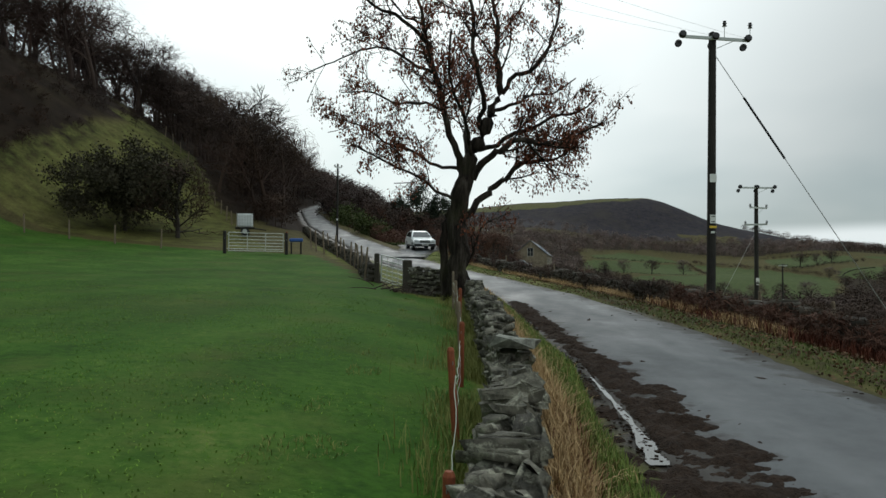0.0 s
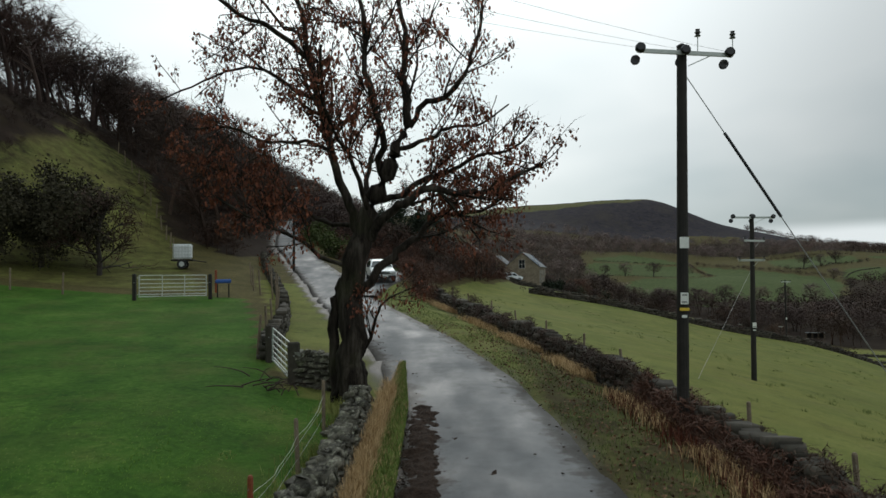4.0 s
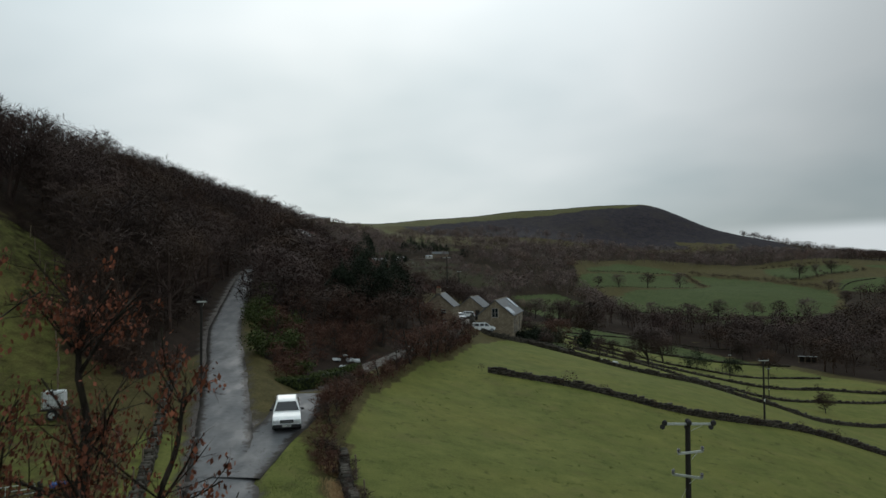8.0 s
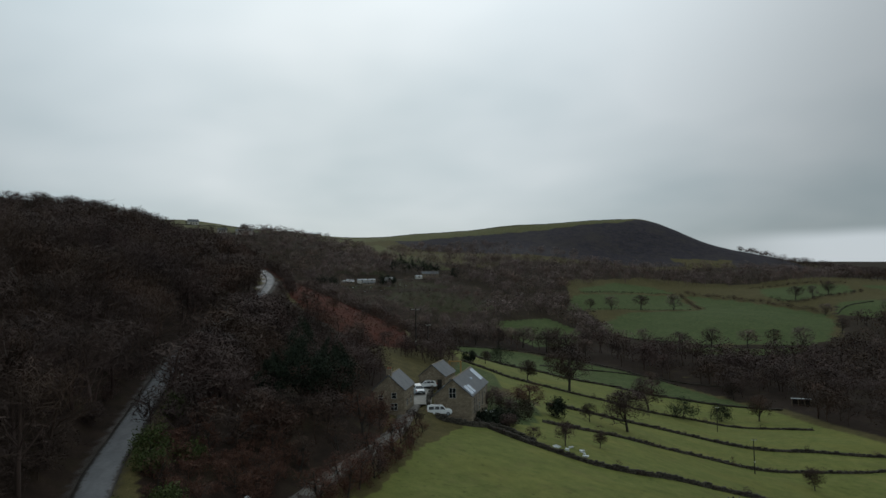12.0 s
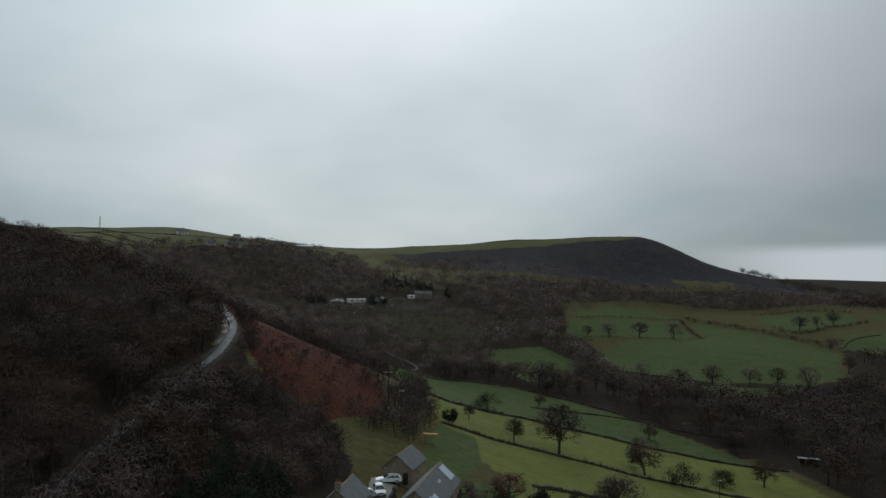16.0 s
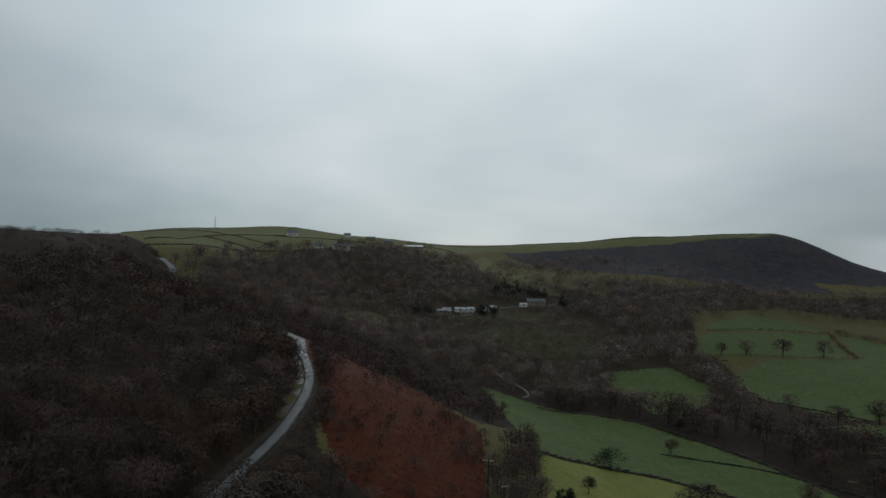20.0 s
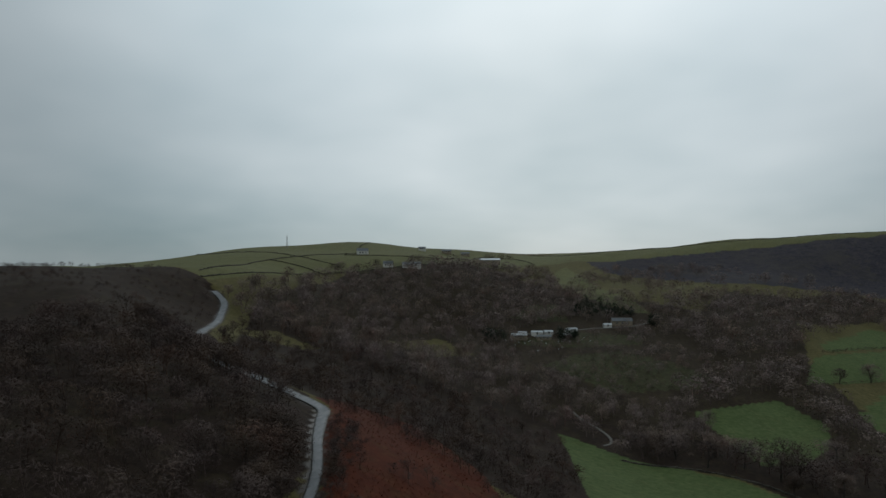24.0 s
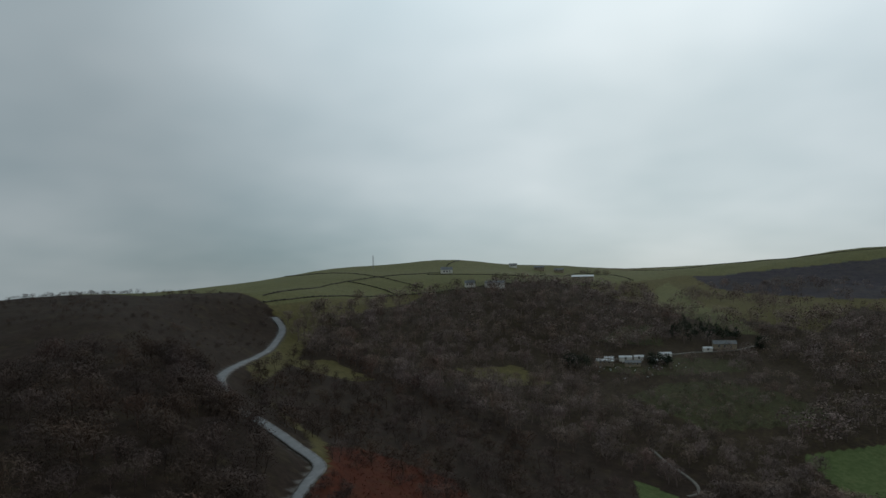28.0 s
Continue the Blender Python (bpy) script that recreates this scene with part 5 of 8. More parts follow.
# ================= the ash tree at the bend =================
def big_ash(x, y):
    rng = np.random.RandomState(77)
    z0 = gz(x, y)
    tree = empty("ash_tree", "old bare ash tree hung with brown seed bunches", "tree", pose(x, y, z0))
    wood, twigs, keys = Soup(), Soup(), Soup()

    def bunch(p, n, size):
        for _ in range(n):
            q = p + rng.normal(size=3) * size * 0.7 + np.array([0, 0, -abs(rng.normal()) * size])
            a = rng.normal(size=3)
            a /= np.linalg.norm(a)
            b = np.cross(a, rng.normal(size=3))
            b /= np.linalg.norm(b) + 1e-9
            ln, w = size * rng.uniform(0.5, 1.1), size * rng.uniform(0.22, 0.42)
            d = np.array([0, 0, -1.0]) * 0.7 + a * 0.6
            keys.add([q, q + d * ln * 0.5 + b * w, q + d * ln, q + d * ln * 0.5 - b * w], [(0, 1, 2), (0, 2, 3)])

    def sweep(pts, r0, r1, lev, dense=1.0):
        """A limb along guide points, with its branches."""
        P = np.array(pts, float)
        n = max(4, int(len(P) * (3 if lev == 0 or r0 > 0.1 else 1.4)))
        t = np.linspace(0, len(P) - 1, n)
        Q = np.stack([np.interp(t, np.arange(len(P)), P[:, k]) for k in range(3)], 1)
        for _ in range(2):
            Q[1:-1] = 0.25 * Q[:-2] + 0.5 * Q[1:-1] + 0.25 * Q[2:]
        R = np.linspace(r0, r1, n)
        Q[1:-1] += rng.normal(size=(n - 2, 3)) * R[1:-1, None] * (0.45 if lev == 0 else 0.18)
        wood.add(*tube(Q, R * rng.uniform(0.92, 1.08, n), 9 if r0 > 0.12 else 4 if r0 > 0.03 else 3))
        L = np.linalg.norm(np.diff(Q, axis=0), axis=1).sum()
        if lev >= 3:
            return
        kids = int(dense * (L * (2.6 if lev == 0 else 3.2 if lev == 1 else 4.0)))
        for j in range(kids):
            f = rng.uniform(0.30 if lev == 0 else 0.15, 1.0)
            i = min(int(f * (n - 1)), n - 2)
            p, d = Q[i], Q[i + 1] - Q[i]
            d = d / (np.linalg.norm(d) + 1e-9)
            nd = rot_about(d, np.cross(d, rng.normal(size=3)), rng.uniform(0.45, 1.15))
            nd[2] += 0.15
            nd /= np.linalg.norm(nd)
            ln = (1.3 - 0.6 * f) * L * rng.uniform(0.22, 0.48) if lev == 0 else L * rng.uniform(0.30, 0.55)
            ln = min(ln, (1.9, 1.2, 0.8)[lev] * (1.25 - 0.45 * f))
            g = [p]
            for k in range(3):
                nd = nd + rng.normal(size=3) * 0.22 + np.array([0, 0, 0.10 if k < 2 else 0.02])
                nd /= np.linalg.norm(nd)
                g.append(g[-1] + nd * ln / 3)
            rr = max(R[i] * 0.42, 0.008) if lev == 0 else max(R[i] * 0.5, 0.005)
            sweep(g, min(rr, (0.07, 0.028, 0.010)[lev]), (0.016, 0.008, 0.003)[lev], lev + 1, dense)
            if lev >= 1:
                e = g[-1]
                for _ in range(3):
                    dd = nd + rng.normal(size=3) * 0.6
                    dd /= np.linalg.norm(dd)
                    s_ = np.cross(dd, rng.normal(size=3))
                    s_ /= np.linalg.norm(s_) + 1e-9
                    l2 = rng.uniform(0.15, 0.4)
                    b0 = g[rng.randint(1, 4)]
                    twigs.add([b0 - s_ * 0.005, b0 + s_ * 0.005, b0 + dd * l2], [(0, 1, 2)])
                if rng.rand() < np.interp(e[2], [6.5, 9.5], [0.95, 0.85]):
                    bunch(e, 12 if e[2] < 7.5 else 8, 0.12)

    # main limbs, drawn as they fork: x right, y away, z up
    sweep([(0.0, 0, -0.4), (0.02, 0, 0.6), (0.0, 0, 1.8), (0.10, 0.05, 3.3), (0.32, 0.1, 4.4), (0.72, 0.1, 5.5), (1.25, 0.1, 6.5)], 0.42, 0.22, 3)
    sweep([(-0.42, 0.1, -0.3), (-0.45, 0.1, 0.8), (-0.50, 0.15, 1.9), (-0.40, 0.15, 2.8), (0.0, 0.1, 3.6)], 0.17, 0.11, 3)
    for k in range(9):
        a = rng.uniform(0, 6.28)
        sweep([(math.cos(a) * 0.24, math.sin(a) * 0.24, 0.9), (math.cos(a) * 0.38, math.sin(a) * 0.38, 0.15), (math.cos(a) * 0.72, math.sin(a) * 0.72, -0.25)], 0.12, 0.06, 3)
    sweep([(0.25, 0, 4.3), (-0.05, 0, 5.2), (-0.40, -0.2, 6.3), (-0.55, -0.3, 7.2), (-0.95, -0.2, 8.4), (-1.05, 0.1, 9.6), (-1.5, 0.2, 11.0), (-1.7, 0.3, 12.4)], 0.133, 0.04, 0)
    sweep([(1.2, 0.1, 6.4), (1.66, 0.3, 7.4), (1.40, 0.5, 8.6), (1.55, 0.6, 9.6), (1.25, 0.7, 10.9), (1.4, 0.8, 12.2)], 0.148, 0.035, 0)
    sweep([(1.6, 0.2, 7.2), (2.1, 0.0, 7.9), (2.85, -0.2, 7.95), (3.2, -0.3, 8.8), (3.5, -0.3, 9.6), (3.6, -0.2, 10.6)], 0.094, 0.03, 0)
    sweep([(0.55, 0.0, 4.2), (0.95, -0.3, 4.85), (1.6, -0.5, 5.15), (2.3, -0.5, 5.5), (2.9, -0.4, 5.3), (3.7, -0.3, 5.35), (4.4, -0.1, 5.8), (5.1, 0.0, 6.1)], 0.133, 0.035, 0)
    sweep([(0.25, 0.1, 2.9), (0.95, 0.4, 3.7), (1.5, 0.6, 4.1), (2.1, 0.8, 4.75), (2.9, 0.9, 5.0), (3.6, 1.0, 5.0), (4.3, 0.9, 5.5)], 0.133, 0.03, 0)
    sweep([(0.75, 0.0, 5.3), (1.3, 0.2, 5.25), (1.9, 0.3, 5.9), (2.7, 0.3, 5.95), (3.5, 0.2, 6.5), (4.3, 0.0, 6.4), (4.9, 0.0, 7.1)], 0.094, 0.025, 0)
    sweep([(1.3, 0.1, 6.6), (2.0, 0.4, 6.8), (2.6, 0.7, 7.3), (3.5, 0.9, 7.3), (4.3, 0.8, 7.9)], 0.070, 0.02, 0)
    sweep([(0.10, 0.0, 3.5), (-0.6, -0.2, 3.65), (-1.3, -0.3, 4.3), (-2.2, -0.4, 4.6), (-3.0, -0.2, 5.1), (-3.7, 0.2, 5.5)], 0.062, 0.02, 0)
    sweep([(0.0, 0.1, 4.6), (-0.8, 0.3, 4.7), (-1.5, 0.6, 5.35), (-2.4, 0.8, 5.5), (-3.2, 0.9, 6.2), (-4.1, 0.9, 6.5)], 0.062, 0.02, 0)
    sweep([(-0.45, -0.2, 6.5), (-1.1, -0.5, 6.8), (-1.9, -0.6, 6.6), (-2.9, -0.6, 7.15), (-3.9, -0.5, 7.1)], 0.055, 0.02, 0)
    sweep([(-0.7, -0.2, 7.8), (-1.5, 0.2, 8.2), (-2.2, 0.4, 8.9), (-3.1, 0.5, 9.0), (-4.2, 0.5, 8.5), (-5.2, 0.5, 8.1)], 0.062, 0.02, 0)
    sweep([(-1.1, 0.1, 9.6), (-1.9, 0.4, 10.1), (-2.5, 0.5, 11.0), (-3.4, 0.5, 11.3)], 0.047, 0.02, 0)
    sweep([(0.85, 0.1, 5.9), (0.95, -0.5, 7.1), (0.50, -0.9, 8.3), (0.65, -1.0, 9.6), (0.2, -0.9, 10.9), (0.3, -0.8, 11.8)], 0.101, 0.035, 0)
    sweep([(0.4, 0.3, 4.8), (0.3, 1.5, 6.2), (0.6, 2.4, 7.4), (0.3, 3.2, 9.0)], 0.086, 0.03, 0)
    sweep([(0.5, -0.2, 5.0), (0.2, -1.3, 6.2), (-0.3, -2.2, 7.0), (-0.2, -3.0, 8.4)], 0.078, 0.03, 0)
    sweep([(0.3, -0.1, 1.2), (0.75, -0.2, 1.9), (0.62, -0.3, 2.6), (1.2, -0.4, 2.75), (1.8, -0.4, 3.0)], 0.05, 0.012, 1)
    sweep([(-0.95, 0.0, 8.9), (-1.9, -0.3, 9.8), (-2.7, -0.4, 10.0), (-3.6, -0.5, 10.8), (-4.5, -0.5, 11.1), (-5.3, -0.4, 11.8)], 0.075, 0.02, 0)
    sweep([(-1.4, 0.2, 10.7), (-2.1, 0.1, 11.9), (-3.0, 0.0, 12.4), (-3.7, 0.0, 13.3)], 0.06, 0.018, 0)
    sweep([(-1.6, 0.2, 11.6), (-1.3, 0.0, 12.8), (-1.7, -0.2, 13.6), (-1.4, -0.2, 14.5)], 0.05, 0.015, 0)
    sweep([(1.3, 0.7, 10.7), (1.9, 0.4, 11.5), (2.5, 0.3, 12.1)], 0.045, 0.015, 0)
    part("trunk", wood.mesh("trunk", MAT_ASH_BARK, True), None, tree)
    part("twigwork", twigs.mesh("twigwork", MAT_TWIG), None, tree)
    k = part("foliage", keys.mesh("foliage", MAT_DEADLEAF), None, tree, "hanging brown dead leaf and seed bunches")
    k["kind"] = "stuff"
    return tree


big_ash(0.5, 24.7)

# ================= woodland =================
BRAKE = [both(bare_tree(s, levels=1, kids=(6,), twig=0.06, sides=3, spread=1.5, bole=0.02, trunk_r=0.01, shoots=3)) for s in (45, 46)]
def patchy(f, lo):
    return lambda x, y, rng: (np.sin(x * f + 1.7 * np.sin(y * f * 0.8)) + np.sin(y * f * 1.3 + 1.2 * np.sin(x * f)) + rng.normal(size=len(x)) * 0.5) > lo


wood_of("lane_edge_wood", "bare brown trees crowding the lower edge of the lane", [(-18, 112), (-22.5, 138), (-24, 160), (-22, 176), (-17, 180), (-15, 140), (-11, 118)], 2.6, 5, 8.5, FAR_TREES, MAT_TWIG, 31)
wood_of("verge_scrub", "low bare bushes along the lower verge of the lane", [(-23.2, 182), (-24.4, 200), (-26, 212), (-29, 226), (-34, 240), (-42, 254), (-38, 256), (-28, 236), (-22.5, 216), (-19, 186)], 2.4, 2.2, 4.6, SCRUB[:1] + FAR_TREES, MAT_TWIG, 56, patchy(0.2, -0.1))
wood_of("upper_verge_wood", "bare trees leaning over the upper verge of the lane", [(-28.6, 160), (-30.6, 182), (-31.4, 203), (-34.6, 224), (-39.5, 240), (-47, 254), (-52, 250), (-42, 228), (-36, 204), (-34, 180), (-33, 160)], 2.6, 4.5, 7.5, FAR_TREES, MAT_TWIG, 57)
wood_of("bend_scrub", "low bare scrub below the bend of the lane", [(-45, 257), (-50, 268), (-53, 276), (-46, 278), (-38, 270), (-36, 258)], 2.2, 1.6, 3.2, SCRUB, MAT_TWIG, 48)
wood_of("bend_hedge", "low bare hedge along the lower side of the bend", [(-31, 228), (-35.5, 241), (-43.5, 255), (-46.5, 261), (-43, 262), (-38.5, 254), (-31.5, 238), (-28.5, 228)], 1.7, 1.3, 2.3, SCRUB, MAT_TWIG, 60)
wood_of("lane_edge_scrub", "bare bushes crowding the lower edge of the lane", [(-17, 108), (-22, 136), (-24.2, 160), (-24.6, 182), (-21, 182), (-21, 160), (-18.5, 130), (-14.5, 110)], 1.9, 2.0, 3.8, SCRUB, MAT_TWIG, 41)
wood_of("slope_wood", "patchy bare woods on the broken far slope", [(-60, 700), (-40, 900), (60, 915), (190, 880), (100, 815), (60, 700), (30, 650), (-20, 660)], 11, 6, 11, VFAR_TREES, MAT_TWIG_HAZE, 32, patchy(0.05, -0.4))
wood_of("farm_slope_wood", "patchy bare trees round the valley farm", [(-75, 540), (-100, 600), (-60, 640), (20, 690), (70, 640), (90, 590), (64, 560), (30, 600), (-20, 612), (-50, 560)], 10, 5, 10, VFAR_TREES, MAT_TWIG_HAZE, 33, patchy(0.07, -0.3))
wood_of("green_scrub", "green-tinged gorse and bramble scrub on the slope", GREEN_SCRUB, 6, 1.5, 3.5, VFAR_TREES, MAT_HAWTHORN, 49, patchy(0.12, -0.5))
wood_of("stream_wood", "bare trees along the stream below the farm", [(30, 500), (60, 480), (92, 446), (122, 446), (132, 480), (126, 529), (109, 563), (122, 600), (90, 590), (66, 545)], 8.5, 8, 13, VFAR_TREES, MAT_TWIG_HAZE, 39, patchy(0.09, -0.7))
wood_of("field_corner_wood", "bare trees between the bracken bank and the pastures", [(4, 190), (9, 214), (9, 270), (13, 300), (17, 284), (20, 237), (20, 214), (14, 196)], 3.2, 3, 6.5, FAR_TREES, MAT_TWIG, 40)
for k, (pts, wide_, ln_) in enumerate((
        ([(131, 627), (189, 684), (238, 702)], 2.0, 2.0), ([(238, 700), (226, 611)], 3.0, 2.6), ([(109, 562), (156, 590), (203, 609), (226, 611)], 1.6, 1.6), ([(245, 703), (272, 662), (290, 600), (304, 560)], 3.5, 4.0),
        ([(298, 640), (306, 614), (390, 668)], 3.0, 3.5), ([(318, 728), (370, 737), (404, 716)], 3.0, 3.0), ([(144, 424), (174, 426), (219, 434), (262, 446)], 3.0, 4.0))):
    hx = spline(pts, 2.2)
    hr = np.random.RandomState(500 + k)
    hs = Soup()
    for j, t in enumerate(VFAR_TREES):
        q = hx[j::4] + hr.normal(size=(len(hx[j::4]), 2)) * wide_ * 0.4
        hs.add(*strewn(t, np.stack([q[:, 0], q[:, 1], ground(q[:, 0], q[:, 1]) - 0.2, hr.uniform(0, 6.28, len(q)), hr.uniform(1.0, 1.7, len(q)) * ln_, hr.uniform(0.6, 1.2, len(q)) * ln_], 1)))
    tagged(new("hedgerow", hs.mesh("hedgerow", MAT_TWIG)), "dark bare hedgerow between green valley fields", "hedge", kind="stuff")
wood_of("bramble_hedge", "tangled red-brown bramble hedge beside the farm track", [(2.6, 50), (1.7, 56), (1.2, 64), (1.7, 77), (5.4, 96), (8.6, 101), (13.2, 124), (10.8, 124), (6.0, 106), (1.0, 87), (-0.8, 79), (-1.6, 66), (-0.6, 62.5), (0.6, 55)], 1.0, 0.8, 1.7, SCRUB, MAT_TWIG_RED, 38, category="hedge")
wood_of("hillside_wood", "bare brown winter wood on the steep hillside", [(-35, 44), (-38.5, 66), (-35.5, 86), (-31, 86), (-18, 63), (-15.5, 68), (-19.5, 92), (-24, 112), (-30, 150), (-32, 182), (-56, 182), (-54, 110), (-53, 30), (-44, 30)], 4.0, 7.5, 11.5, MID_TREES, MAT_TWIG, 3)
wood_of("hillside_scrub", "tangled bare undergrowth at the foot of the hillside wood", [(-13, 63), (-15, 68), (-19.5, 92), (-24, 112), (-29, 140), (-34, 140), (-31, 112), (-27, 92), (-24, 80), (-19, 68)], 2.2, 1.4, 3.6, SCRUB, MAT_TWIG, 47)
wood_of("slope_scrub", "dark brambles and bare scrub on the steep bank", [(-31.5, 50), (-31.5, 66), (-32, 82), (-41, 92), (-50, 90), (-49, 44)], 1.9, 0.7, 1.6, SCRUB, MAT_TWIG, 55)
wood_of("lane_wood", "dense bare brown scrub wood above the lane", [(-32, 182), (-33.5, 205), (-37, 232), (-47, 250), (-55, 268), (-75, 284), (-130, 300), (-150, 240), (-110, 170), (-54, 110), (-56, 182)], 5.2, 4.5, 8.5, FAR_TREES, MAT_TWIG, 4)
wood_of("cottage_wood", "bare brown scrub wood between the lane and the cottages", [(-16, 96), (-21, 115), (-25, 140), (-26, 185), (-14, 196), (-2, 186), (5, 172), (3, 150), (5, 128), (0, 108), (-7, 104)], 3.6, 3.0, 7, FAR_TREES + SCRUB[:1], MAT_TWIG, 5)
wood_of("russet_scrub", "russet bare bushes among the scrub wood", [(-12, 100), (-18, 130), (-20, 180), (-8, 190), (2, 170), (0, 130), (-4, 108)], 4.5, 1.8, 3.6, SCRUB, MAT_TWIG_RED, 53)
wood_of("bank_scrub", "low bare scrub on the bracken bank", [(-41, 254), (-16, 268), (6, 272), (10, 225), (0, 190), (-14, 194), (-27, 214)], 5.5, 1.0, 3.0, SCRUB, MAT_TWIG, 6, patchy(0.13, -0.5))
wood_of("bank_trees", "small bare trees scattered on the bracken bank", [(-44, 250), (-34, 262), (-10, 274), (8, 274), (14, 230), (4, 186), (-18, 190), (-29, 214), (-34, 232)], 7, 2.5, 5, FAR_TREES, MAT_TWIG, 54, patchy(0.1, 0.0))
wood_of("moor_scrub", "low brown heather and scrub on the open moor side", [(-52, 276), (-70, 292), (-100, 309), (-133, 340), (-178, 428), (-205, 446), (-330, 440), (-330, 330), (-160, 270), (-75, 284)], 6.0, 1.0, 2.8, VFAR_TREES, MAT_TWIG, 7, patchy(0.06, -0.9))
wood_of("lower_scrub", "brown scrub wood below the bend of the lane", [(-58, 290), (-100, 312), (-130, 345), (-165, 420), (-120, 440), (-60, 420), (0, 400), (8, 345), (-4, 276), (-30, 296)], 5.8, 2.5, 7, FAR_TREES + SCRUB, MAT_TWIG, 8)
wood_of("bend_wood", "bare trees screening the bend of the lane", [(-76, 288.5), (-86, 293.5), (-100, 300), (-118, 313), (-132, 329), (-140, 322), (-124, 300), (-104, 287), (-80, 279)], 2.5, 4.5, 6.8, FAR_TREES, MAT_TWIG, 44)
wood_of("farm_hollow_wood", "patchy bare scrub in the hollow below the farm", [(-110, 560), (-60, 520), (-10, 490), (30, 500), (66, 545), (60, 580), (30, 600), (-20, 606), (-50, 562)], 6.5, 2.5, 6, VFAR_TREES, MAT_TWIG_HAZE, 45, patchy(0.08, -0.7))
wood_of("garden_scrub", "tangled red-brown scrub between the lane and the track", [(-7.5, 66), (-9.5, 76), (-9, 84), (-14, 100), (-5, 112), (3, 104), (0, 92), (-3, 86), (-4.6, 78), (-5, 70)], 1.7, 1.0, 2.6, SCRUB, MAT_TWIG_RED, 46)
wood_of("valley_wood", "bare brown wood filling the stream valley", [(-165, 420), (-190, 446), (-200, 560), (-110, 560), (-60, 520), (-28, 500), (14, 482), (44, 482), (66, 432), (12, 415), (-14, 426), (-60, 424)], 7.6, 6, 11, FAR_TREES, MAT_TWIG_HAZE, 9)
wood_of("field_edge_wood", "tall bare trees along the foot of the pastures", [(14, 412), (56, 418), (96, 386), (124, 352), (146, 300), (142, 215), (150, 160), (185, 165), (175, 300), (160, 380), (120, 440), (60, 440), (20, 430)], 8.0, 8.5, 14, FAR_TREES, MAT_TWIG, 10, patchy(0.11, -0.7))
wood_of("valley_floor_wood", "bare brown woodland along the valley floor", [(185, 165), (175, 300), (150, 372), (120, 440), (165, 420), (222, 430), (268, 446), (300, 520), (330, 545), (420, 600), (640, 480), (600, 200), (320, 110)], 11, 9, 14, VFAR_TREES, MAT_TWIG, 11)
wood_of("far_side_wood", "dark bare woods on the slope below the hamlet", [(-200, 560), (-207, 610), (-184, 652), (-146, 724), (-119, 780), (-96, 846), (-72, 840), (-52, 755), (-26, 716), (-30, 640), (-70, 585), (-110, 560)], 8.5, 6, 11, VFAR_TREES, MAT_TWIG_HAZE, 12)
wood_of("far_hill_wood", "dark bare woods on the far slope below the moor", [(70, 575), (110, 610), (130, 650), (184, 734), (236, 738), (330, 750), (420, 745), (470, 800), (520, 900), (300, 850), (180, 850), (90, 790), (40, 720), (40, 620)], 10, 7, 12, VFAR_TREES, MAT_TWIG_HAZE, 13)
wood_of("far_east_wood", "dark bare woods along the far ridge", [(420, 745), (480, 730), (620, 690), (760, 760), (720, 960), (500, 990), (450, 960), (480, 900)], 13, 8, 13, VFAR_TREES, MAT_TWIG, 14)
wood_of("ridge_scrub", "low dark scrub along the far ridge", [(420, 1010), (440, 1050), (640, 1060), (720, 1020), (640, 960), (480, 960)], 9, 2.5, 5, VFAR_TREES, MAT_TWIG, 50)
wood_of("ridge_trees", "clump of bare trees on the shoulder of the hill", [(424, 1000), (428, 1030), (452, 1036), (478, 1030), (474, 1004)], 8, 5, 9, VFAR_TREES, MAT_TWIG, 58)
wood_of("ridge_trees", "row of round dark trees along the falling ridge", [(505, 1010), (508, 1030), (560, 1034), (556, 1012)], 11, 4, 8, VFAR_TREES, MAT_TWIG, 59, patchy(0.12, 0.0))
wood_of("hamlet_trees", "row of bare trees beside the hill hamlet", [(-150, 893), (-152, 900), (-120, 902), (-122, 892)], 5, 5, 9, VFAR_TREES, MAT_TWIG, 15)
wood_of("hamlet_trees", "line of bare trees above the hillside wood", [(-206, 610), (-214, 612), (-190, 662), (-150, 735), (-142, 728), (-182, 656)], 7, 5, 9, VFAR_TREES, MAT_TWIG, 51, patchy(0.15, -0.5))
wood_of("bracken_litter", "knee-high dead russet bracken on the bank", [(-41, 252), (-31, 257), (-16, 266), (2, 271), (9, 215), (-2, 190), (-17, 200), (-26, 216), (-31, 232)], 1.15, 0.35, 0.65, BRAKE, MAT_BRACKEN, 16, category="bracken")
wood_of("bracken_litter", "knee-high dead russet bracken on the bank", [(-49, 274), (-60, 298), (-68, 318), (-45, 333), (-18, 300), (-4, 272)], 1.7, 0.4, 0.8, BRAKE, MAT_BRACKEN, 17, category="bracken")


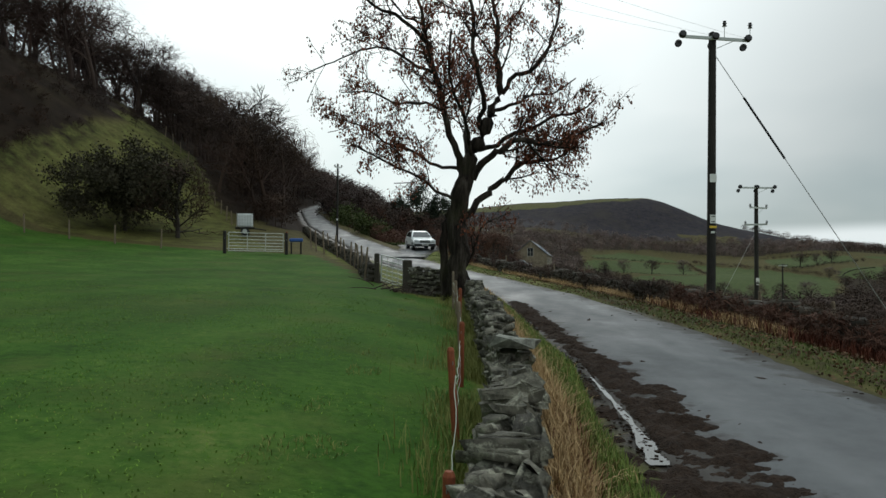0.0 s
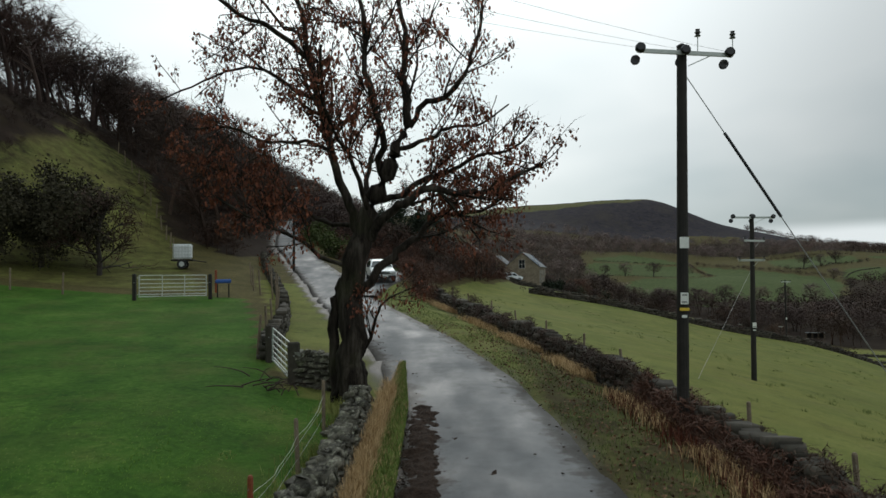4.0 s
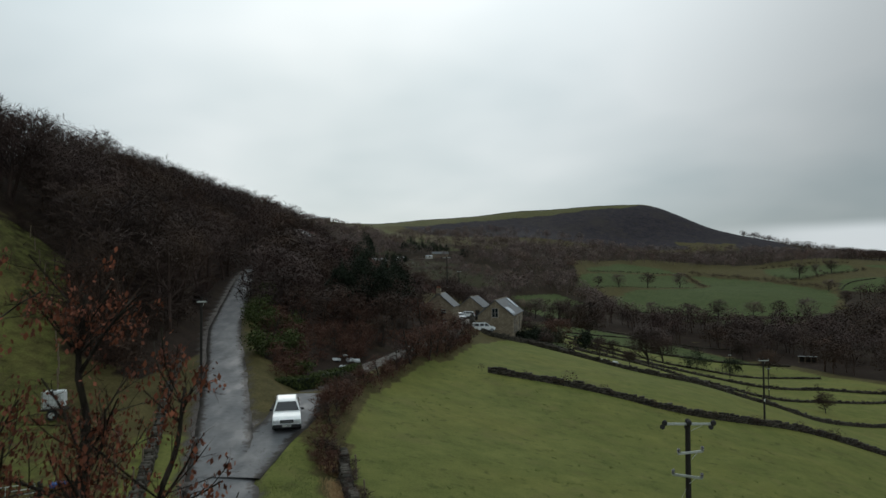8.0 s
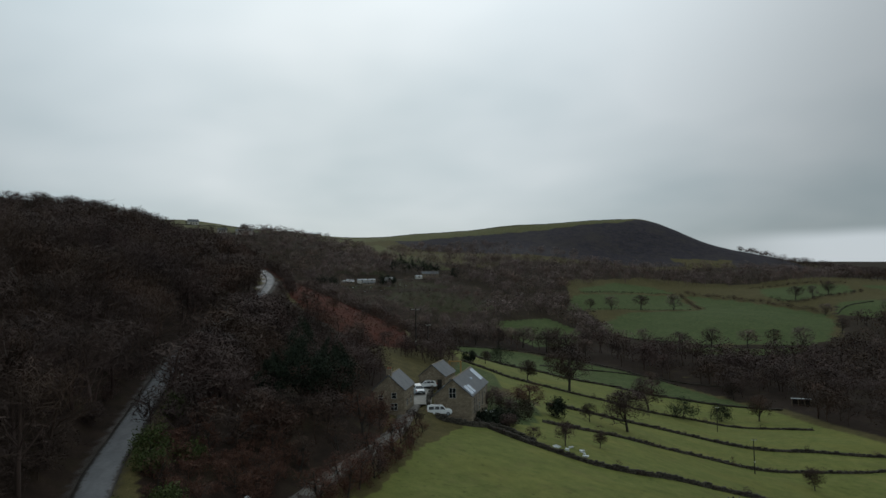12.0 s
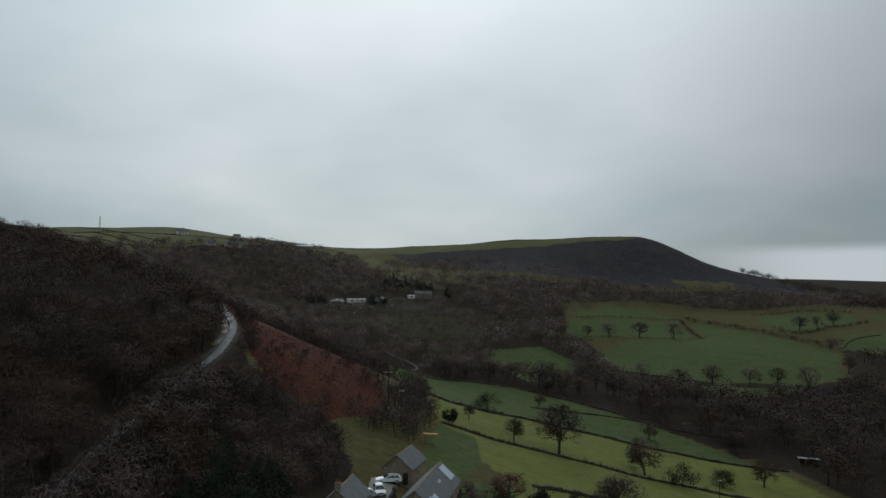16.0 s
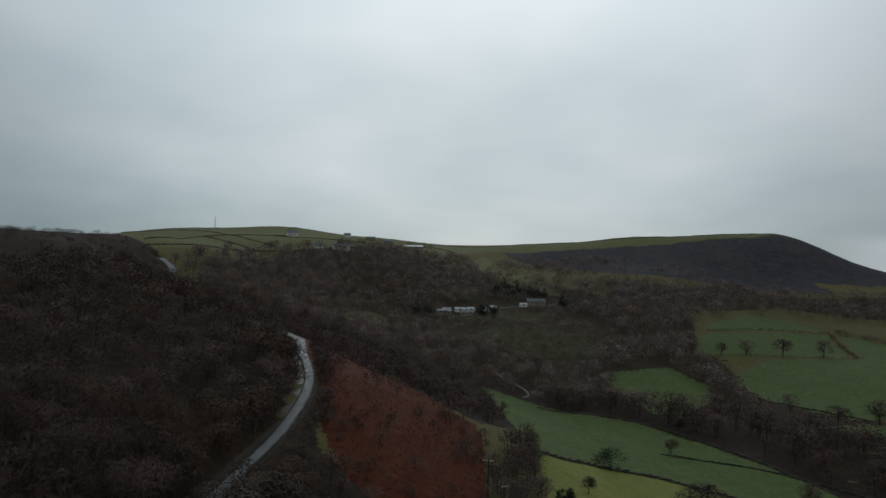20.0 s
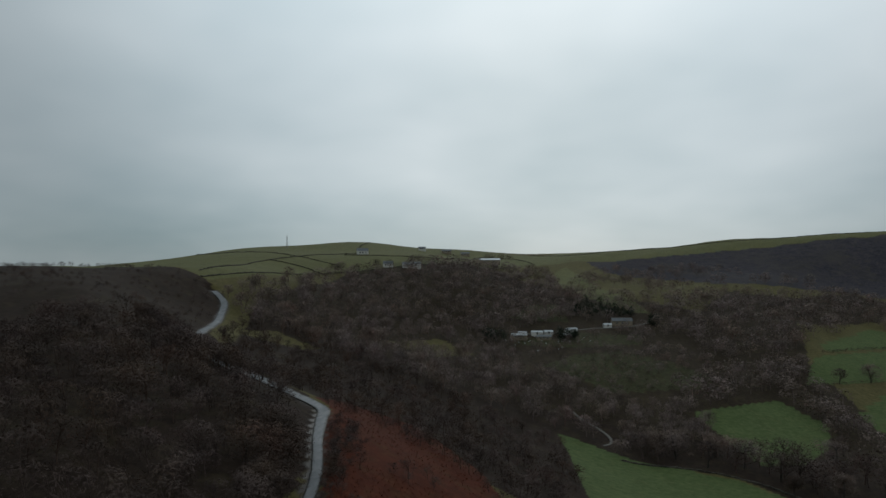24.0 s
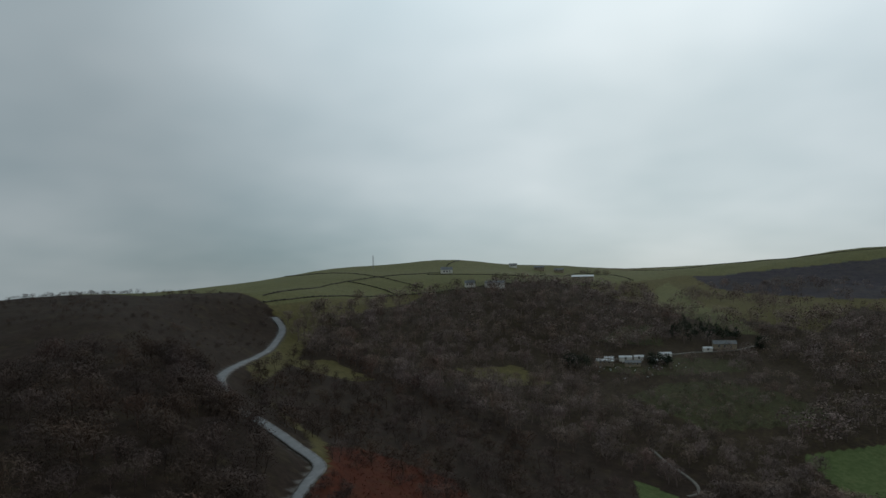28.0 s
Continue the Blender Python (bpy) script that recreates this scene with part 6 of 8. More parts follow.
# ---- single trees and bushes ----
def leafy(rng, n, rx, rz, z0, size, clumps=26, hollow=0.55):
    """A crown of many small leaves gathered in clumps, with gaps and an uneven outline."""
    V, F = [], []
    C = []
    for _ in range(clumps):
        d = rng.normal(size=3)
        d /= np.linalg.norm(d)
        k = rng.uniform(hollow, 1.0)
        C.append((d[0] * rx * k, d[1] * rx * k, z0 + rz + d[2] * rz * k * (1 if d[2] > 0 else 0.85)))
    C = np.array(C)
    own = rng.randint(0, clumps, n)
    spread = rx * 2.1 / clumps ** 0.5
    P = C[own] + rng.normal(size=(n, 3)) * spread * 0.42
    A = rng.normal(size=(n, 3))
    A /= np.linalg.norm(A, axis=1)[:, None]
    B = np.cross(A, rng.normal(size=(n, 3)))
    B /= np.linalg.norm(B, axis=1)[:, None]
    s = size * rng.uniform(0.6, 1.3, (n, 1))
    V = np.concatenate([P - A * s, P + B * s * 0.6, P + A * s, P - B * s * 0.6])
    i = np.arange(n)
    F = np.concatenate([np.stack([i, i + n, i + 2 * n], 1), np.stack([i, i + 2 * n, i + 3 * n], 1)])
    return V, F


def leafy_tree(name, label, x, y, h, r, seed, material=MAT_EVERGREEN, n=4200, low=0.06, size=0.16, clumps=30, category="tree", cone=False):
    rng = np.random.RandomState(seed)
    t = empty(name, label, category, pose(x, y, gz(x, y) - 0.05))
    W, _ = bare_tree(seed, levels=2, kids=(9, 3), spread=1.0, bole=0.15, trunk_r=0.022)
    part("trunk", tri_mesh("trunk", W[0] * (h * 0.92 * min(1.2, 2 * r / h), h * 0.92 * min(1.2, 2 * r / h), h * 0.92), W[1], MAT_BARK, True), None, t)
    z0 = h * low
    V, F = leafy(rng, n, r, (h - z0) / 2, z0, size, clumps, 0.2 if n > 20000 else 0.55)
    if cone:
        V[:, :2] *= np.clip(1.9 * (1 - V[:, 2:] / (h * 1.05)), 0.05, 1.1)
    part("crown", tri_mesh("crown", V, F, material), None, t)
    return t


def bare_thing(name, label, x, y, h, seed, wide=1.0, material=MAT_TWIG, head=0, kids=(9, 6, 6), bole=0.22, spread=1.0, twig=0.0045, levels=3, category="tree"):
    t = empty(name, label, category, pose(x, y, gz(x, y) - 0.1, 0, 0, seed * 47 % 360))
    W, T = bare_tree(seed, levels=levels, kids=kids, twig=twig, sides=4, spread=spread, bole=bole, trunk_r=0.026, fine=True, shoots=3)
    sc = np.array((h * wide, h * wide, h))
    part("trunk", tri_mesh("trunk", W[0] * sc, W[1], MAT_BARK, True), None, t)
    if head:
        T = joined(T, dome(seed, head, 0.05, 0.0045, 0.2, 0.44))
    part("crown", tri_mesh("crown", T[0] * sc, T[1], material), None, t, "leafless brown twigs")
    return t


leafy_tree("hawthorn", "big dense dark hawthorn thicket above the field fence", -23.0, 52.0, 6.8, 4.9, 5, MAT_HAWTHORN, 30000, 0.0, 0.11, 120)
bare_thing("hawthorn", "twiggy bare hawthorn at the edge of the thicket", -19.0, 51.5, 6.0, 8, 1.2, MAT_TWIG, 600, bole=0.05)
leafy_tree("pine_tree", "tall dark evergreen pine among bare scrub", -4.2, 128, 14.5, 4.8, 15, MAT_EVERGREEN, 9000, 0.08, 0.16, 46, cone=True)
leafy_tree("pine_tree", "tall dark evergreen pine among bare scrub", -0.2, 131.5, 12.0, 4.2, 16, MAT_EVERGREEN, 7000, 0.08, 0.16, 36, cone=True)
leafy_tree("pine_tree", "tall dark evergreen pine among bare scrub", -7.5, 124.5, 9.0, 2.4, 17, MAT_EVERGREEN, 3500, 0.1, 0.16, 30, cone=True)
for k, (x, y, h, r) in enumerate(((-27, 652, 11, 4.0), (-21.5, 656, 17, 4.6), (-16.5, 648, 13, 4.2), (-11.5, 660, 16, 4.8), (-5, 652, 15, 4.4), (-1, 660, 12, 4.2), (5.5, 656, 10, 3.8), (11, 664, 8, 3.4))):
    leafy_tree("conifer", "dark green conifer in the shelter belt by the farmhouse", x, y, h, r, 300 + k, MAT_EVERGREEN, 1400, 0.05, 0.30, 30, cone=True)
for x, y, h, sd, wd in ((56.4, 255, 15.0, 51, 1.35), (58.7, 191, 10.5, 52, 1.4), (36.5, 144, 4.2, 53, 1.2), (83.8, 263, 12.0, 54, 1.3), (50, 191, 4.6, 55, 1.2), (125, 274, 9.5, 56, 1.2), (30, 262, 4.6, 57, 1.2),
                        (92, 172, 5.0, 58, 1.2), (44, 152, 3.0, 59, 1.2), (134, 318, 10, 60, 1.2), (43, 254, 7.0, 61, 1.2), (28, 167, 4.0, 63, 1.5), (24, 163, 3.6, 65, 1.4), (66, 367, 6, 66, 1.2), (74, 402, 9, 67, 1.2), (104, 330, 8, 62, 1.3)):
    bare_thing("field_tree", "spreading leafless field tree standing in the pasture", x, y, h, sd, wd * 0.9, MAT_TWIG, 1500, kids=(10, 6, 6), twig=0.005, spread=1.15, bole=0.15)
for x, y, h, r, sd in ((38.4, 305, 7.0, 5.2, 71), (93, 256, 7.0, 4.4, 73), (110, 269, 5.5, 3.6, 74), (40.7, 180, 4.0, 2.2, 78), (24, 243, 3.4, 2.0, 79), (27, 152, 2.6, 2.6, 72), (24, 150, 2.2, 2.2, 75)):
    leafy_tree("holly_bush", "rounded dark evergreen bush in the pasture", x, y, h, r, sd, MAT_EVERGREEN, 2600, 0.0, 0.17, 26, "bush")
for k, (x, y, h, w) in enumerate(((34.7, 180, 6.0, 1.5), (31.6, 178, 4.5, 1.4), (29.3, 166, 3.2, 1.4), (27.5, 148.5, 3.0, 1.5), (31.0, 142.5, 2.6, 1.4), (26, 170, 4.2, 1.3))):
    bare_thing("garden_thicket", "rounded brown leafless thicket in the farmhouse garden", x, y, h, 110 + k % 4, w, MAT_TWIG_RED if k < 2 else MAT_TWIG, 900, kids=(11, 6, 5), bole=0.02, spread=1.25, twig=0.006, category="bush")
for x, y, h, r, sd in ((29, 158, 2.2, 1.7, 81), (26.5, 153, 1.6, 1.4, 82), (31.5, 164, 2.6, 1.8, 83), (34.5, 178, 2.6, 2.0, 84), (23.6, 170, 2.2, 1.6, 85), (30, 170, 1.8, 1.6, 86)):
    leafy_tree("garden_shrub", "dense olive-brown shrub in the farmhouse garden", x, y, h, r, sd, MAT_HAWTHORN, 1300, 0.0, 0.14, 16, "bush")
for x, y, h, r, sd in ((-69, 562, 8.5, 6.0, 87), (-75, 566, 6.5, 4.5, 88), (-29, 581, 8.0, 5.5, 89), (-24, 585, 6.0, 4.0, 90), (26, 646, 7.5, 4.5, 91)):
    leafy_tree("farm_bush", "large rounded dark evergreen bush beside the valley farm", x, y, h, r, sd, MAT_EVERGREEN, 1500, 0.0, 0.34, 22, "bush")
for k, (x, y, h) in enumerate(((128, 574, 9), (147, 585, 11), (174, 600, 12), (203, 609, 13), (175, 452, 12), (197, 454, 11), (213, 455, 11), (228, 449, 13), (310, 625, 12), (330, 636, 10), (352, 652, 12), (300, 560, 9), (268, 480, 10),
                              (140, 470, 9), (152, 440, 11), (96, 440, 12), (104, 462, 9), (60, 425, 12), (46, 420, 11), (34, 424, 12), (72, 416, 11), (90, 402, 10))):
    bare_thing("valley_tree", "tall rounded leafless tree in a valley hedgerow", x, y, h * 1.05, 151 + k % 6, 1.2 + 0.1 * (k % 3), MAT_TWIG_HAZE if k % 2 else MAT_TWIG, 900, kids=(8, 5, 4), twig=0.006, spread=1.15, bole=0.08)
# hedges and thickets round the junction
for k, (x, y, h, w) in enumerate(((0.9, 60.5, 2.0, 1.3), (0.5, 65, 2.2, 1.4), (0.3, 69, 2.3, 1.3), (0.2, 73, 2.0, 1.4), (1.1, 78, 2.2, 1.4), (2.0, 83, 2.5, 1.4), (3.4, 88, 3.2, 1.3), (4.6, 92.5, 4.2, 1.2), (6.6, 97, 4.6, 1.1),
                                  (8.6, 104, 3.8, 1.2), (10.6, 112, 3.4, 1.3), (12.2, 121, 2.6, 1.3), (1.6, 55, 1.6, 1.3), (7.4, 100, 4.6, 1.1), (13.2, 130, 2.2, 1.4), (3.6, 112, 4.8, 1.1), (-1.5, 97, 4.2, 1.1), (5.2, 124, 6.5, 1.0), (0.4, 104, 4.4, 1.1), (6.8, 131, 6.0, 1.0), (5.4, 100, 3.8, 1.2), (6.4, 104, 4.2, 1.2), (8.0, 108, 4.0, 1.2), (9.4, 116, 4.4, 1.2), (10.6, 120, 3.8, 1.2), (11.4, 126, 3.4, 1.2), (4.2, 95, 3.4, 1.2), (12.2, 134, 2.6, 1.3))):
    bare_thing("hedge_bush", "reddish-brown leafless hedge bush beside the track", x, y, h, 100 + k % 5, w, MAT_TWIG_RED if k % 3 else MAT_TWIG, 380, kids=(9, 5, 5), bole=0.02, spread=1.25, twig=0.006, category="bush")
for k, (x, y, h, r) in enumerate(((-7.8, 86, 2.2, 1.8), (-11.5, 92, 2.0, 1.8), (-13, 96, 2.6, 2.0), (-15.2, 108, 2.4, 1.9), (-9, 79.5, 2.0, 1.7), (-5.8, 81.5, 1.5, 1.4), (-10.0, 99, 1.8, 1.5))):
    leafy_tree("laurel_bush", "rounded olive-green laurel bush in the lane garden", x, y, h, r, 200 + k, MAT_LEAFGREEN, 1500, 0.0, 0.13, 18, "bush")
for k, (x, y, h) in enumerate(((-8.5, 100, 4.5), (-11, 106, 5.0), (-4, 94, 3.6), (-14, 116, 5), (-6, 108, 4.2), (-2.5, 103, 4.6), (-17.5, 128, 5.5), (-10, 90, 3.2))):
    bare_thing("garden_tree", "slender leafless garden tree above the lane", x, y, h, 140 + k % 4, 0.9, MAT_TWIG_RED, kids=(9, 5, 5))


def clipped_hedge(x, y, yaw, ln, w, h, seed):
    rng = np.random.RandomState(seed)
    t = empty("clipped_hedge", "low clipped green box hedge beside the track", "hedge", pose(x, y, gz(x, y), 0, 0, yaw), "garden hedges")
    n = 2200
    P = rng.uniform(-0.5, 0.5, (n, 3))
    ax = rng.randint(0, 3, n)
    P[np.arange(n), ax] = np.sign(P[np.arange(n), ax]) * 0.5
    P = P * (ln, w, h) + (0, 0, h / 2) + rng.normal(size=(n, 3)) * 0.05
    A = rng.normal(size=(n, 3)) * 0.09
    B = rng.normal(size=(n, 3)) * 0.06
    V = np.concatenate([P - A, P + B, P + A])
    i = np.arange(n)
    part("foliage", tri_mesh("foliage", V, np.stack([i, i + n, i + 2 * n], 1), MAT_LEAFGREEN), None, t)
    part("stem_core", boxm(-ln / 2 + 0.12, ln / 2 - 0.12, -w / 2 + 0.12, w / 2 - 0.12, -0.2, h - 0.12, 0.05), MAT_EVERGREEN, t)
    return t


clipped_hedge(-2.0, 77.5, 62, 4.2, 1.1, 1.1, 1)
clipped_hedge(-4.2, 73.5, 30, 3.4, 1.0, 0.9, 2)
clipped_hedge(-0.6, 82.0, 75, 3.4, 0.9, 1.0, 3)

# ================= cottages and farms =================
def masonry(name, a, b, scale):
    k = Mat(name, 0.9, 0, 0.2)
    v = k.obj()
    br = k.n.new("ShaderNodeTexBrick")
    br.inputs["Scale"].default_value = 1.0
    br.inputs["Brick Width"].default_value, br.inputs["Row Height"].default_value = 0.42, 0.17
    br.inputs["Mortar Size"].default_value = 0.012
    br.inputs["Color1"].default_value, br.inputs["Color2"].default_value = lin(a), lin(b)
    br.inputs["Mortar"].default_value = lin(tuple(x * 0.55 for x in a))
    mp = k.n.new("ShaderNodeMapping")
    mp.inputs["Rotation"].default_value = (radians(90), 0, radians(30))
    k.l.new(v, mp.inputs[0])
    k.l.new(mp.outputs[0], br.inputs["Vector"])
    n = k.noise(1.2, 5, 0.6, v)
    k.color(k.mix(k.range(n, 0.35, 0.7, 0, 0.7), br.outputs["Color"], tuple(x * 0.5 for x in a)))
    k.bump(k.noise(12, 4, 0.6, v), 0.5, 0.02)
    return k.m


def slate_material():
    k = Mat("slate_roof", 0.55, 0, 0.4)
    v = k.obj()
    a, b = k.noise(0.7, 4, 0.6, v), k.noise(9, 4, 0.7, v, (1, 1, 3))
    k.color(k.mix(0.5, k.ramp(a, (0.3, (0.035, 0.038, 0.042)), (0.7, (0.11, 0.115, 0.12))), k.ramp(b, (0.3, (0.04, 0.042, 0.045)), (0.7, (0.10, 0.105, 0.11)))))
    k.bump(b, 0.5, 0.03)
    return k.m


MAT_MASONRY = masonry("cottage_gritstone", (0.215, 0.172, 0.120), (0.34, 0.28, 0.20), 1)
MAT_SLATE = slate_material()
MAT_GLASS = Mat("dark_window_glass", 0.08, 0, 0.5).color((0.012, 0.014, 0.016)).m
MAT_FRAME = simple("weathered_painted_frame", (0.34, 0.33, 0.30), (0.50, 0.49, 0.46), 8, 0.5, bump=0)
MAT_SOLAR = simple("pale_solar_glass", (0.20, 0.25, 0.32), (0.34, 0.40, 0.48), 2, 0.12, spec=0.6, bump=0)
MAT_RENDER = simple("pale_render", (0.42, 0.40, 0.36), (0.60, 0.58, 0.53), 1.2, 0.9)
MAT_ORANGE = simple("orange_timber", (0.32, 0.17, 0.05), (0.50, 0.30, 0.10), 3, 0.7)
MAT_METAL_ROOF = simple("grey_sheet_roof", (0.26, 0.27, 0.28), (0.46, 0.47, 0.48), 1.0, 0.5, 0.2)


def window(parent, wall, pos, w, h, lights=2):
    """A sash window on a wall: side 's', 'n', 'e' or 'w'; pos = (along the wall, face offset, sill height)."""
    a, off, z = pos
    turn = {"s": 0, "e": 90, "n": 180, "w": 270}[wall]
    m = Matrix.Rotation(radians(turn), 4, "Z") @ Matrix.Translation((a, -off, z))
    win = part("window", boxm(-w / 2, w / 2, -0.012, 0.05, 0, h, m=m), MAT_GLASS, parent, "dark glazed window")
    for x in [-w / 2, w / 2] + [(-w / 2 + w * (i + 1) / lights) for i in range(lights - 1)]:
        part("frame", boxm(x - 0.03, x + 0.03, -0.03, 0.02, 0, h, m=m), MAT_FRAME, win)
    for zz in (0, h * 0.5, h):
        part("frame", boxm(-w / 2, w / 2, -0.026, 0.02, zz - 0.028, zz + 0.028, m=m), MAT_FRAME, win)
    part("sill", boxm(-w / 2 - 0.12, w / 2 + 0.12, -0.10, 0.02, -0.14, -0.04, m=m), MAT_MASONRY, win)
    part("lintel", boxm(-w / 2 - 0.15, w / 2 + 0.15, -0.05, 0.02, h + 0.04, h + 0.26, m=m), MAT_MASONRY, win)
    return win


def cottage(name, label, x, y, yaw, w, ln, eave, ridge, z=None, walls=MAT_MASONRY, roof=MAT_SLATE, chimneys=(), wins=(), doors=(), panels=(), overhang=0.18):
    """A gabled stone building: its front gable faces -y before the turn; the ridge runs along y."""
    zz = gz(x, y) if z is None else z
    hb = empty(name, label, "building", pose(x, y, zz, 0, 0, yaw))
    t = 0.45
    bm = bmesh.new()
    for s in (-1, 1):
        box(bm, s * w / 2 - (t if s > 0 else 0), s * w / 2 + (t if s < 0 else 0), t, ln - t, -2.5, eave)
    for y0 in (0, ln - t):
        vs = [bm.verts.new(c) for c in [(px, py, pz) for py in (y0, y0 + t) for px, pz in ((-w / 2, -2.5), (w / 2, -2.5), (w / 2, eave), (0, ridge - 0.06), (-w / 2, eave))]]
        bm.faces.new(vs[4::-1])
        bm.faces.new(vs[5:])
        for i in range(5):
            j = (i + 1) % 5
            bm.faces.new((vs[i], vs[j], vs[5 + j], vs[5 + i]))
    part("wall", bm, walls, hb)
    sl = math.atan2(ridge - eave, w / 2)
    for s in (-1, 1):
        bm = bmesh.new()
        e, r = Vector((s * (w / 2 + overhang), 0, eave - overhang * math.tan(sl))), Vector((0, 0, ridge))
        n = Vector((s * math.sin(sl), 0, math.cos(sl))) * 0.12
        vs = [bm.verts.new(p + Vector((0, py, 0)) + q) for py in (-overhang, ln + overhang) for p, q in ((e, Vector()), (r, Vector()), (r, n), (e, n))]
        for f in ((0, 1, 2, 3), (7, 6, 5, 4), (0, 4, 5, 1), (1, 5, 6, 2), (2, 6, 7, 3), (3, 7, 4, 0)):
            bm.faces.new([vs[i] for i in f])
        bmesh.ops.recalc_face_normals(bm, faces=bm.faces[:])
        rf = part("roof", bm, roof, hb)
        for side, f0, f1, a0, a1 in panels:
            if side == s:
                q = Vector((s * math.sin(sl), 0, math.cos(sl))) * 0.16
                bm = bmesh.new()
                c = [e.lerp(r, fa) + Vector((0, ln * aa, 0)) + q for fa, aa in ((f0, a0), (f1, a0), (f1, a1), (f0, a1))]
                vs = [bm.verts.new(p) for p in c] + [bm.verts.new(p + q * 0.3) for p in c]
                for f in ((0, 1, 2, 3), (7, 6, 5, 4), (0, 4, 5, 1), (1, 5, 6, 2), (2, 6, 7, 3), (3, 7, 4, 0)):
                    bm.faces.new([vs[i] for i in f])
                bmesh.ops.recalc_face_normals(bm, faces=bm.faces[:])
                part("solar_panel", bm, MAT_SOLAR, rf, "pale blue-grey solar panel")
    part("ridge_tile", boxm(-0.13, 0.13, -overhang, ln + overhang, ridge + 0.06, ridge + 0.17, 0.03), MAT_MASONRY, hb)
    for cy in chimneys:
        ch = part("chimney", boxm(-0.42, 0.42, cy - 0.3, cy + 0.3, ridge - 0.6, ridge + 1.0, 0.03), MAT_MASONRY, hb)
        for k in (-0.2, 0.2):
            part("pot", rodm((k, cy, ridge + 1.0), (k, cy, ridge + 1.35), 0.12, 0.10, 8), MAT_POST_RED, ch)
    for wall, a, z0, ww, hh, li in wins:
        # offsets are measured from the turn's centre line
        if wall == "s":
            window(hb, "s", (a, 0.0, z0), ww, hh, li)
        elif wall == "e":
            window(hb, "e", (a, w / 2, z0), ww, hh, li)
        elif wall == "w":
            window(hb, "w", (-a, w / 2, z0), ww, hh, li)
    for wall, a, z0 in doors:
        m = Matrix.Rotation(radians({"s": 0, "e": 90, "w": 270}[wall]), 4, "Z") @ Matrix.Translation((a if wall != "w" else -a, 0 if wall == "s" else -w / 2, z0))
        d = part("door", boxm(-0.48, 0.48, -0.04, 0.05, 0, 2.05, 0.01, m=m), MAT_CREOSOTE, hb, "dark wooden door")
        part("handle", rodm(m @ Vector((0.36, -0.09, 1.0)), m @ Vector((0.36, -0.03, 1.0)), 0.02), MAT_GALV, d)
    return hb


HZ = 2.6
cottage("cottage", "tall grey stone farmhouse with a slate roof and solar panels", 17.9, 147.2, -12.0, 6.6, 18.0, 3.9, 6.7, HZ, chimneys=(),
        wins=[("s", 0.0, 3.55, 1.15, 1.7, 2), ("e", 3.0, 0.6, 0.9, 2.6, 1), ("e", 5.2, 0.6, 0.8, 2.6, 1), ("e", 8.0, 0.4, 0.9, 1.3, 2), ("e", 8.0, 2.3, 0.9, 1.2, 2), ("e", 11.5, 0.6, 0.9, 2.6, 1), ("e", 14.5, 2.2, 0.9, 1.3, 2), ("w", 6.0, 1.0, 1.0, 1.2, 2), ("w", 12, 1.0, 1.0, 1.2, 2)],
        doors=[("e", 16.2, 0.0)], panels=[(1, 0.08, 0.52, 0.03, 0.15), (1, 0.08, 0.48, 0.165, 0.26), (1, 0.30, 0.92, 0.80, 0.97), (-1, 0.10, 0.5, 0.05, 0.14), (1, 0.55, 0.66, 0.52, 0.55), (1, 0.55, 0.66, 0.57, 0.60)])
cottage("cottage", "small grey stone cottage with a chimney above the track", 7.4, 141.2, -8, 5.2, 8.5, 3.7, 6.0, gz(7.4, 141.2) + 0.2, chimneys=(0.6,),
        wins=[("s", -1.3, 2.0, 0.7, 0.8, 1), ("s", 0.9, 0.4, 1.1, 1.1, 2), ("s", 0.9, 2.3, 0.8, 0.9, 1), ("e", 2.5, 0.8, 0.9, 1.1, 2), ("e", 5.8, 0.8, 0.9, 1.1, 2)], doors=[("s", -1.2, 0.0)])
cottage("barn", "low grey stone barn with a slate roof behind the yard", 14.0, 168.5, -14, 5.4, 9.0, 2.7, 4.9, gz(14, 168.5), wins=[("s", 0.0, 0.8, 0.9, 1.0, 2), ("e", 4, 0.8, 0.9, 1.0, 2)], doors=[("s", 1.6, 0.0)])
# yard wall and kiosk
MAT_YARD = simple("pale_gravel_yard", (0.16, 0.15, 0.13), (0.32, 0.30, 0.27), 1.2, 0.9, fine=14)
yx, yy_ = np.meshgrid(np.linspace(9.6, 14.2, 8), np.linspace(149, 168, 16))
yard = sheet("yard", yx, yy_, ground(yx.ravel(), yy_.ravel()).reshape(yx.shape) + 0.12, MAT_YARD)
tagged(yard, "pale gravel yard between the cottages", "yard", kind="structure")
drystone("yard_wall", "stone yard wall beside the farmhouse", [(13.9, 145.0), (13.6, 152), (14.2, 160)], 1.6, 0.5, 0.6, 0.25, 61, step=1)
drystone("garden_wall", "dark tumbled stone wall below the farmhouse garden", [(15.0, 142.5), (20, 143.5), (26, 147), (31, 140)], 1.0, 0.5, 0.4, 0.16, 62, step=1, gaps=0.35)
ks = empty("garden_shelter", "open garden shelter with an orange timber roof", "shelter", pose(19.2, 203, gz(19.2, 203), 0, 0, -8))
part("roof", boxm(-1.6, 1.6, -1.1, 1.1, 2.2, 2.42, 0.04, m=Matrix.Rotation(radians(-6), 4, "X")), MAT_ORANGE, ks, "orange timber roof")
for x in (-1.4, 1.4):
    for y in (-0.9, 0.9):
        part("post", boxm(x - 0.07, x + 0.07, y - 0.07, y + 0.07, -0.3, 2.3), MAT_ORANGE, ks)
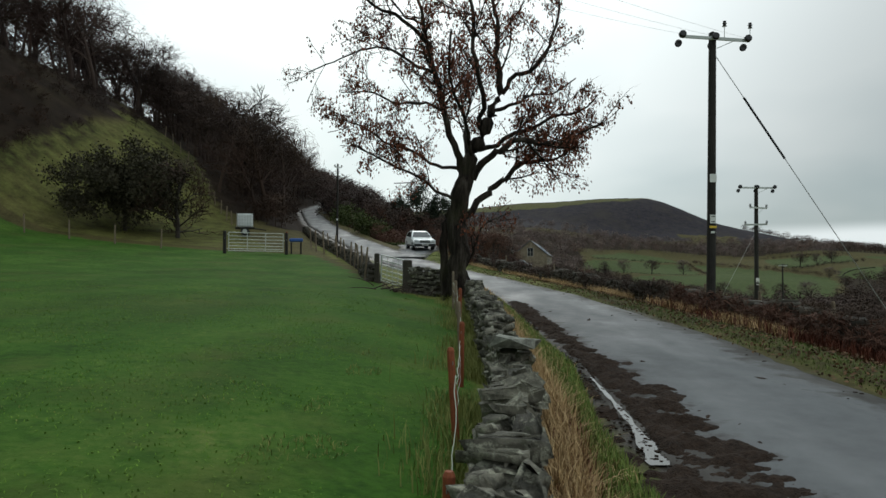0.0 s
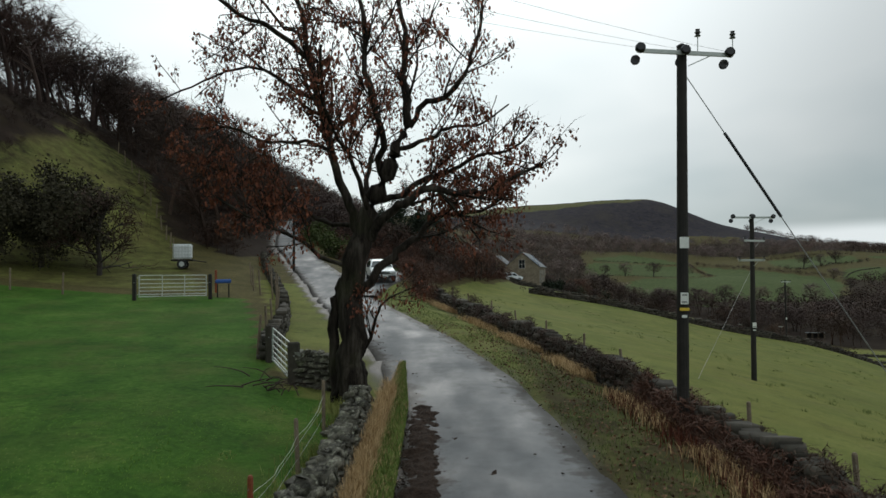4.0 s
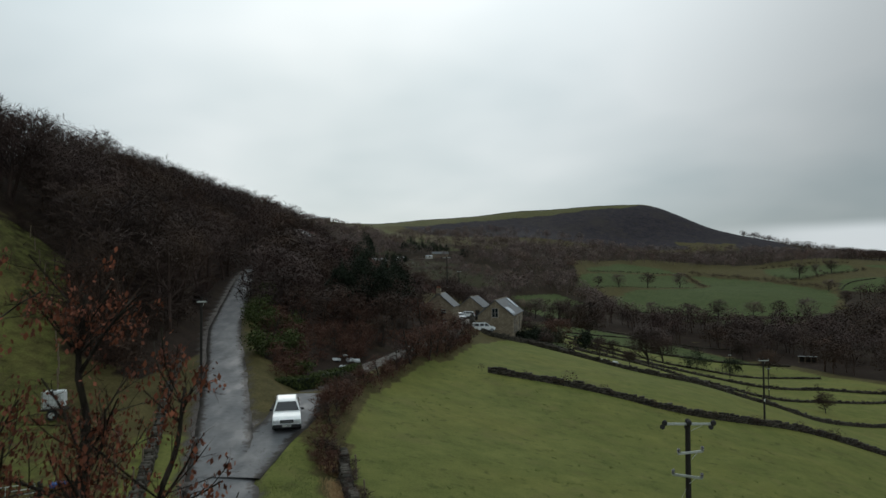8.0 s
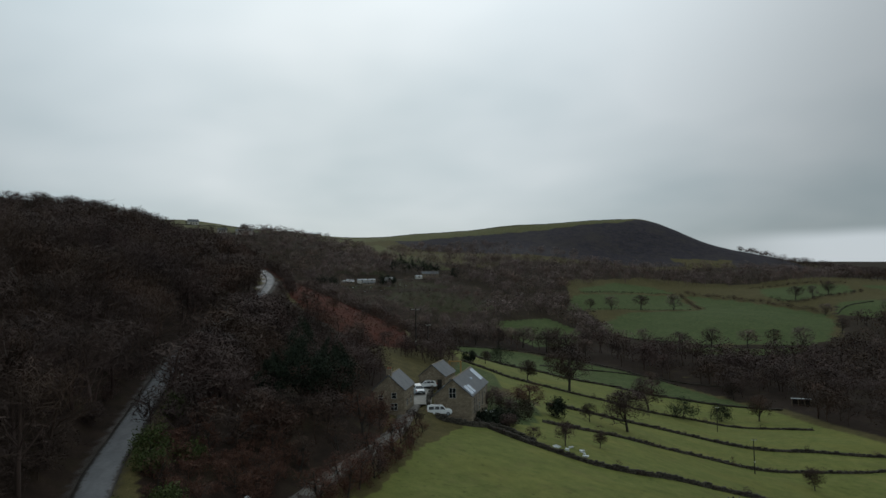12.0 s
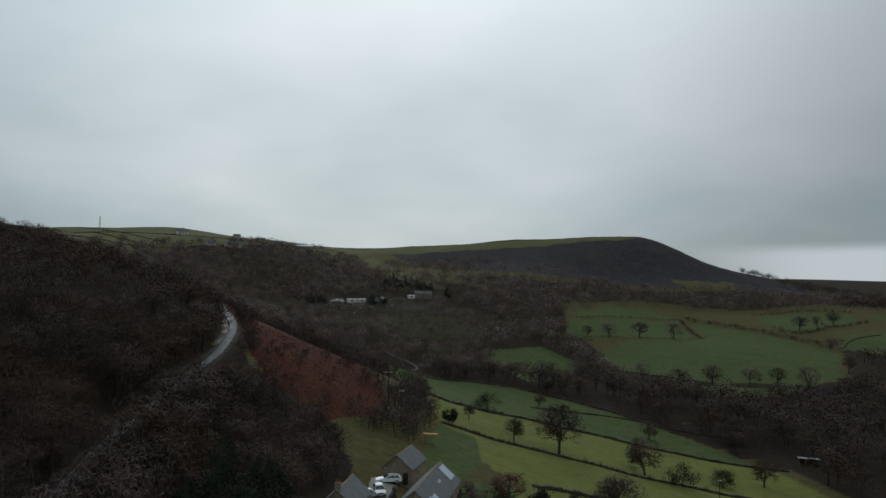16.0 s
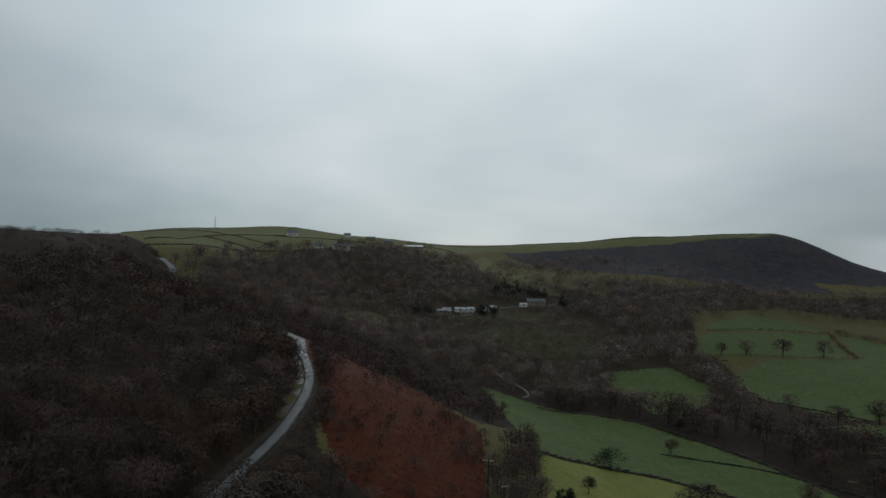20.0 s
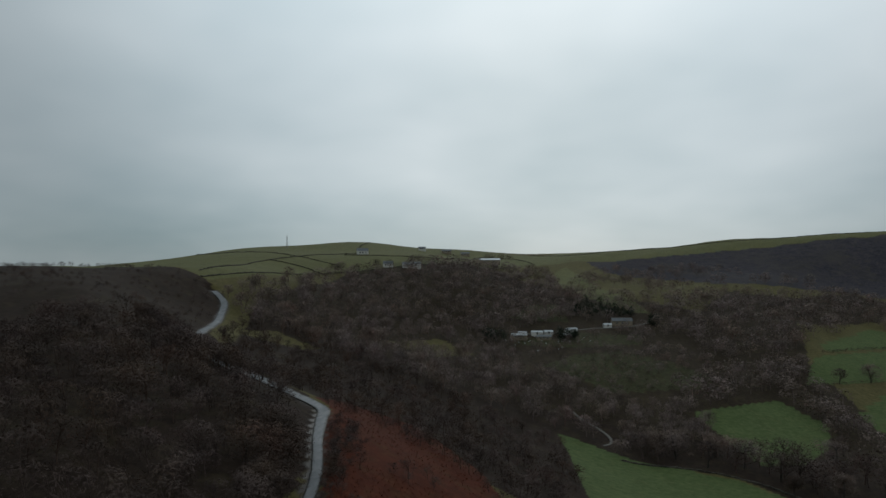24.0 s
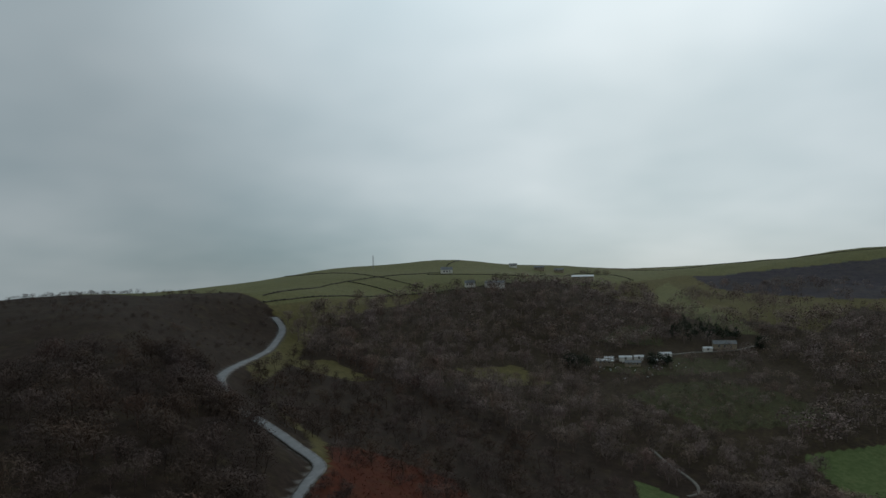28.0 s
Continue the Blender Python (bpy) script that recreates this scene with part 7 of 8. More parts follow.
part("bench", boxm(-1.1, 1.1, 0.2, 0.6, 0.42, 0.48, 0.01), MAT_POST, ks)


def far_house(name, label, x, y, yaw, w, ln, eave, ridge, walls, roof, n=3):
    wins = [("e", ln * (i + 1) / (n + 1), 0.9, 1.2, 1.2, 2) for i in range(n)] + [("s", 0.0, 1.0, 1.1, 1.2, 2)] + [("w", ln * (i + 1) / (n + 1), 0.9, 1.2, 1.2, 2) for i in range(n)]
    return cottage(name, label, x, y, yaw, w, ln, eave, ridge, None, walls, roof, (), wins)


for k, (x, y, yaw, w, ln, e, r, wl_, rf) in enumerate((
        (-2, 637, -80, 6, 14, 2.8, 4.8, MAT_MASONRY, MAT_SLATE), (-62, 575, -85, 5, 10, 1.9, 3.0, MAT_MASONRY, MAT_METAL_ROOF), (-46, 578, -78, 5, 9, 1.9, 3.2, MAT_MASONRY, MAT_SLATE), (-32, 586, -80, 5, 8, 1.8, 2.9, MAT_MASONRY, MAT_METAL_ROOF))):
    far_house("farm_building", "low pale farm building with a grey roof across the valley", x, y, yaw, w, ln, e, r, wl_, rf)
for k, (x, y, yaw, w, ln, e, r, wl_) in enumerate((
        (-172, 676, -75, 6, 15, 2.6, 4.4, MAT_RENDER), (-186, 668, -70, 5, 8, 2.6, 4.6, MAT_RENDER), (-232, 722, -60, 6, 10, 3.2, 5.6, MAT_RENDER), (-200, 888, -75, 5, 11, 2.4, 4.0, MAT_MASONRY), (-180, 896, -80, 5, 10, 2.4, 3.8, MAT_MASONRY), (-222, 872, -70, 5, 8, 2.2, 3.6, MAT_RENDER))):
    far_house("hamlet_house", "small grey house on the green hilltop", x, y, yaw, w, ln, e, r, wl_, MAT_SLATE)
far_house("field_barn", "long low pale-roofed barn on the hillside", -137, 806, -80, 9, 20, 2.6, 4.2, MAT_MASONRY, MAT_METAL_ROOF, 2)
pv = empty("field_shelter", "small pale open-sided shelter among valley trees", "shelter", pose(154, 303, gz(154, 303), 0, 0, -20))
part("roof", boxm(-3.6, 3.6, -1.6, 1.6, 2.3, 2.5, 0.05, m=Matrix.Rotation(radians(-5), 4, "X")), MAT_METAL_ROOF, pv)
for x in (-3.3, -1.1, 1.1, 3.3):
    for y in (-1.4, 1.4):
        part("post", boxm(x - 0.08, x + 0.08, y - 0.08, y + 0.08, -0.3, 2.35), MAT_POST, pv)
part("back_panel", boxm(-3.3, 3.3, 1.42, 1.48, 0.1, 2.2), MAT_CREOSOTE, pv)
for k, (x, y, yaw) in enumerate(((-59, 582, -80), (-51, 586.5, -76), (-43, 591, -72), (-30, 601, -60), (-7, 627, -70))):
    far_house("farm_shed", "small pale farm shed with a sheet roof across the valley", x, y, yaw, 3.4, 5.5 + k % 2 * 2, 2.0, 2.9, MAT_RENDER, MAT_METAL_ROOF, 1)

# lattice mast on the hill
ms = empty("radio_mast", "slender grey lattice radio mast on the hilltop", "mast", pose(-324, 761, gz(-324, 761)))
H_MAST = 13.0
legs = [Vector((math.cos(a), math.sin(a), 0)) for a in (0.3, 2.4, 4.5)]
for d in legs:
    part("leg", rodm(d * 0.9, d * 0.35 + Vector((0, 0, H_MAST)), 0.10), MAT_WIRE, ms)
for k in range(9):
    z0, z1 = H_MAST * k / 9, H_MAST * (k + 1) / 9
    r0, r1 = 0.9 - 0.55 * k / 9, 0.9 - 0.55 * (k + 1) / 9
    for i in range(3):
        part("brace", rodm(legs[i] * r0 + Vector((0, 0, z0)), legs[(i + 1) % 3] * r1 + Vector((0, 0, z1)), 0.05, n=4), MAT_WIRE, ms)
for z in (10.5, 12.2):
    part("antenna", rodm((0, -0.7, z - 0.6), (0, -0.7, z + 0.6), 0.14), MAT_SIGN, ms)


# ================= vehicles =================
def paint(name, c):
    k = Mat(name, 0.32, 0, 0.5)
    n = k.noise(2.5, 4, 0.6, k.obj())
    k.color(k.mix(k.range(n, 0.4, 0.75, 0, 0.25), c, tuple(x * 0.55 for x in c)))
    k.bsdf.inputs["Coat Weight"].default_value = 0.5
    k.bsdf.inputs["Coat Roughness"].default_value = 0.1
    return k.m


MAT_WHITE_PAINT = paint("white_car_paint", (0.78, 0.80, 0.80))
MAT_SILVER_PAINT = paint("silver_car_paint", (0.36, 0.40, 0.43))
MAT_TYRE = simple("tyre_rubber", (0.012, 0.012, 0.012), (0.03, 0.03, 0.03), 9, 0.85)
MAT_TRIM = simple("black_plastic_trim", (0.012, 0.012, 0.013), (0.028, 0.028, 0.03), 9, 0.6)
MAT_LAMP = simple("clear_headlamp", (0.55, 0.57, 0.58), (0.8, 0.82, 0.83), 12, 0.12, spec=0.6, bump=0)
MAT_REDLAMP = simple("red_lamp", (0.25, 0.01, 0.01), (0.4, 0.02, 0.02), 12, 0.2, bump=0)


def extruded(profile, half, tuck=0.0, zt=0.0, bevel=0.05):
    """A side profile (y, z) drawn out to both sides; above zt it leans in by tuck."""
    bm = bmesh.new()
    L, R = [], []
    for y, z in profile:
        k = half - (tuck * (z - zt) if z > zt else 0)
        L.append(bm.verts.new((-k, y, z)))
        R.append(bm.verts.new((k, y, z)))
    bm.faces.new(L)
    bm.faces.new(R[::-1])
    n = len(profile)
    for i in range(n):
        j = (i + 1) % n
        bm.faces.new((L[j], L[i], R[i], R[j]))
    bmesh.ops.recalc_face_normals(bm, faces=bm.faces[:])
    if bevel:
        bmesh.ops.bevel(bm, geom=bm.edges[:], offset=bevel, segments=2, affect="EDGES", clamp_overlap=True)
    return bm


def quad(bm, pts, thick):
    c = [Vector(p) for p in pts]
    n = (c[1] - c[0]).cross(c[3] - c[0]).normalized() * thick
    vs = [bm.verts.new(p) for p in c] + [bm.verts.new(p + n) for p in c]
    for f in ((3, 2, 1, 0), (4, 5, 6, 7), (0, 1, 5, 4), (1, 2, 6, 5), (2, 3, 7, 6), (3, 0, 4, 7)):
        bm.faces.new([vs[i] for i in f])
    return bm


def car(name, label, x, y, yaw, material, van=False, pitch=0.0, z=None):
    """An estate car or small van, nose towards -y before the turn."""
    zz = (gz(x, y) if z is None else z) + 0.02
    v = empty(name, label, "car", pose(x, y, zz, pitch, 0, yaw), "parked cars")
    W = 0.88
    if van:
        low = [(-2.05, 0.32), (-2.1, 0.62), (-2.0, 0.92), (-1.25, 1.06), (1.95, 1.12), (2.1, 0.9), (2.08, 0.32)]
        top = [(-1.3, 1.02), (-0.62, 1.62), (-0.3, 1.74), (1.85, 1.76), (2.0, 1.6), (2.05, 1.05)]
        ws = [(-1.16, 1.12), (-0.70, 1.56)]
        side = [(-1.0, 1.10, -0.55, 1.60, -0.1, 1.60, -0.1, 1.10), (0.0, 1.10, 0.0, 1.60, 0.8, 1.60, 0.8, 1.10), (0.9, 1.1, 0.9, 1.6, 1.75, 1.6, 1.85, 1.1)]
    else:
        low = [(-2.20, 0.34), (-2.34, 0.56), (-2.24, 0.72), (-1.80, 0.87), (-0.80, 0.99), (2.0, 1.04), (2.28, 0.9), (2.30, 0.36)]
        top = [(-1.00, 0.94), (-0.50, 1.22), (0.05, 1.45), (0.40, 1.52), (1.45, 1.52), (1.95, 1.42), (2.2, 1.0)]
        ws = [(-0.84, 1.04), (-0.05, 1.42)]
        side = [(-0.58, 1.05, 0.0, 1.38, 0.2, 1.42, 0.2, 1.05), (0.28, 1.05, 0.28, 1.42, 0.98, 1.42, 1.0, 1.05), (1.08, 1.05, 1.06, 1.42, 1.55, 1.42, 1.85, 1.05)]
    tuck = 0.42
    body = part("body", extruded(low, W, 0.1, 0.7, 0.07), material, v, smooth=False)
    part("cabin", extruded(top, W - 0.03, tuck, 1.0, 0.05), material, v)
    wx = lambda z: W - 0.03 - tuck * (z - 1.0)
    bm = quad(bmesh.new(), [(-wx(ws[0][1]) + 0.07, ws[0][0] - 0.03, ws[0][1]), (wx(ws[0][1]) - 0.07, ws[0][0] - 0.03, ws[0][1]), (wx(ws[1][1]) - 0.10, ws[1][0] - 0.03, ws[1][1]), (-wx(ws[1][1]) + 0.10, ws[1][0] - 0.03, ws[1][1])], 0.015)
    part("windscreen", bm, MAT_GLASS, v)
    for s in (-1, 1):
        for y0, z0, y1, z1, y2, z2, y3, z3 in side:
            c = [(s * (wx(zv) + 0.004), yv, zv) for yv, zv in ((y0, z0), (y1, z1), (y2, z2), (y3, z3))]
            part("side_window", quad(bmesh.new(), c if s < 0 else c[::-1], 0.012), MAT_GLASS, v)
        m = part("mirror", boxm(s * (W + 0.02), s * (W + 0.20), -0.86, -0.74, 1.04, 1.18, 0.03) if s > 0 else boxm(-(W + 0.20), -(W + 0.02), -0.86, -0.74, 1.04, 1.18, 0.03), MAT_TRIM, v)
        part("headlight", boxm(s * 0.66 - 0.19, s * 0.66 + 0.19, low[1][0] - 0.015, low[1][0] + 0.22, 0.66, 0.83, 0.03), MAT_LAMP, v, "clear headlight")
        part("tail_light", boxm(s * 0.78 - 0.08, s * 0.78 + 0.08, 2.22 if not van else 2.03, 2.32 if not van else 2.13, 0.75, 1.0, 0.02), MAT_REDLAMP, v, "red tail light")
        part("sill_trim", boxm(s * (W - 0.03) - 0.03, s * (W - 0.03) + 0.04, -1.0, 1.0, 0.28, 0.42, 0.02), MAT_TRIM, v)
        part("roof_rail", rodm((s * 0.62, -0.1, (1.80 if van else 1.56)), (s * 0.62, 1.6, (1.80 if van else 1.56)), 0.022), MAT_TRIM, v)
        for wy in (-1.42, 1.38):
            wh = part("wheel", rodm((s * (W - 0.20), wy, 0.33), (s * (W + 0.02), wy, 0.33), 0.33, n=22), MAT_TYRE, v)
            part("rim", rodm((s * (W + 0.015), wy, 0.33), (s * (W + 0.03), wy, 0.33), 0.21, n=14), MAT_SILVER_PAINT, wh)
            part("hub", rodm((s * (W + 0.02), wy, 0.33), (s * (W + 0.045), wy, 0.33), 0.06, n=10), MAT_TRIM, wh)
    yf = low[1][0]
    part("front_bumper", boxm(-W + 0.03, W - 0.03, yf - 0.05, yf + 0.2, 0.30, 0.52, 0.04), MAT_TRIM, v)
    g = part("grille", boxm(-0.42, 0.42, yf - 0.02, yf + 0.1, 0.62, 0.80, 0.02), MAT_TRIM, v)
    part("badge", boxm(-0.4, 0.4, yf - 0.028, yf, 0.70, 0.72), MAT_GALV, g)
    pl = part("number_plate", boxm(-0.26, 0.26, yf - 0.07, yf - 0.04, 0.40, 0.51), MAT_SIGN, v)
    part("plate_bar", boxm(-0.20, 0.20, yf - 0.076, yf - 0.068, 0.435, 0.475), MAT_BLACK, pl)
    part("rear_bumper", boxm(-W + 0.03, W - 0.03, low[-1][0] - 0.2, low[-1][0] + 0.05, 0.30, 0.52, 0.04), MAT_TRIM, v)
    return v


car("estate_car", "white estate car parked on the verge by the junction", -1.9, 59.6, 12, MAT_WHITE_PAINT, pitch=4)
car("small_van", "white small van parked below the farmhouse gable", 15.6, 145.0, 95, MAT_WHITE_PAINT, True)
car("estate_car", "white off-road car parked across the gravel yard", 12.6, 168.0, -80, MAT_WHITE_PAINT)
car("estate_car", "silver car parked in the gravel yard", 11.6, 161.0, 12, MAT_SILVER_PAINT)
car("estate_car", "pale blue-grey car parked beside the cottage", 8.9, 158.0, -65, MAT_SILVER_PAINT)

# garden clutter seen as pale specks
MAT_SHEETING = simple("white_sheeting", (0.40, 0.42, 0.42), (0.70, 0.72, 0.72), 2.0, 0.6)


def heap(label, x, y, n, r, seed):
    rng = np.random.RandomState(seed)
    h = empty("junk_heap", label, "junk", pose(x, y, gz(x, y)), "garden junk")
    for _ in range(n):
        a, b, c = rng.uniform(0.15, 0.45, 3)
        bm = boxm(-a, a, -b, b, 0, c * 0.7, 0.05)
        for vv in bm.verts:
            vv.co += Vector(rng.normal(size=3) * 0.05)
        px, py = rng.normal(size=2) * r
        part("sheet_bundle", bm, MAT_SHEETING, h, "", pose(px, py, gz(x + px, y + py) - gz(x, y), 0, rng.uniform(-10, 10), rng.uniform(0, 180)))
    return h


heap("heap of white plastic sheeting in a garden", -16.4, 119, 9, 1.2, 1)
heap("heap of white plastic sheeting in a garden", -19.5, 124, 4, 0.8, 2)
heap("pale stacked stones and sacks beside a hedge", -2.4, 92.5, 8, 1.1, 3)
heap("pale stacked stones and sacks beside a hedge", -2.3, 79.5, 5, 0.7, 4)
heap("scattered pale boxes in the cottage garden", 24.5, 160, 7, 2.5, 5)
heap("white sacks and scrap along the garden wall", 30.7, 141.0, 5, 0.8, 8)
heap("white sacks and scrap along the garden wall", 35.3, 141.4, 5, 0.8, 9)
heap("white sacks and scrap along the garden wall", 38.2, 141.6, 4, 0.8, 10)
heap("pale farmyard clutter beside low buildings", -52, 568, 16, 7, 6)
heap("pale farmyard clutter beside low buildings", -28, 577, 16, 8, 7)

# ================= grass, mud and puddles near the wall =================
def blades(rows, rng, lean=0.5):
    """One bent blade a row: x, y, z, height, half width."""
    p = np.asarray(rows)
    n = len(p)
    a = rng.uniform(0, 6.28, n)
    d = np.stack([np.cos(a), np.sin(a), np.zeros(n)], 1)
    s = np.stack([-np.sin(a), np.cos(a), np.zeros(n)], 1) * p[:, 4:5]
    up = np.array([0, 0, 1.0])
    h = p[:, 3:4]
    k = rng.uniform(0.1, 1.0, (n, 1)) * lean
    b = p[:, :3]
    m = b + up * h * 0.6 + d * h * k * 0.35
    t = b + up * h * (1 - 0.35 * k) + d * h * k
    V = np.concatenate([b - s, b + s, m + s * 0.7, m - s * 0.7, t])
    i = np.arange(n)
    F = np.concatenate([np.stack([i, i + n, i + 2 * n], 1), np.stack([i, i + 2 * n, i + 3 * n], 1), np.stack([i + 3 * n, i + 2 * n, i + 4 * n], 1)])
    return V, F


def turf(name, label, x, y, h0, h1, w, material, seed, lean=0.6):
    rng = np.random.RandomState(seed)
    z = ground(x, y) - 0.02
    rows = np.stack([x, y, z, rng.uniform(h0, h1, len(x)), np.full(len(x), w) * rng.uniform(0.6, 1.3, len(x))], 1)
    return tagged(new(name, tri_mesh(name, *blades(rows, rng, lean), material)), label, "grass", kind="stuff")


rg = np.random.RandomState(42)


def wall_x(y):
    return np.interp(y, [p[1] for p in WALL_NEAR], [p[0] for p in WALL_NEAR])


def clumpy(x, y, f, lo):
    v = np.sin(x * f * 1.7 + 1.3 * np.sin(y * f)) + np.sin(y * f * 2.1 + 1.1 * np.sin(x * f * 1.3))
    return v > lo


# tall dry grass on the lane side of the wall
y = rg.uniform(-1, 26, 17000)
x = wall_x(y) + 0.30 + np.abs(rg.normal(size=len(y))) * 0.26
ok = x < wall_x(y) + 0.64
turf("dry_grass", "tall tawny dead grass against the drystone wall", x[ok], y[ok], 0.18, 0.62, 0.006, MAT_GRASS_DRY, 1, 0.8)
y = rg.uniform(-1, 30, 31000)
edge = np.maximum(np.interp(y, [-1, 5.9, 8.1, 10, 12, 16, 24, 30], [1.6, 1.72, 1.74, 1.95, 2.15, 2.1, 2.0, 1.6]) - wall_x(y) - 0.45, 0.2)
u = rg.uniform(0, 1, len(y))
x = wall_x(y) + 0.45 + np.where(np.arange(len(y)) < 26000, u ** 0.6, u ** 1.8) * edge
turf("verge_grass", "short green grass on the lane verge", x[:26000], y[:26000], 0.06, 0.22, 0.007, MAT_GRASS_GREEN, 2)
turf("verge_grass", "pale dead stems mixed through the lane verge", x[26000:], y[26000:], 0.08, 0.26, 0.006, MAT_GRASS_DRY, 12, 1.2)
# rank grass on the field side
y = rg.uniform(0, 25, 9000)
x = wall_x(y) - 0.25 - np.abs(rg.normal(size=len(y))) * 0.35
ok = clumpy(x, y, 1.1, -0.3)
turf("rank_grass", "rank olive and tawny grass along the fence stakes", x[ok], y[ok], 0.10, 0.34, 0.006, MAT_GRASS_OLIVE, 3)
y = rg.uniform(2, 25, 14000)
x = wall_x(y) - rg.uniform(0.4, 2.2, len(y))
ok = clumpy(x, y, 1.6, 0.9)
turf("dead_tufts", "patches of brown dead grass in the field", x[ok], y[ok], 0.03, 0.11, 0.005, MAT_GRASS_OLIVE, 4, 1.4)
# field sward near the camera
d = rg.uniform(0, 1, 44000) ** 0.75
y = 2.5 + d * 20
x = wall_x(np.minimum(y, 22)) - 0.4 - rg.uniform(0, 1, len(y)) ** 1.2 * (4 + 0.75 * y)
ok = (x > -22) & clumpy(x, y, 0.9, -0.5)
turf("field_grass", "short lush green pasture grass", x[ok], y[ok], 0.018, 0.060, 0.007, MAT_GRASS_LUSH, 5, 1.6)
y = 2.5 + rg.uniform(0, 1, 22000) ** 0.8 * 26
x = wall_x(np.minimum(y, 22)) - 0.6 - rg.uniform(0, 1, len(y)) ** 1.6 * (2 + 0.4 * y)
ok = clumpy(x, y, 0.55, 0.75)
turf("dead_tufts", "tawny dead stems among the green grass", x[ok], y[ok], 0.02, 0.055, 0.005, MAT_GRASS_OLIVE, 9, 1.8)
# right verge and its rank edge
lx = lambda yy: np.interp(yy, LANE_S[:120, 1], LANE_S[:120, 0])
rw = lambda yy: np.interp(yy, [-12, 4, 14, 24, 33, 41.5, 50, 55], [9.7, 9.5, 9.2, 8.8, 7.6, 5.7, 3.4, 2.4])
y = rg.uniform(3, 55, 30000)
x = lx(y) + 2.0 + rg.uniform(0, 1, len(y)) * (rw(y) - lx(y) - 2.3)
ok = clumpy(x, y, 0.7, -0.9)
turf("verge_grass", "short green grass on the far verge of the lane", x[ok], y[ok], 0.03, 0.12, 0.008, MAT_GRASS_VERGE, 6, 1.1)
y = rg.uniform(3, 55, 26000)
x = rw(y) - 0.35 - np.abs(rg.normal(size=len(y))) * 0.42
ok = clumpy(x * 0.3, y, 0.5, 0.15) & (y > 17)
turf("dry_grass", "tawny dead grass along the foot of the dark wall", x[ok], y[ok], 0.12, 0.5, 0.007, MAT_GRASS_DRY, 7, 0.9)
y = rg.uniform(2, 26, 12000)
x = rw(y) - 0.1 - np.abs(rg.normal(size=len(y))) * 0.55
turf("bramble_litter", "brown bramble and dead weeds before the dark wall", x, y, 0.08, 0.5, 0.010, MAT_BRACKEN, 8, 1.0)
# rushy tufts in the sloping pasture
ty = rg.uniform(8, 94, 900)
tx = rw(np.minimum(ty, 55)) + 2.0 + rg.uniform(0, 1, len(ty)) ** 1.2 * (18 + 0.45 * ty)
ok = clumpy(tx, ty, 0.23, 0.2) & (tx > np.interp(ty, [55, 64, 77, 96], [4, 4, 5, 9]))
tx, ty = np.repeat(tx[ok], 16), np.repeat(ty[ok], 16)
turf("rush_tufts", "dark rushy tufts scattered over the pasture", tx + rg.normal(size=len(tx)) * 0.13, ty + rg.normal(size=len(tx)) * 0.13, 0.07, 0.24, 0.009, MAT_GRASS_VERGE, 16, 1.1)
# brambles grown over the dark wall
y = np.arange(3, 54, 0.55)
s = Soup()
for k, t in enumerate(SCRUB):
    q = y[k::3]
    s.add(*strewn(t, np.stack([rw(q) + rg.normal(size=len(q)) * 0.25, q, ground(rw(q), q) + rg.uniform(0.1, 0.5, len(q)), rg.uniform(0, 6.28, len(q)), rg.uniform(0.9, 1.6, len(q)), rg.uniform(0.5, 1.0, len(q))], 1)))
tagged(new("wall_bramble", s.mesh("wall_bramble", MAT_TWIG)), "leafless brown brambles grown over the dark wall", "bramble", kind="stuff")
s = Soup()
y = np.arange(2, 26, 0.32)
for k, t in enumerate(SCRUB):
    q = y[k::3]
    s.add(*strewn(t, np.stack([rw(q) - 0.35 + rg.normal(size=len(q)) * 0.22, q, ground(rw(q) - 0.35, q) - 0.05, rg.uniform(0, 6.28, len(q)), rg.uniform(0.9, 1.4, len(q)), rg.uniform(0.7, 1.15, len(q))], 1)))
tagged(new("bramble_bank", s.mesh("bramble_bank", MAT_TWIG_RED)), "dark red-brown bramble bank before the wall", "bramble", kind="stuff")
# fallen leaves on the right verge
y = rg.uniform(2, 40, 7000)
u = rg.uniform(0, 1, len(y)) ** 0.8
x = lx(y) + 1.75 + u * (rw(y) - lx(y) - 2.0)
ok = clumpy(x * 1.3, y, 1.4, -1.0)
x, y = x[ok], y[ok]
P = np.stack([x, y, ground(x, y) + rg.uniform(0.02, 0.09, len(x))], 1)
A = rg.normal(size=P.shape) * (1, 1, 0.35)
A *= rg.uniform(0.022, 0.05, (len(P), 1)) / np.linalg.norm(A, axis=1)[:, None]
B = np.cross(A, rg.normal(size=P.shape) * (0.4, 0.4, 1)) * rg.uniform(12, 20, (len(P), 1))
B *= 0.028 / (np.linalg.norm(B, axis=1)[:, None] + 1e-9)
i = np.arange(len(P))
n = len(P)
tagged(new("fallen_leaves", tri_mesh("fallen_leaves", np.concatenate([P - A, P + B, P + A, P - B]), np.concatenate([np.stack([i, i + n, i + 2 * n], 1), np.stack([i, i + 2 * n, i + 3 * n], 1)]), MAT_LEAFLITTER)),
       "brown fallen leaves strewn over the lane verge", "leaves", kind="stuff")
# dead reddish stalks before the near wall
y = rg.uniform(2.5, 8.5, 2200)
x = wall_x(y) + 0.30 + rg.uniform(0, 1, len(y)) ** 1.4 * 0.45
turf("dead_stalks", "red-brown dead weed stalks against the wall", x, y, 0.15, 0.50, 0.004, MAT_BRACKEN, 15, 0.9)
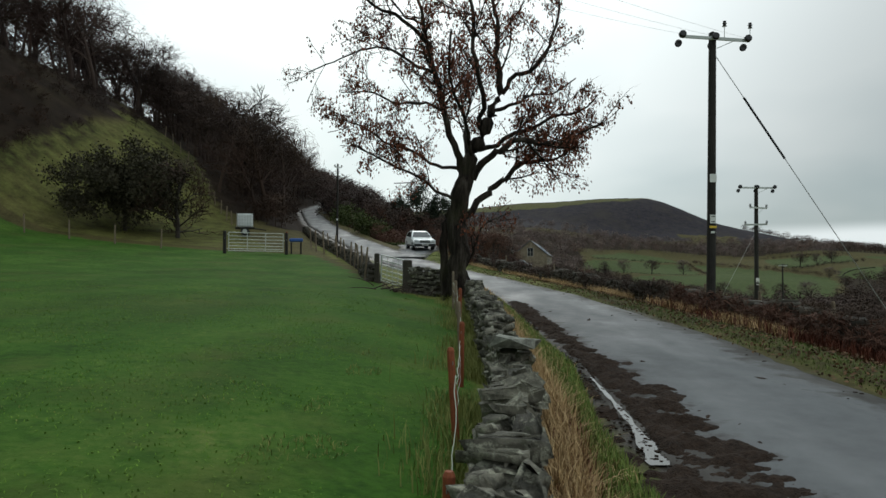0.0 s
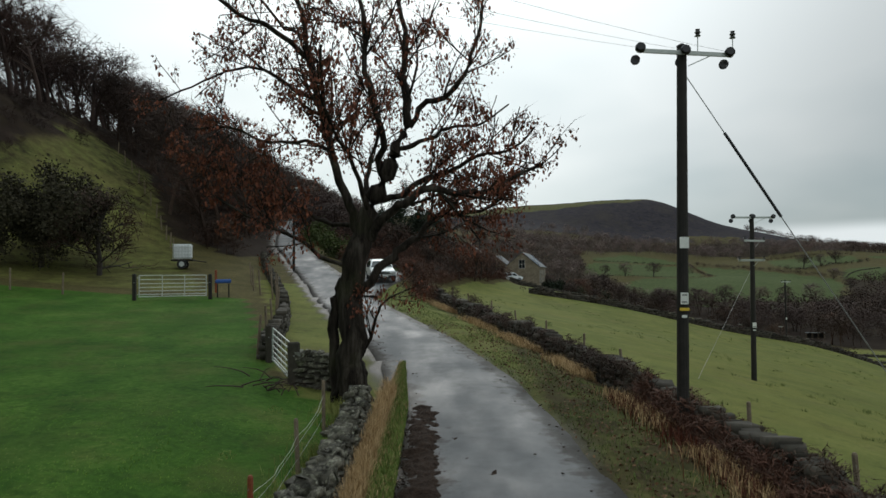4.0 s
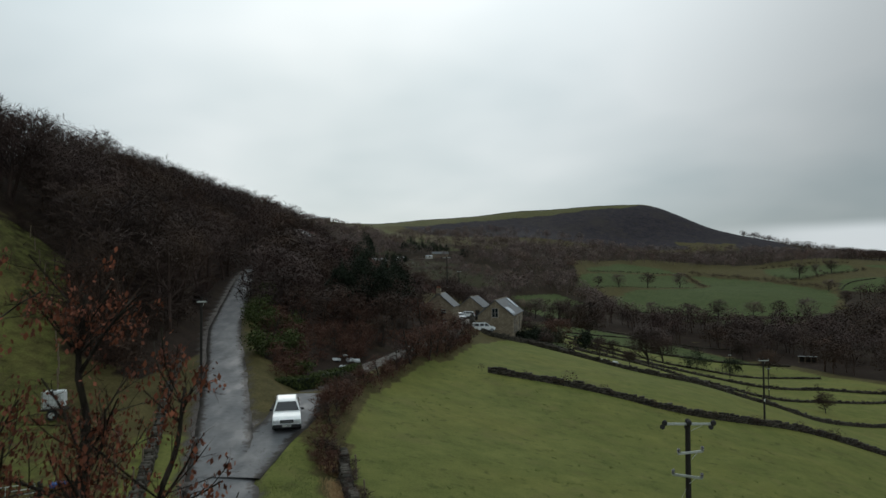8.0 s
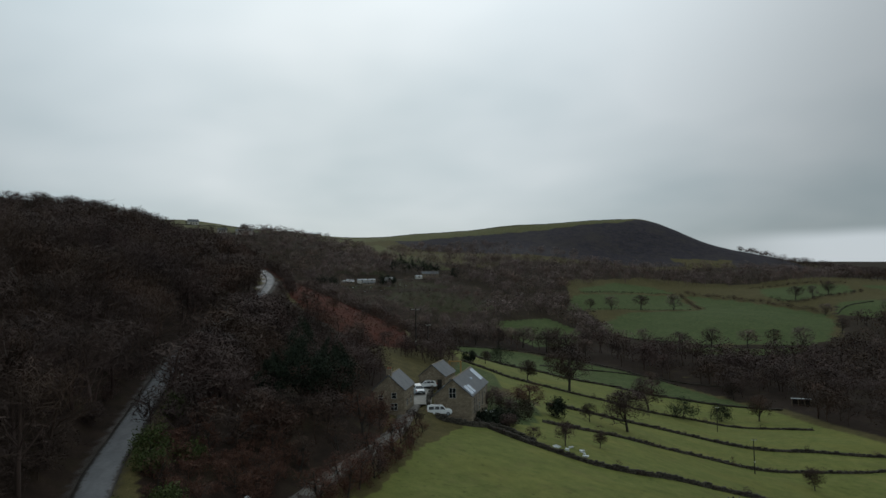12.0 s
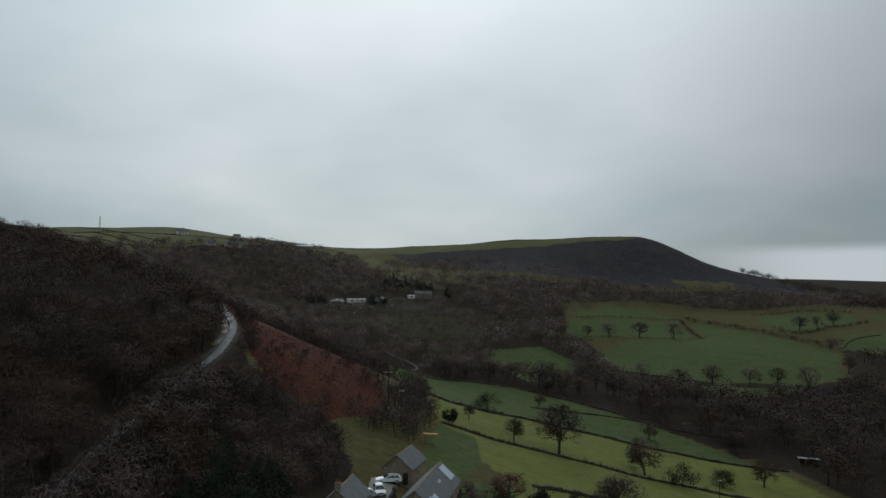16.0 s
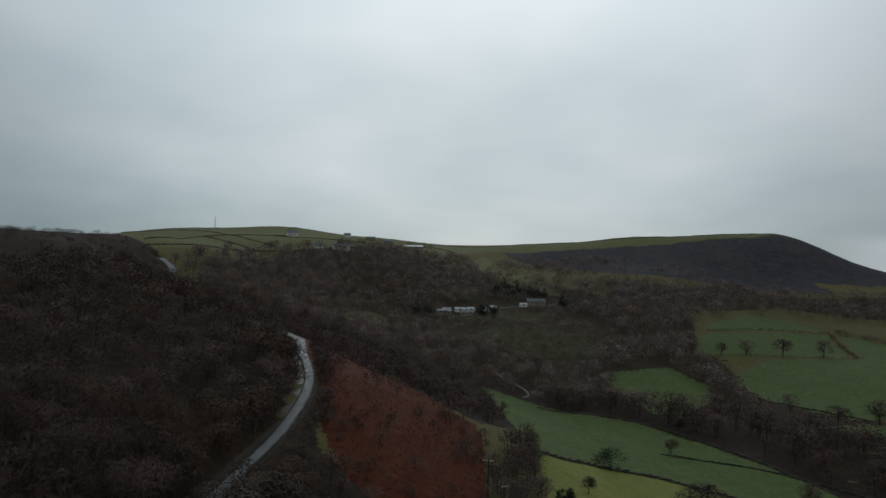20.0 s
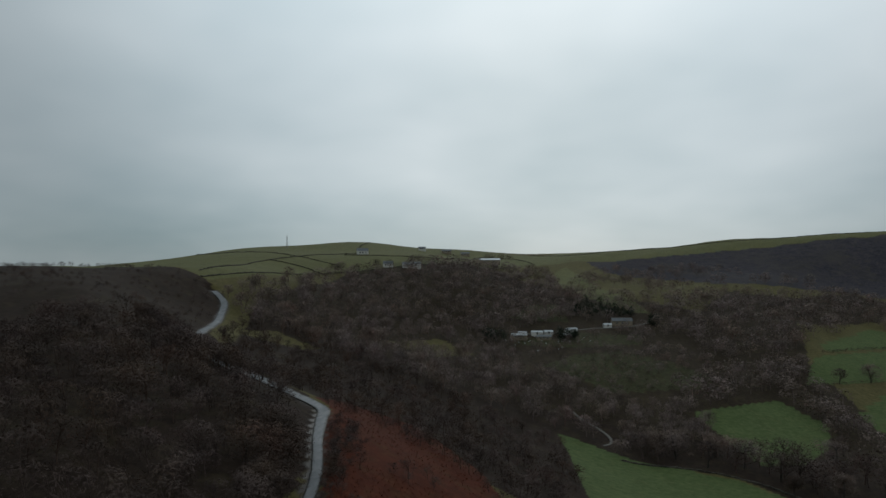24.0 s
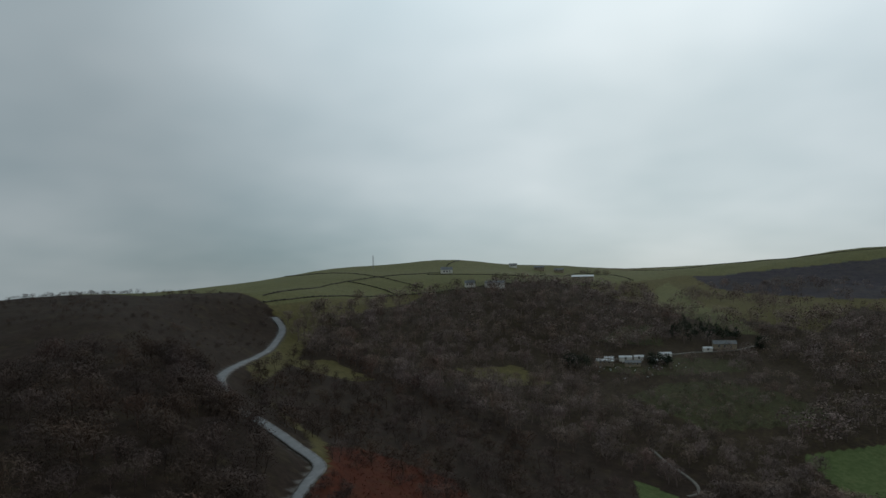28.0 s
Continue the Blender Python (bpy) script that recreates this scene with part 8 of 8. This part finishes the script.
# fallen branch and twigs by the tree
s = Soup()
for k in range(26):
    a = np.array([rg.uniform(-2.6, -0.2), rg.uniform(24.4, 26.3), 0])
    a[2] = gz(a[0], a[1]) + 0.05
    dd = np.array([rg.uniform(-1, 1), rg.uniform(-0.5, 0.5), rg.uniform(0, 0.35)])
    s.add(*tube(hung_line(a, a + dd * rg.uniform(0.5, 1.5), -0.08, 5, 0.02, k), np.linspace(0.02, 0.006, 5), 4))
tagged(new("brushwood", s.mesh("brushwood", MAT_TWIG)), "fallen dead branches lying in the grass below the tree", "branches", kind="stuff")


# muddy wheel rut with standing water along the near edge of the lane
def wave(x, y, seed):
    """Lumpy noise, about -1 to 1."""
    v = [noise.fractal(Vector((a * 2.2, b * 2.2, seed)), 0.7, 2.1, 5) for a, b in zip(x.ravel(), y.ravel())]
    return np.array(v).reshape(x.shape)


def lane_level(x, y):
    d, lz = near_line(x, y, LANE_S, LANE_Z, 9)
    return np.where(d < 1.9, lz + 0.05 * (1 - np.clip(d / 1.85, 0, 1) ** 2), ground(x, y))


RUT_Y = [3.0, 5.4, 6.9, 7.5, 8.5, 9.6, 11.1, 12.1, 16.0, 24.0]
RUT_X = [1.75, 1.90, 2.04, 2.10, 2.19, 2.24, 2.28, 2.30, 2.25, 2.1]
mu, my = np.meshgrid(np.linspace(-0.75, 1.65, 60), np.arange(2.6, 24, 0.05))
mx = np.interp(my, RUT_Y, RUT_X) + mu
lump = wave(mx, my, 3)
rise = 0.055 * np.clip(1 - ((mu - 0.30) / np.interp(my, [3, 6.5, 9, 11, 12.2, 24], [0.85, 0.80, 0.70, 0.52, 0.34, 0.28])) ** 2, -1.2, 1) + 0.085 * lump - 0.012
rise -= 0.14 * np.exp(-(mu / np.interp(my, [6.6, 7, 7.5, 8.5, 12], [0.12, 0.15, 0.11, 0.075, 0.05])) ** 2) * (my < 14) * np.clip((my - 6.6) / 0.25, 0, 1)
mz = lane_level(mx.ravel(), my.ravel()).reshape(mx.shape) + rise
tagged(sheet("mud_bank", mx, my, mz, MAT_MUDCLOD), "churned wet brown mud along the lane's near edge", "mud", kind="stuff")
py = np.arange(6.85, 11.4, 0.06)
pw = np.interp(py, [6.85, 7.0, 7.5, 8.0, 8.5, 9.6, 11.4], [0.10, 0.13, 0.080, 0.055, 0.042, 0.034, 0.015])
pu = np.linspace(-1, 1, 5)
wx = np.interp(py, RUT_Y, RUT_X)[:, None] + (pw * (1 + 0.25 * np.sin(py * 5.1) + 0.15 * np.sin(py * 11)))[:, None] * pu[None]
wy = py[:, None] + 0 * wx
wz = smooth_line(lane_level(np.interp(py, RUT_Y, RUT_X), py), 8)[:, None] + 0.016 + 0 * wx
tagged(sheet("puddle", wx, wy, wz, MAT_PUDDLE), "long shallow puddle standing in the muddy wheel rut", "puddle")
# thin mud spread over the tarmac
ux, uy = np.meshgrid(np.arange(2.5, 5.0, 0.045), np.arange(4.6, 12.5, 0.045))
thin = wave(ux * 0.8, uy * 0.55, 8) + 0.35 * wave(ux * 2.2, uy * 1.6, 11)
near = np.exp(-((ux - 3.8) / 0.38) ** 2 - ((uy - 8.9) / 0.35) ** 2) * 0.7 + np.exp(-((ux - np.interp(uy, [4.6, 7, 9, 12], [3.5, 3.2, 2.9, 2.7])) / 0.55) ** 2) * 0.5
uz = lane_level(ux.ravel(), uy.ravel()).reshape(ux.shape) + np.clip(0.03 * (thin + near - 0.84), -0.05, 0.012)
tagged(sheet("mud_film", ux, uy, uz, MAT_MUDCLOD), "thin patches of trodden mud on the wet tarmac", "mud", kind="stuff")
s = Soup()
n = 2600
y = rg.uniform(1, 24, n)
side = np.abs(rg.normal(size=n)) * 0.38
x = np.interp(y, [1, 12, 24], [1.95, 2.2, 1.95]) + side * np.where(rg.rand(n) < 0.8, 1, -0.3)
z = ground(x, y)
for k, t in enumerate(BLOCKS):
    q = np.arange(n) % 8 == k
    sz = rg.uniform(0.012, 0.035, q.sum())
    s.add(*strewn(t, np.stack([x[q], y[q], z[q] + 0.015, rg.uniform(0, 6.28, q.sum()), sz, sz * 0.5], 1)))
tagged(new("mud_clods", s.mesh("mud_clods", MAT_MUDCLOD)), "wet brown mud clods churned along the lane's edge", "mud", kind="stuff")
s = Soup()
n = 700
i = rg.randint(45, 150, n)
off = rg.normal(size=n) * 0.3 + np.where(rg.rand(n) < 0.6, 1.75, -1.6)
x, y = LANE_S[i, 0] + off, LANE_S[i, 1] + rg.uniform(0, 1, n)
z = ground(x, y) + 0.05
for k, t in enumerate(BLOCKS[:4]):
    q = np.arange(n) % 4 == k
    sz = rg.uniform(0.015, 0.05, q.sum())
    s.add(*strewn(t, np.stack([x[q], y[q], z[q], rg.uniform(0, 6.28, q.sum()), sz, sz * 0.3], 1)))
tagged(new("leaf_mud", s.mesh("leaf_mud", MAT_MUDCLOD)), "scattered mud and sodden leaves along the lane's edges", "mud", kind="stuff")

# scrub and dead growth along the nearer field walls
s = Soup()
for pts in ([(13.5, 98), (20, 97), (27, 96), (35, 94.5), (49, 97.5), (64, 104), (98, 116), (125, 122)], [(21.5, 149), (30.4, 139), (44, 134.5), (64, 143), (101, 162), (140, 178)], [(36, 168), (70, 180), (120, 192)], [(41.8, 201), (69.5, 213), (91, 211), (136, 206)], [(21.6, 234), (40, 246), (73, 255), (101, 258), (132, 252)], [(15.9, 284), (35.6, 305), (66, 320), (108, 312), (141, 296)]):
    ln = spline(pts, 0.7)
    ln = ln[rg.rand(len(ln)) < 0.75] + rg.normal(size=(1, 2)) * 0.1
    for k, t in enumerate(VFAR_TREES[:3]):
        q = ln[k::3] + rg.normal(size=(len(ln[k::3]), 2)) * 0.35
        big = np.where(rg.rand(len(q)) < 0.06, 2.0, 1.0)
        s.add(*strewn(t, np.stack([q[:, 0], q[:, 1], ground(q[:, 0], q[:, 1]), rg.uniform(0, 6.28, len(q)), rg.uniform(0.7, 1.5, len(q)) * big, rg.uniform(0.5, 1.1, len(q)) * big], 1)))
tagged(new("wall_scrub", s.mesh("wall_scrub", MAT_TWIG)), "dark brown scrub and dead weeds along the field walls", "scrub", kind="stuff")
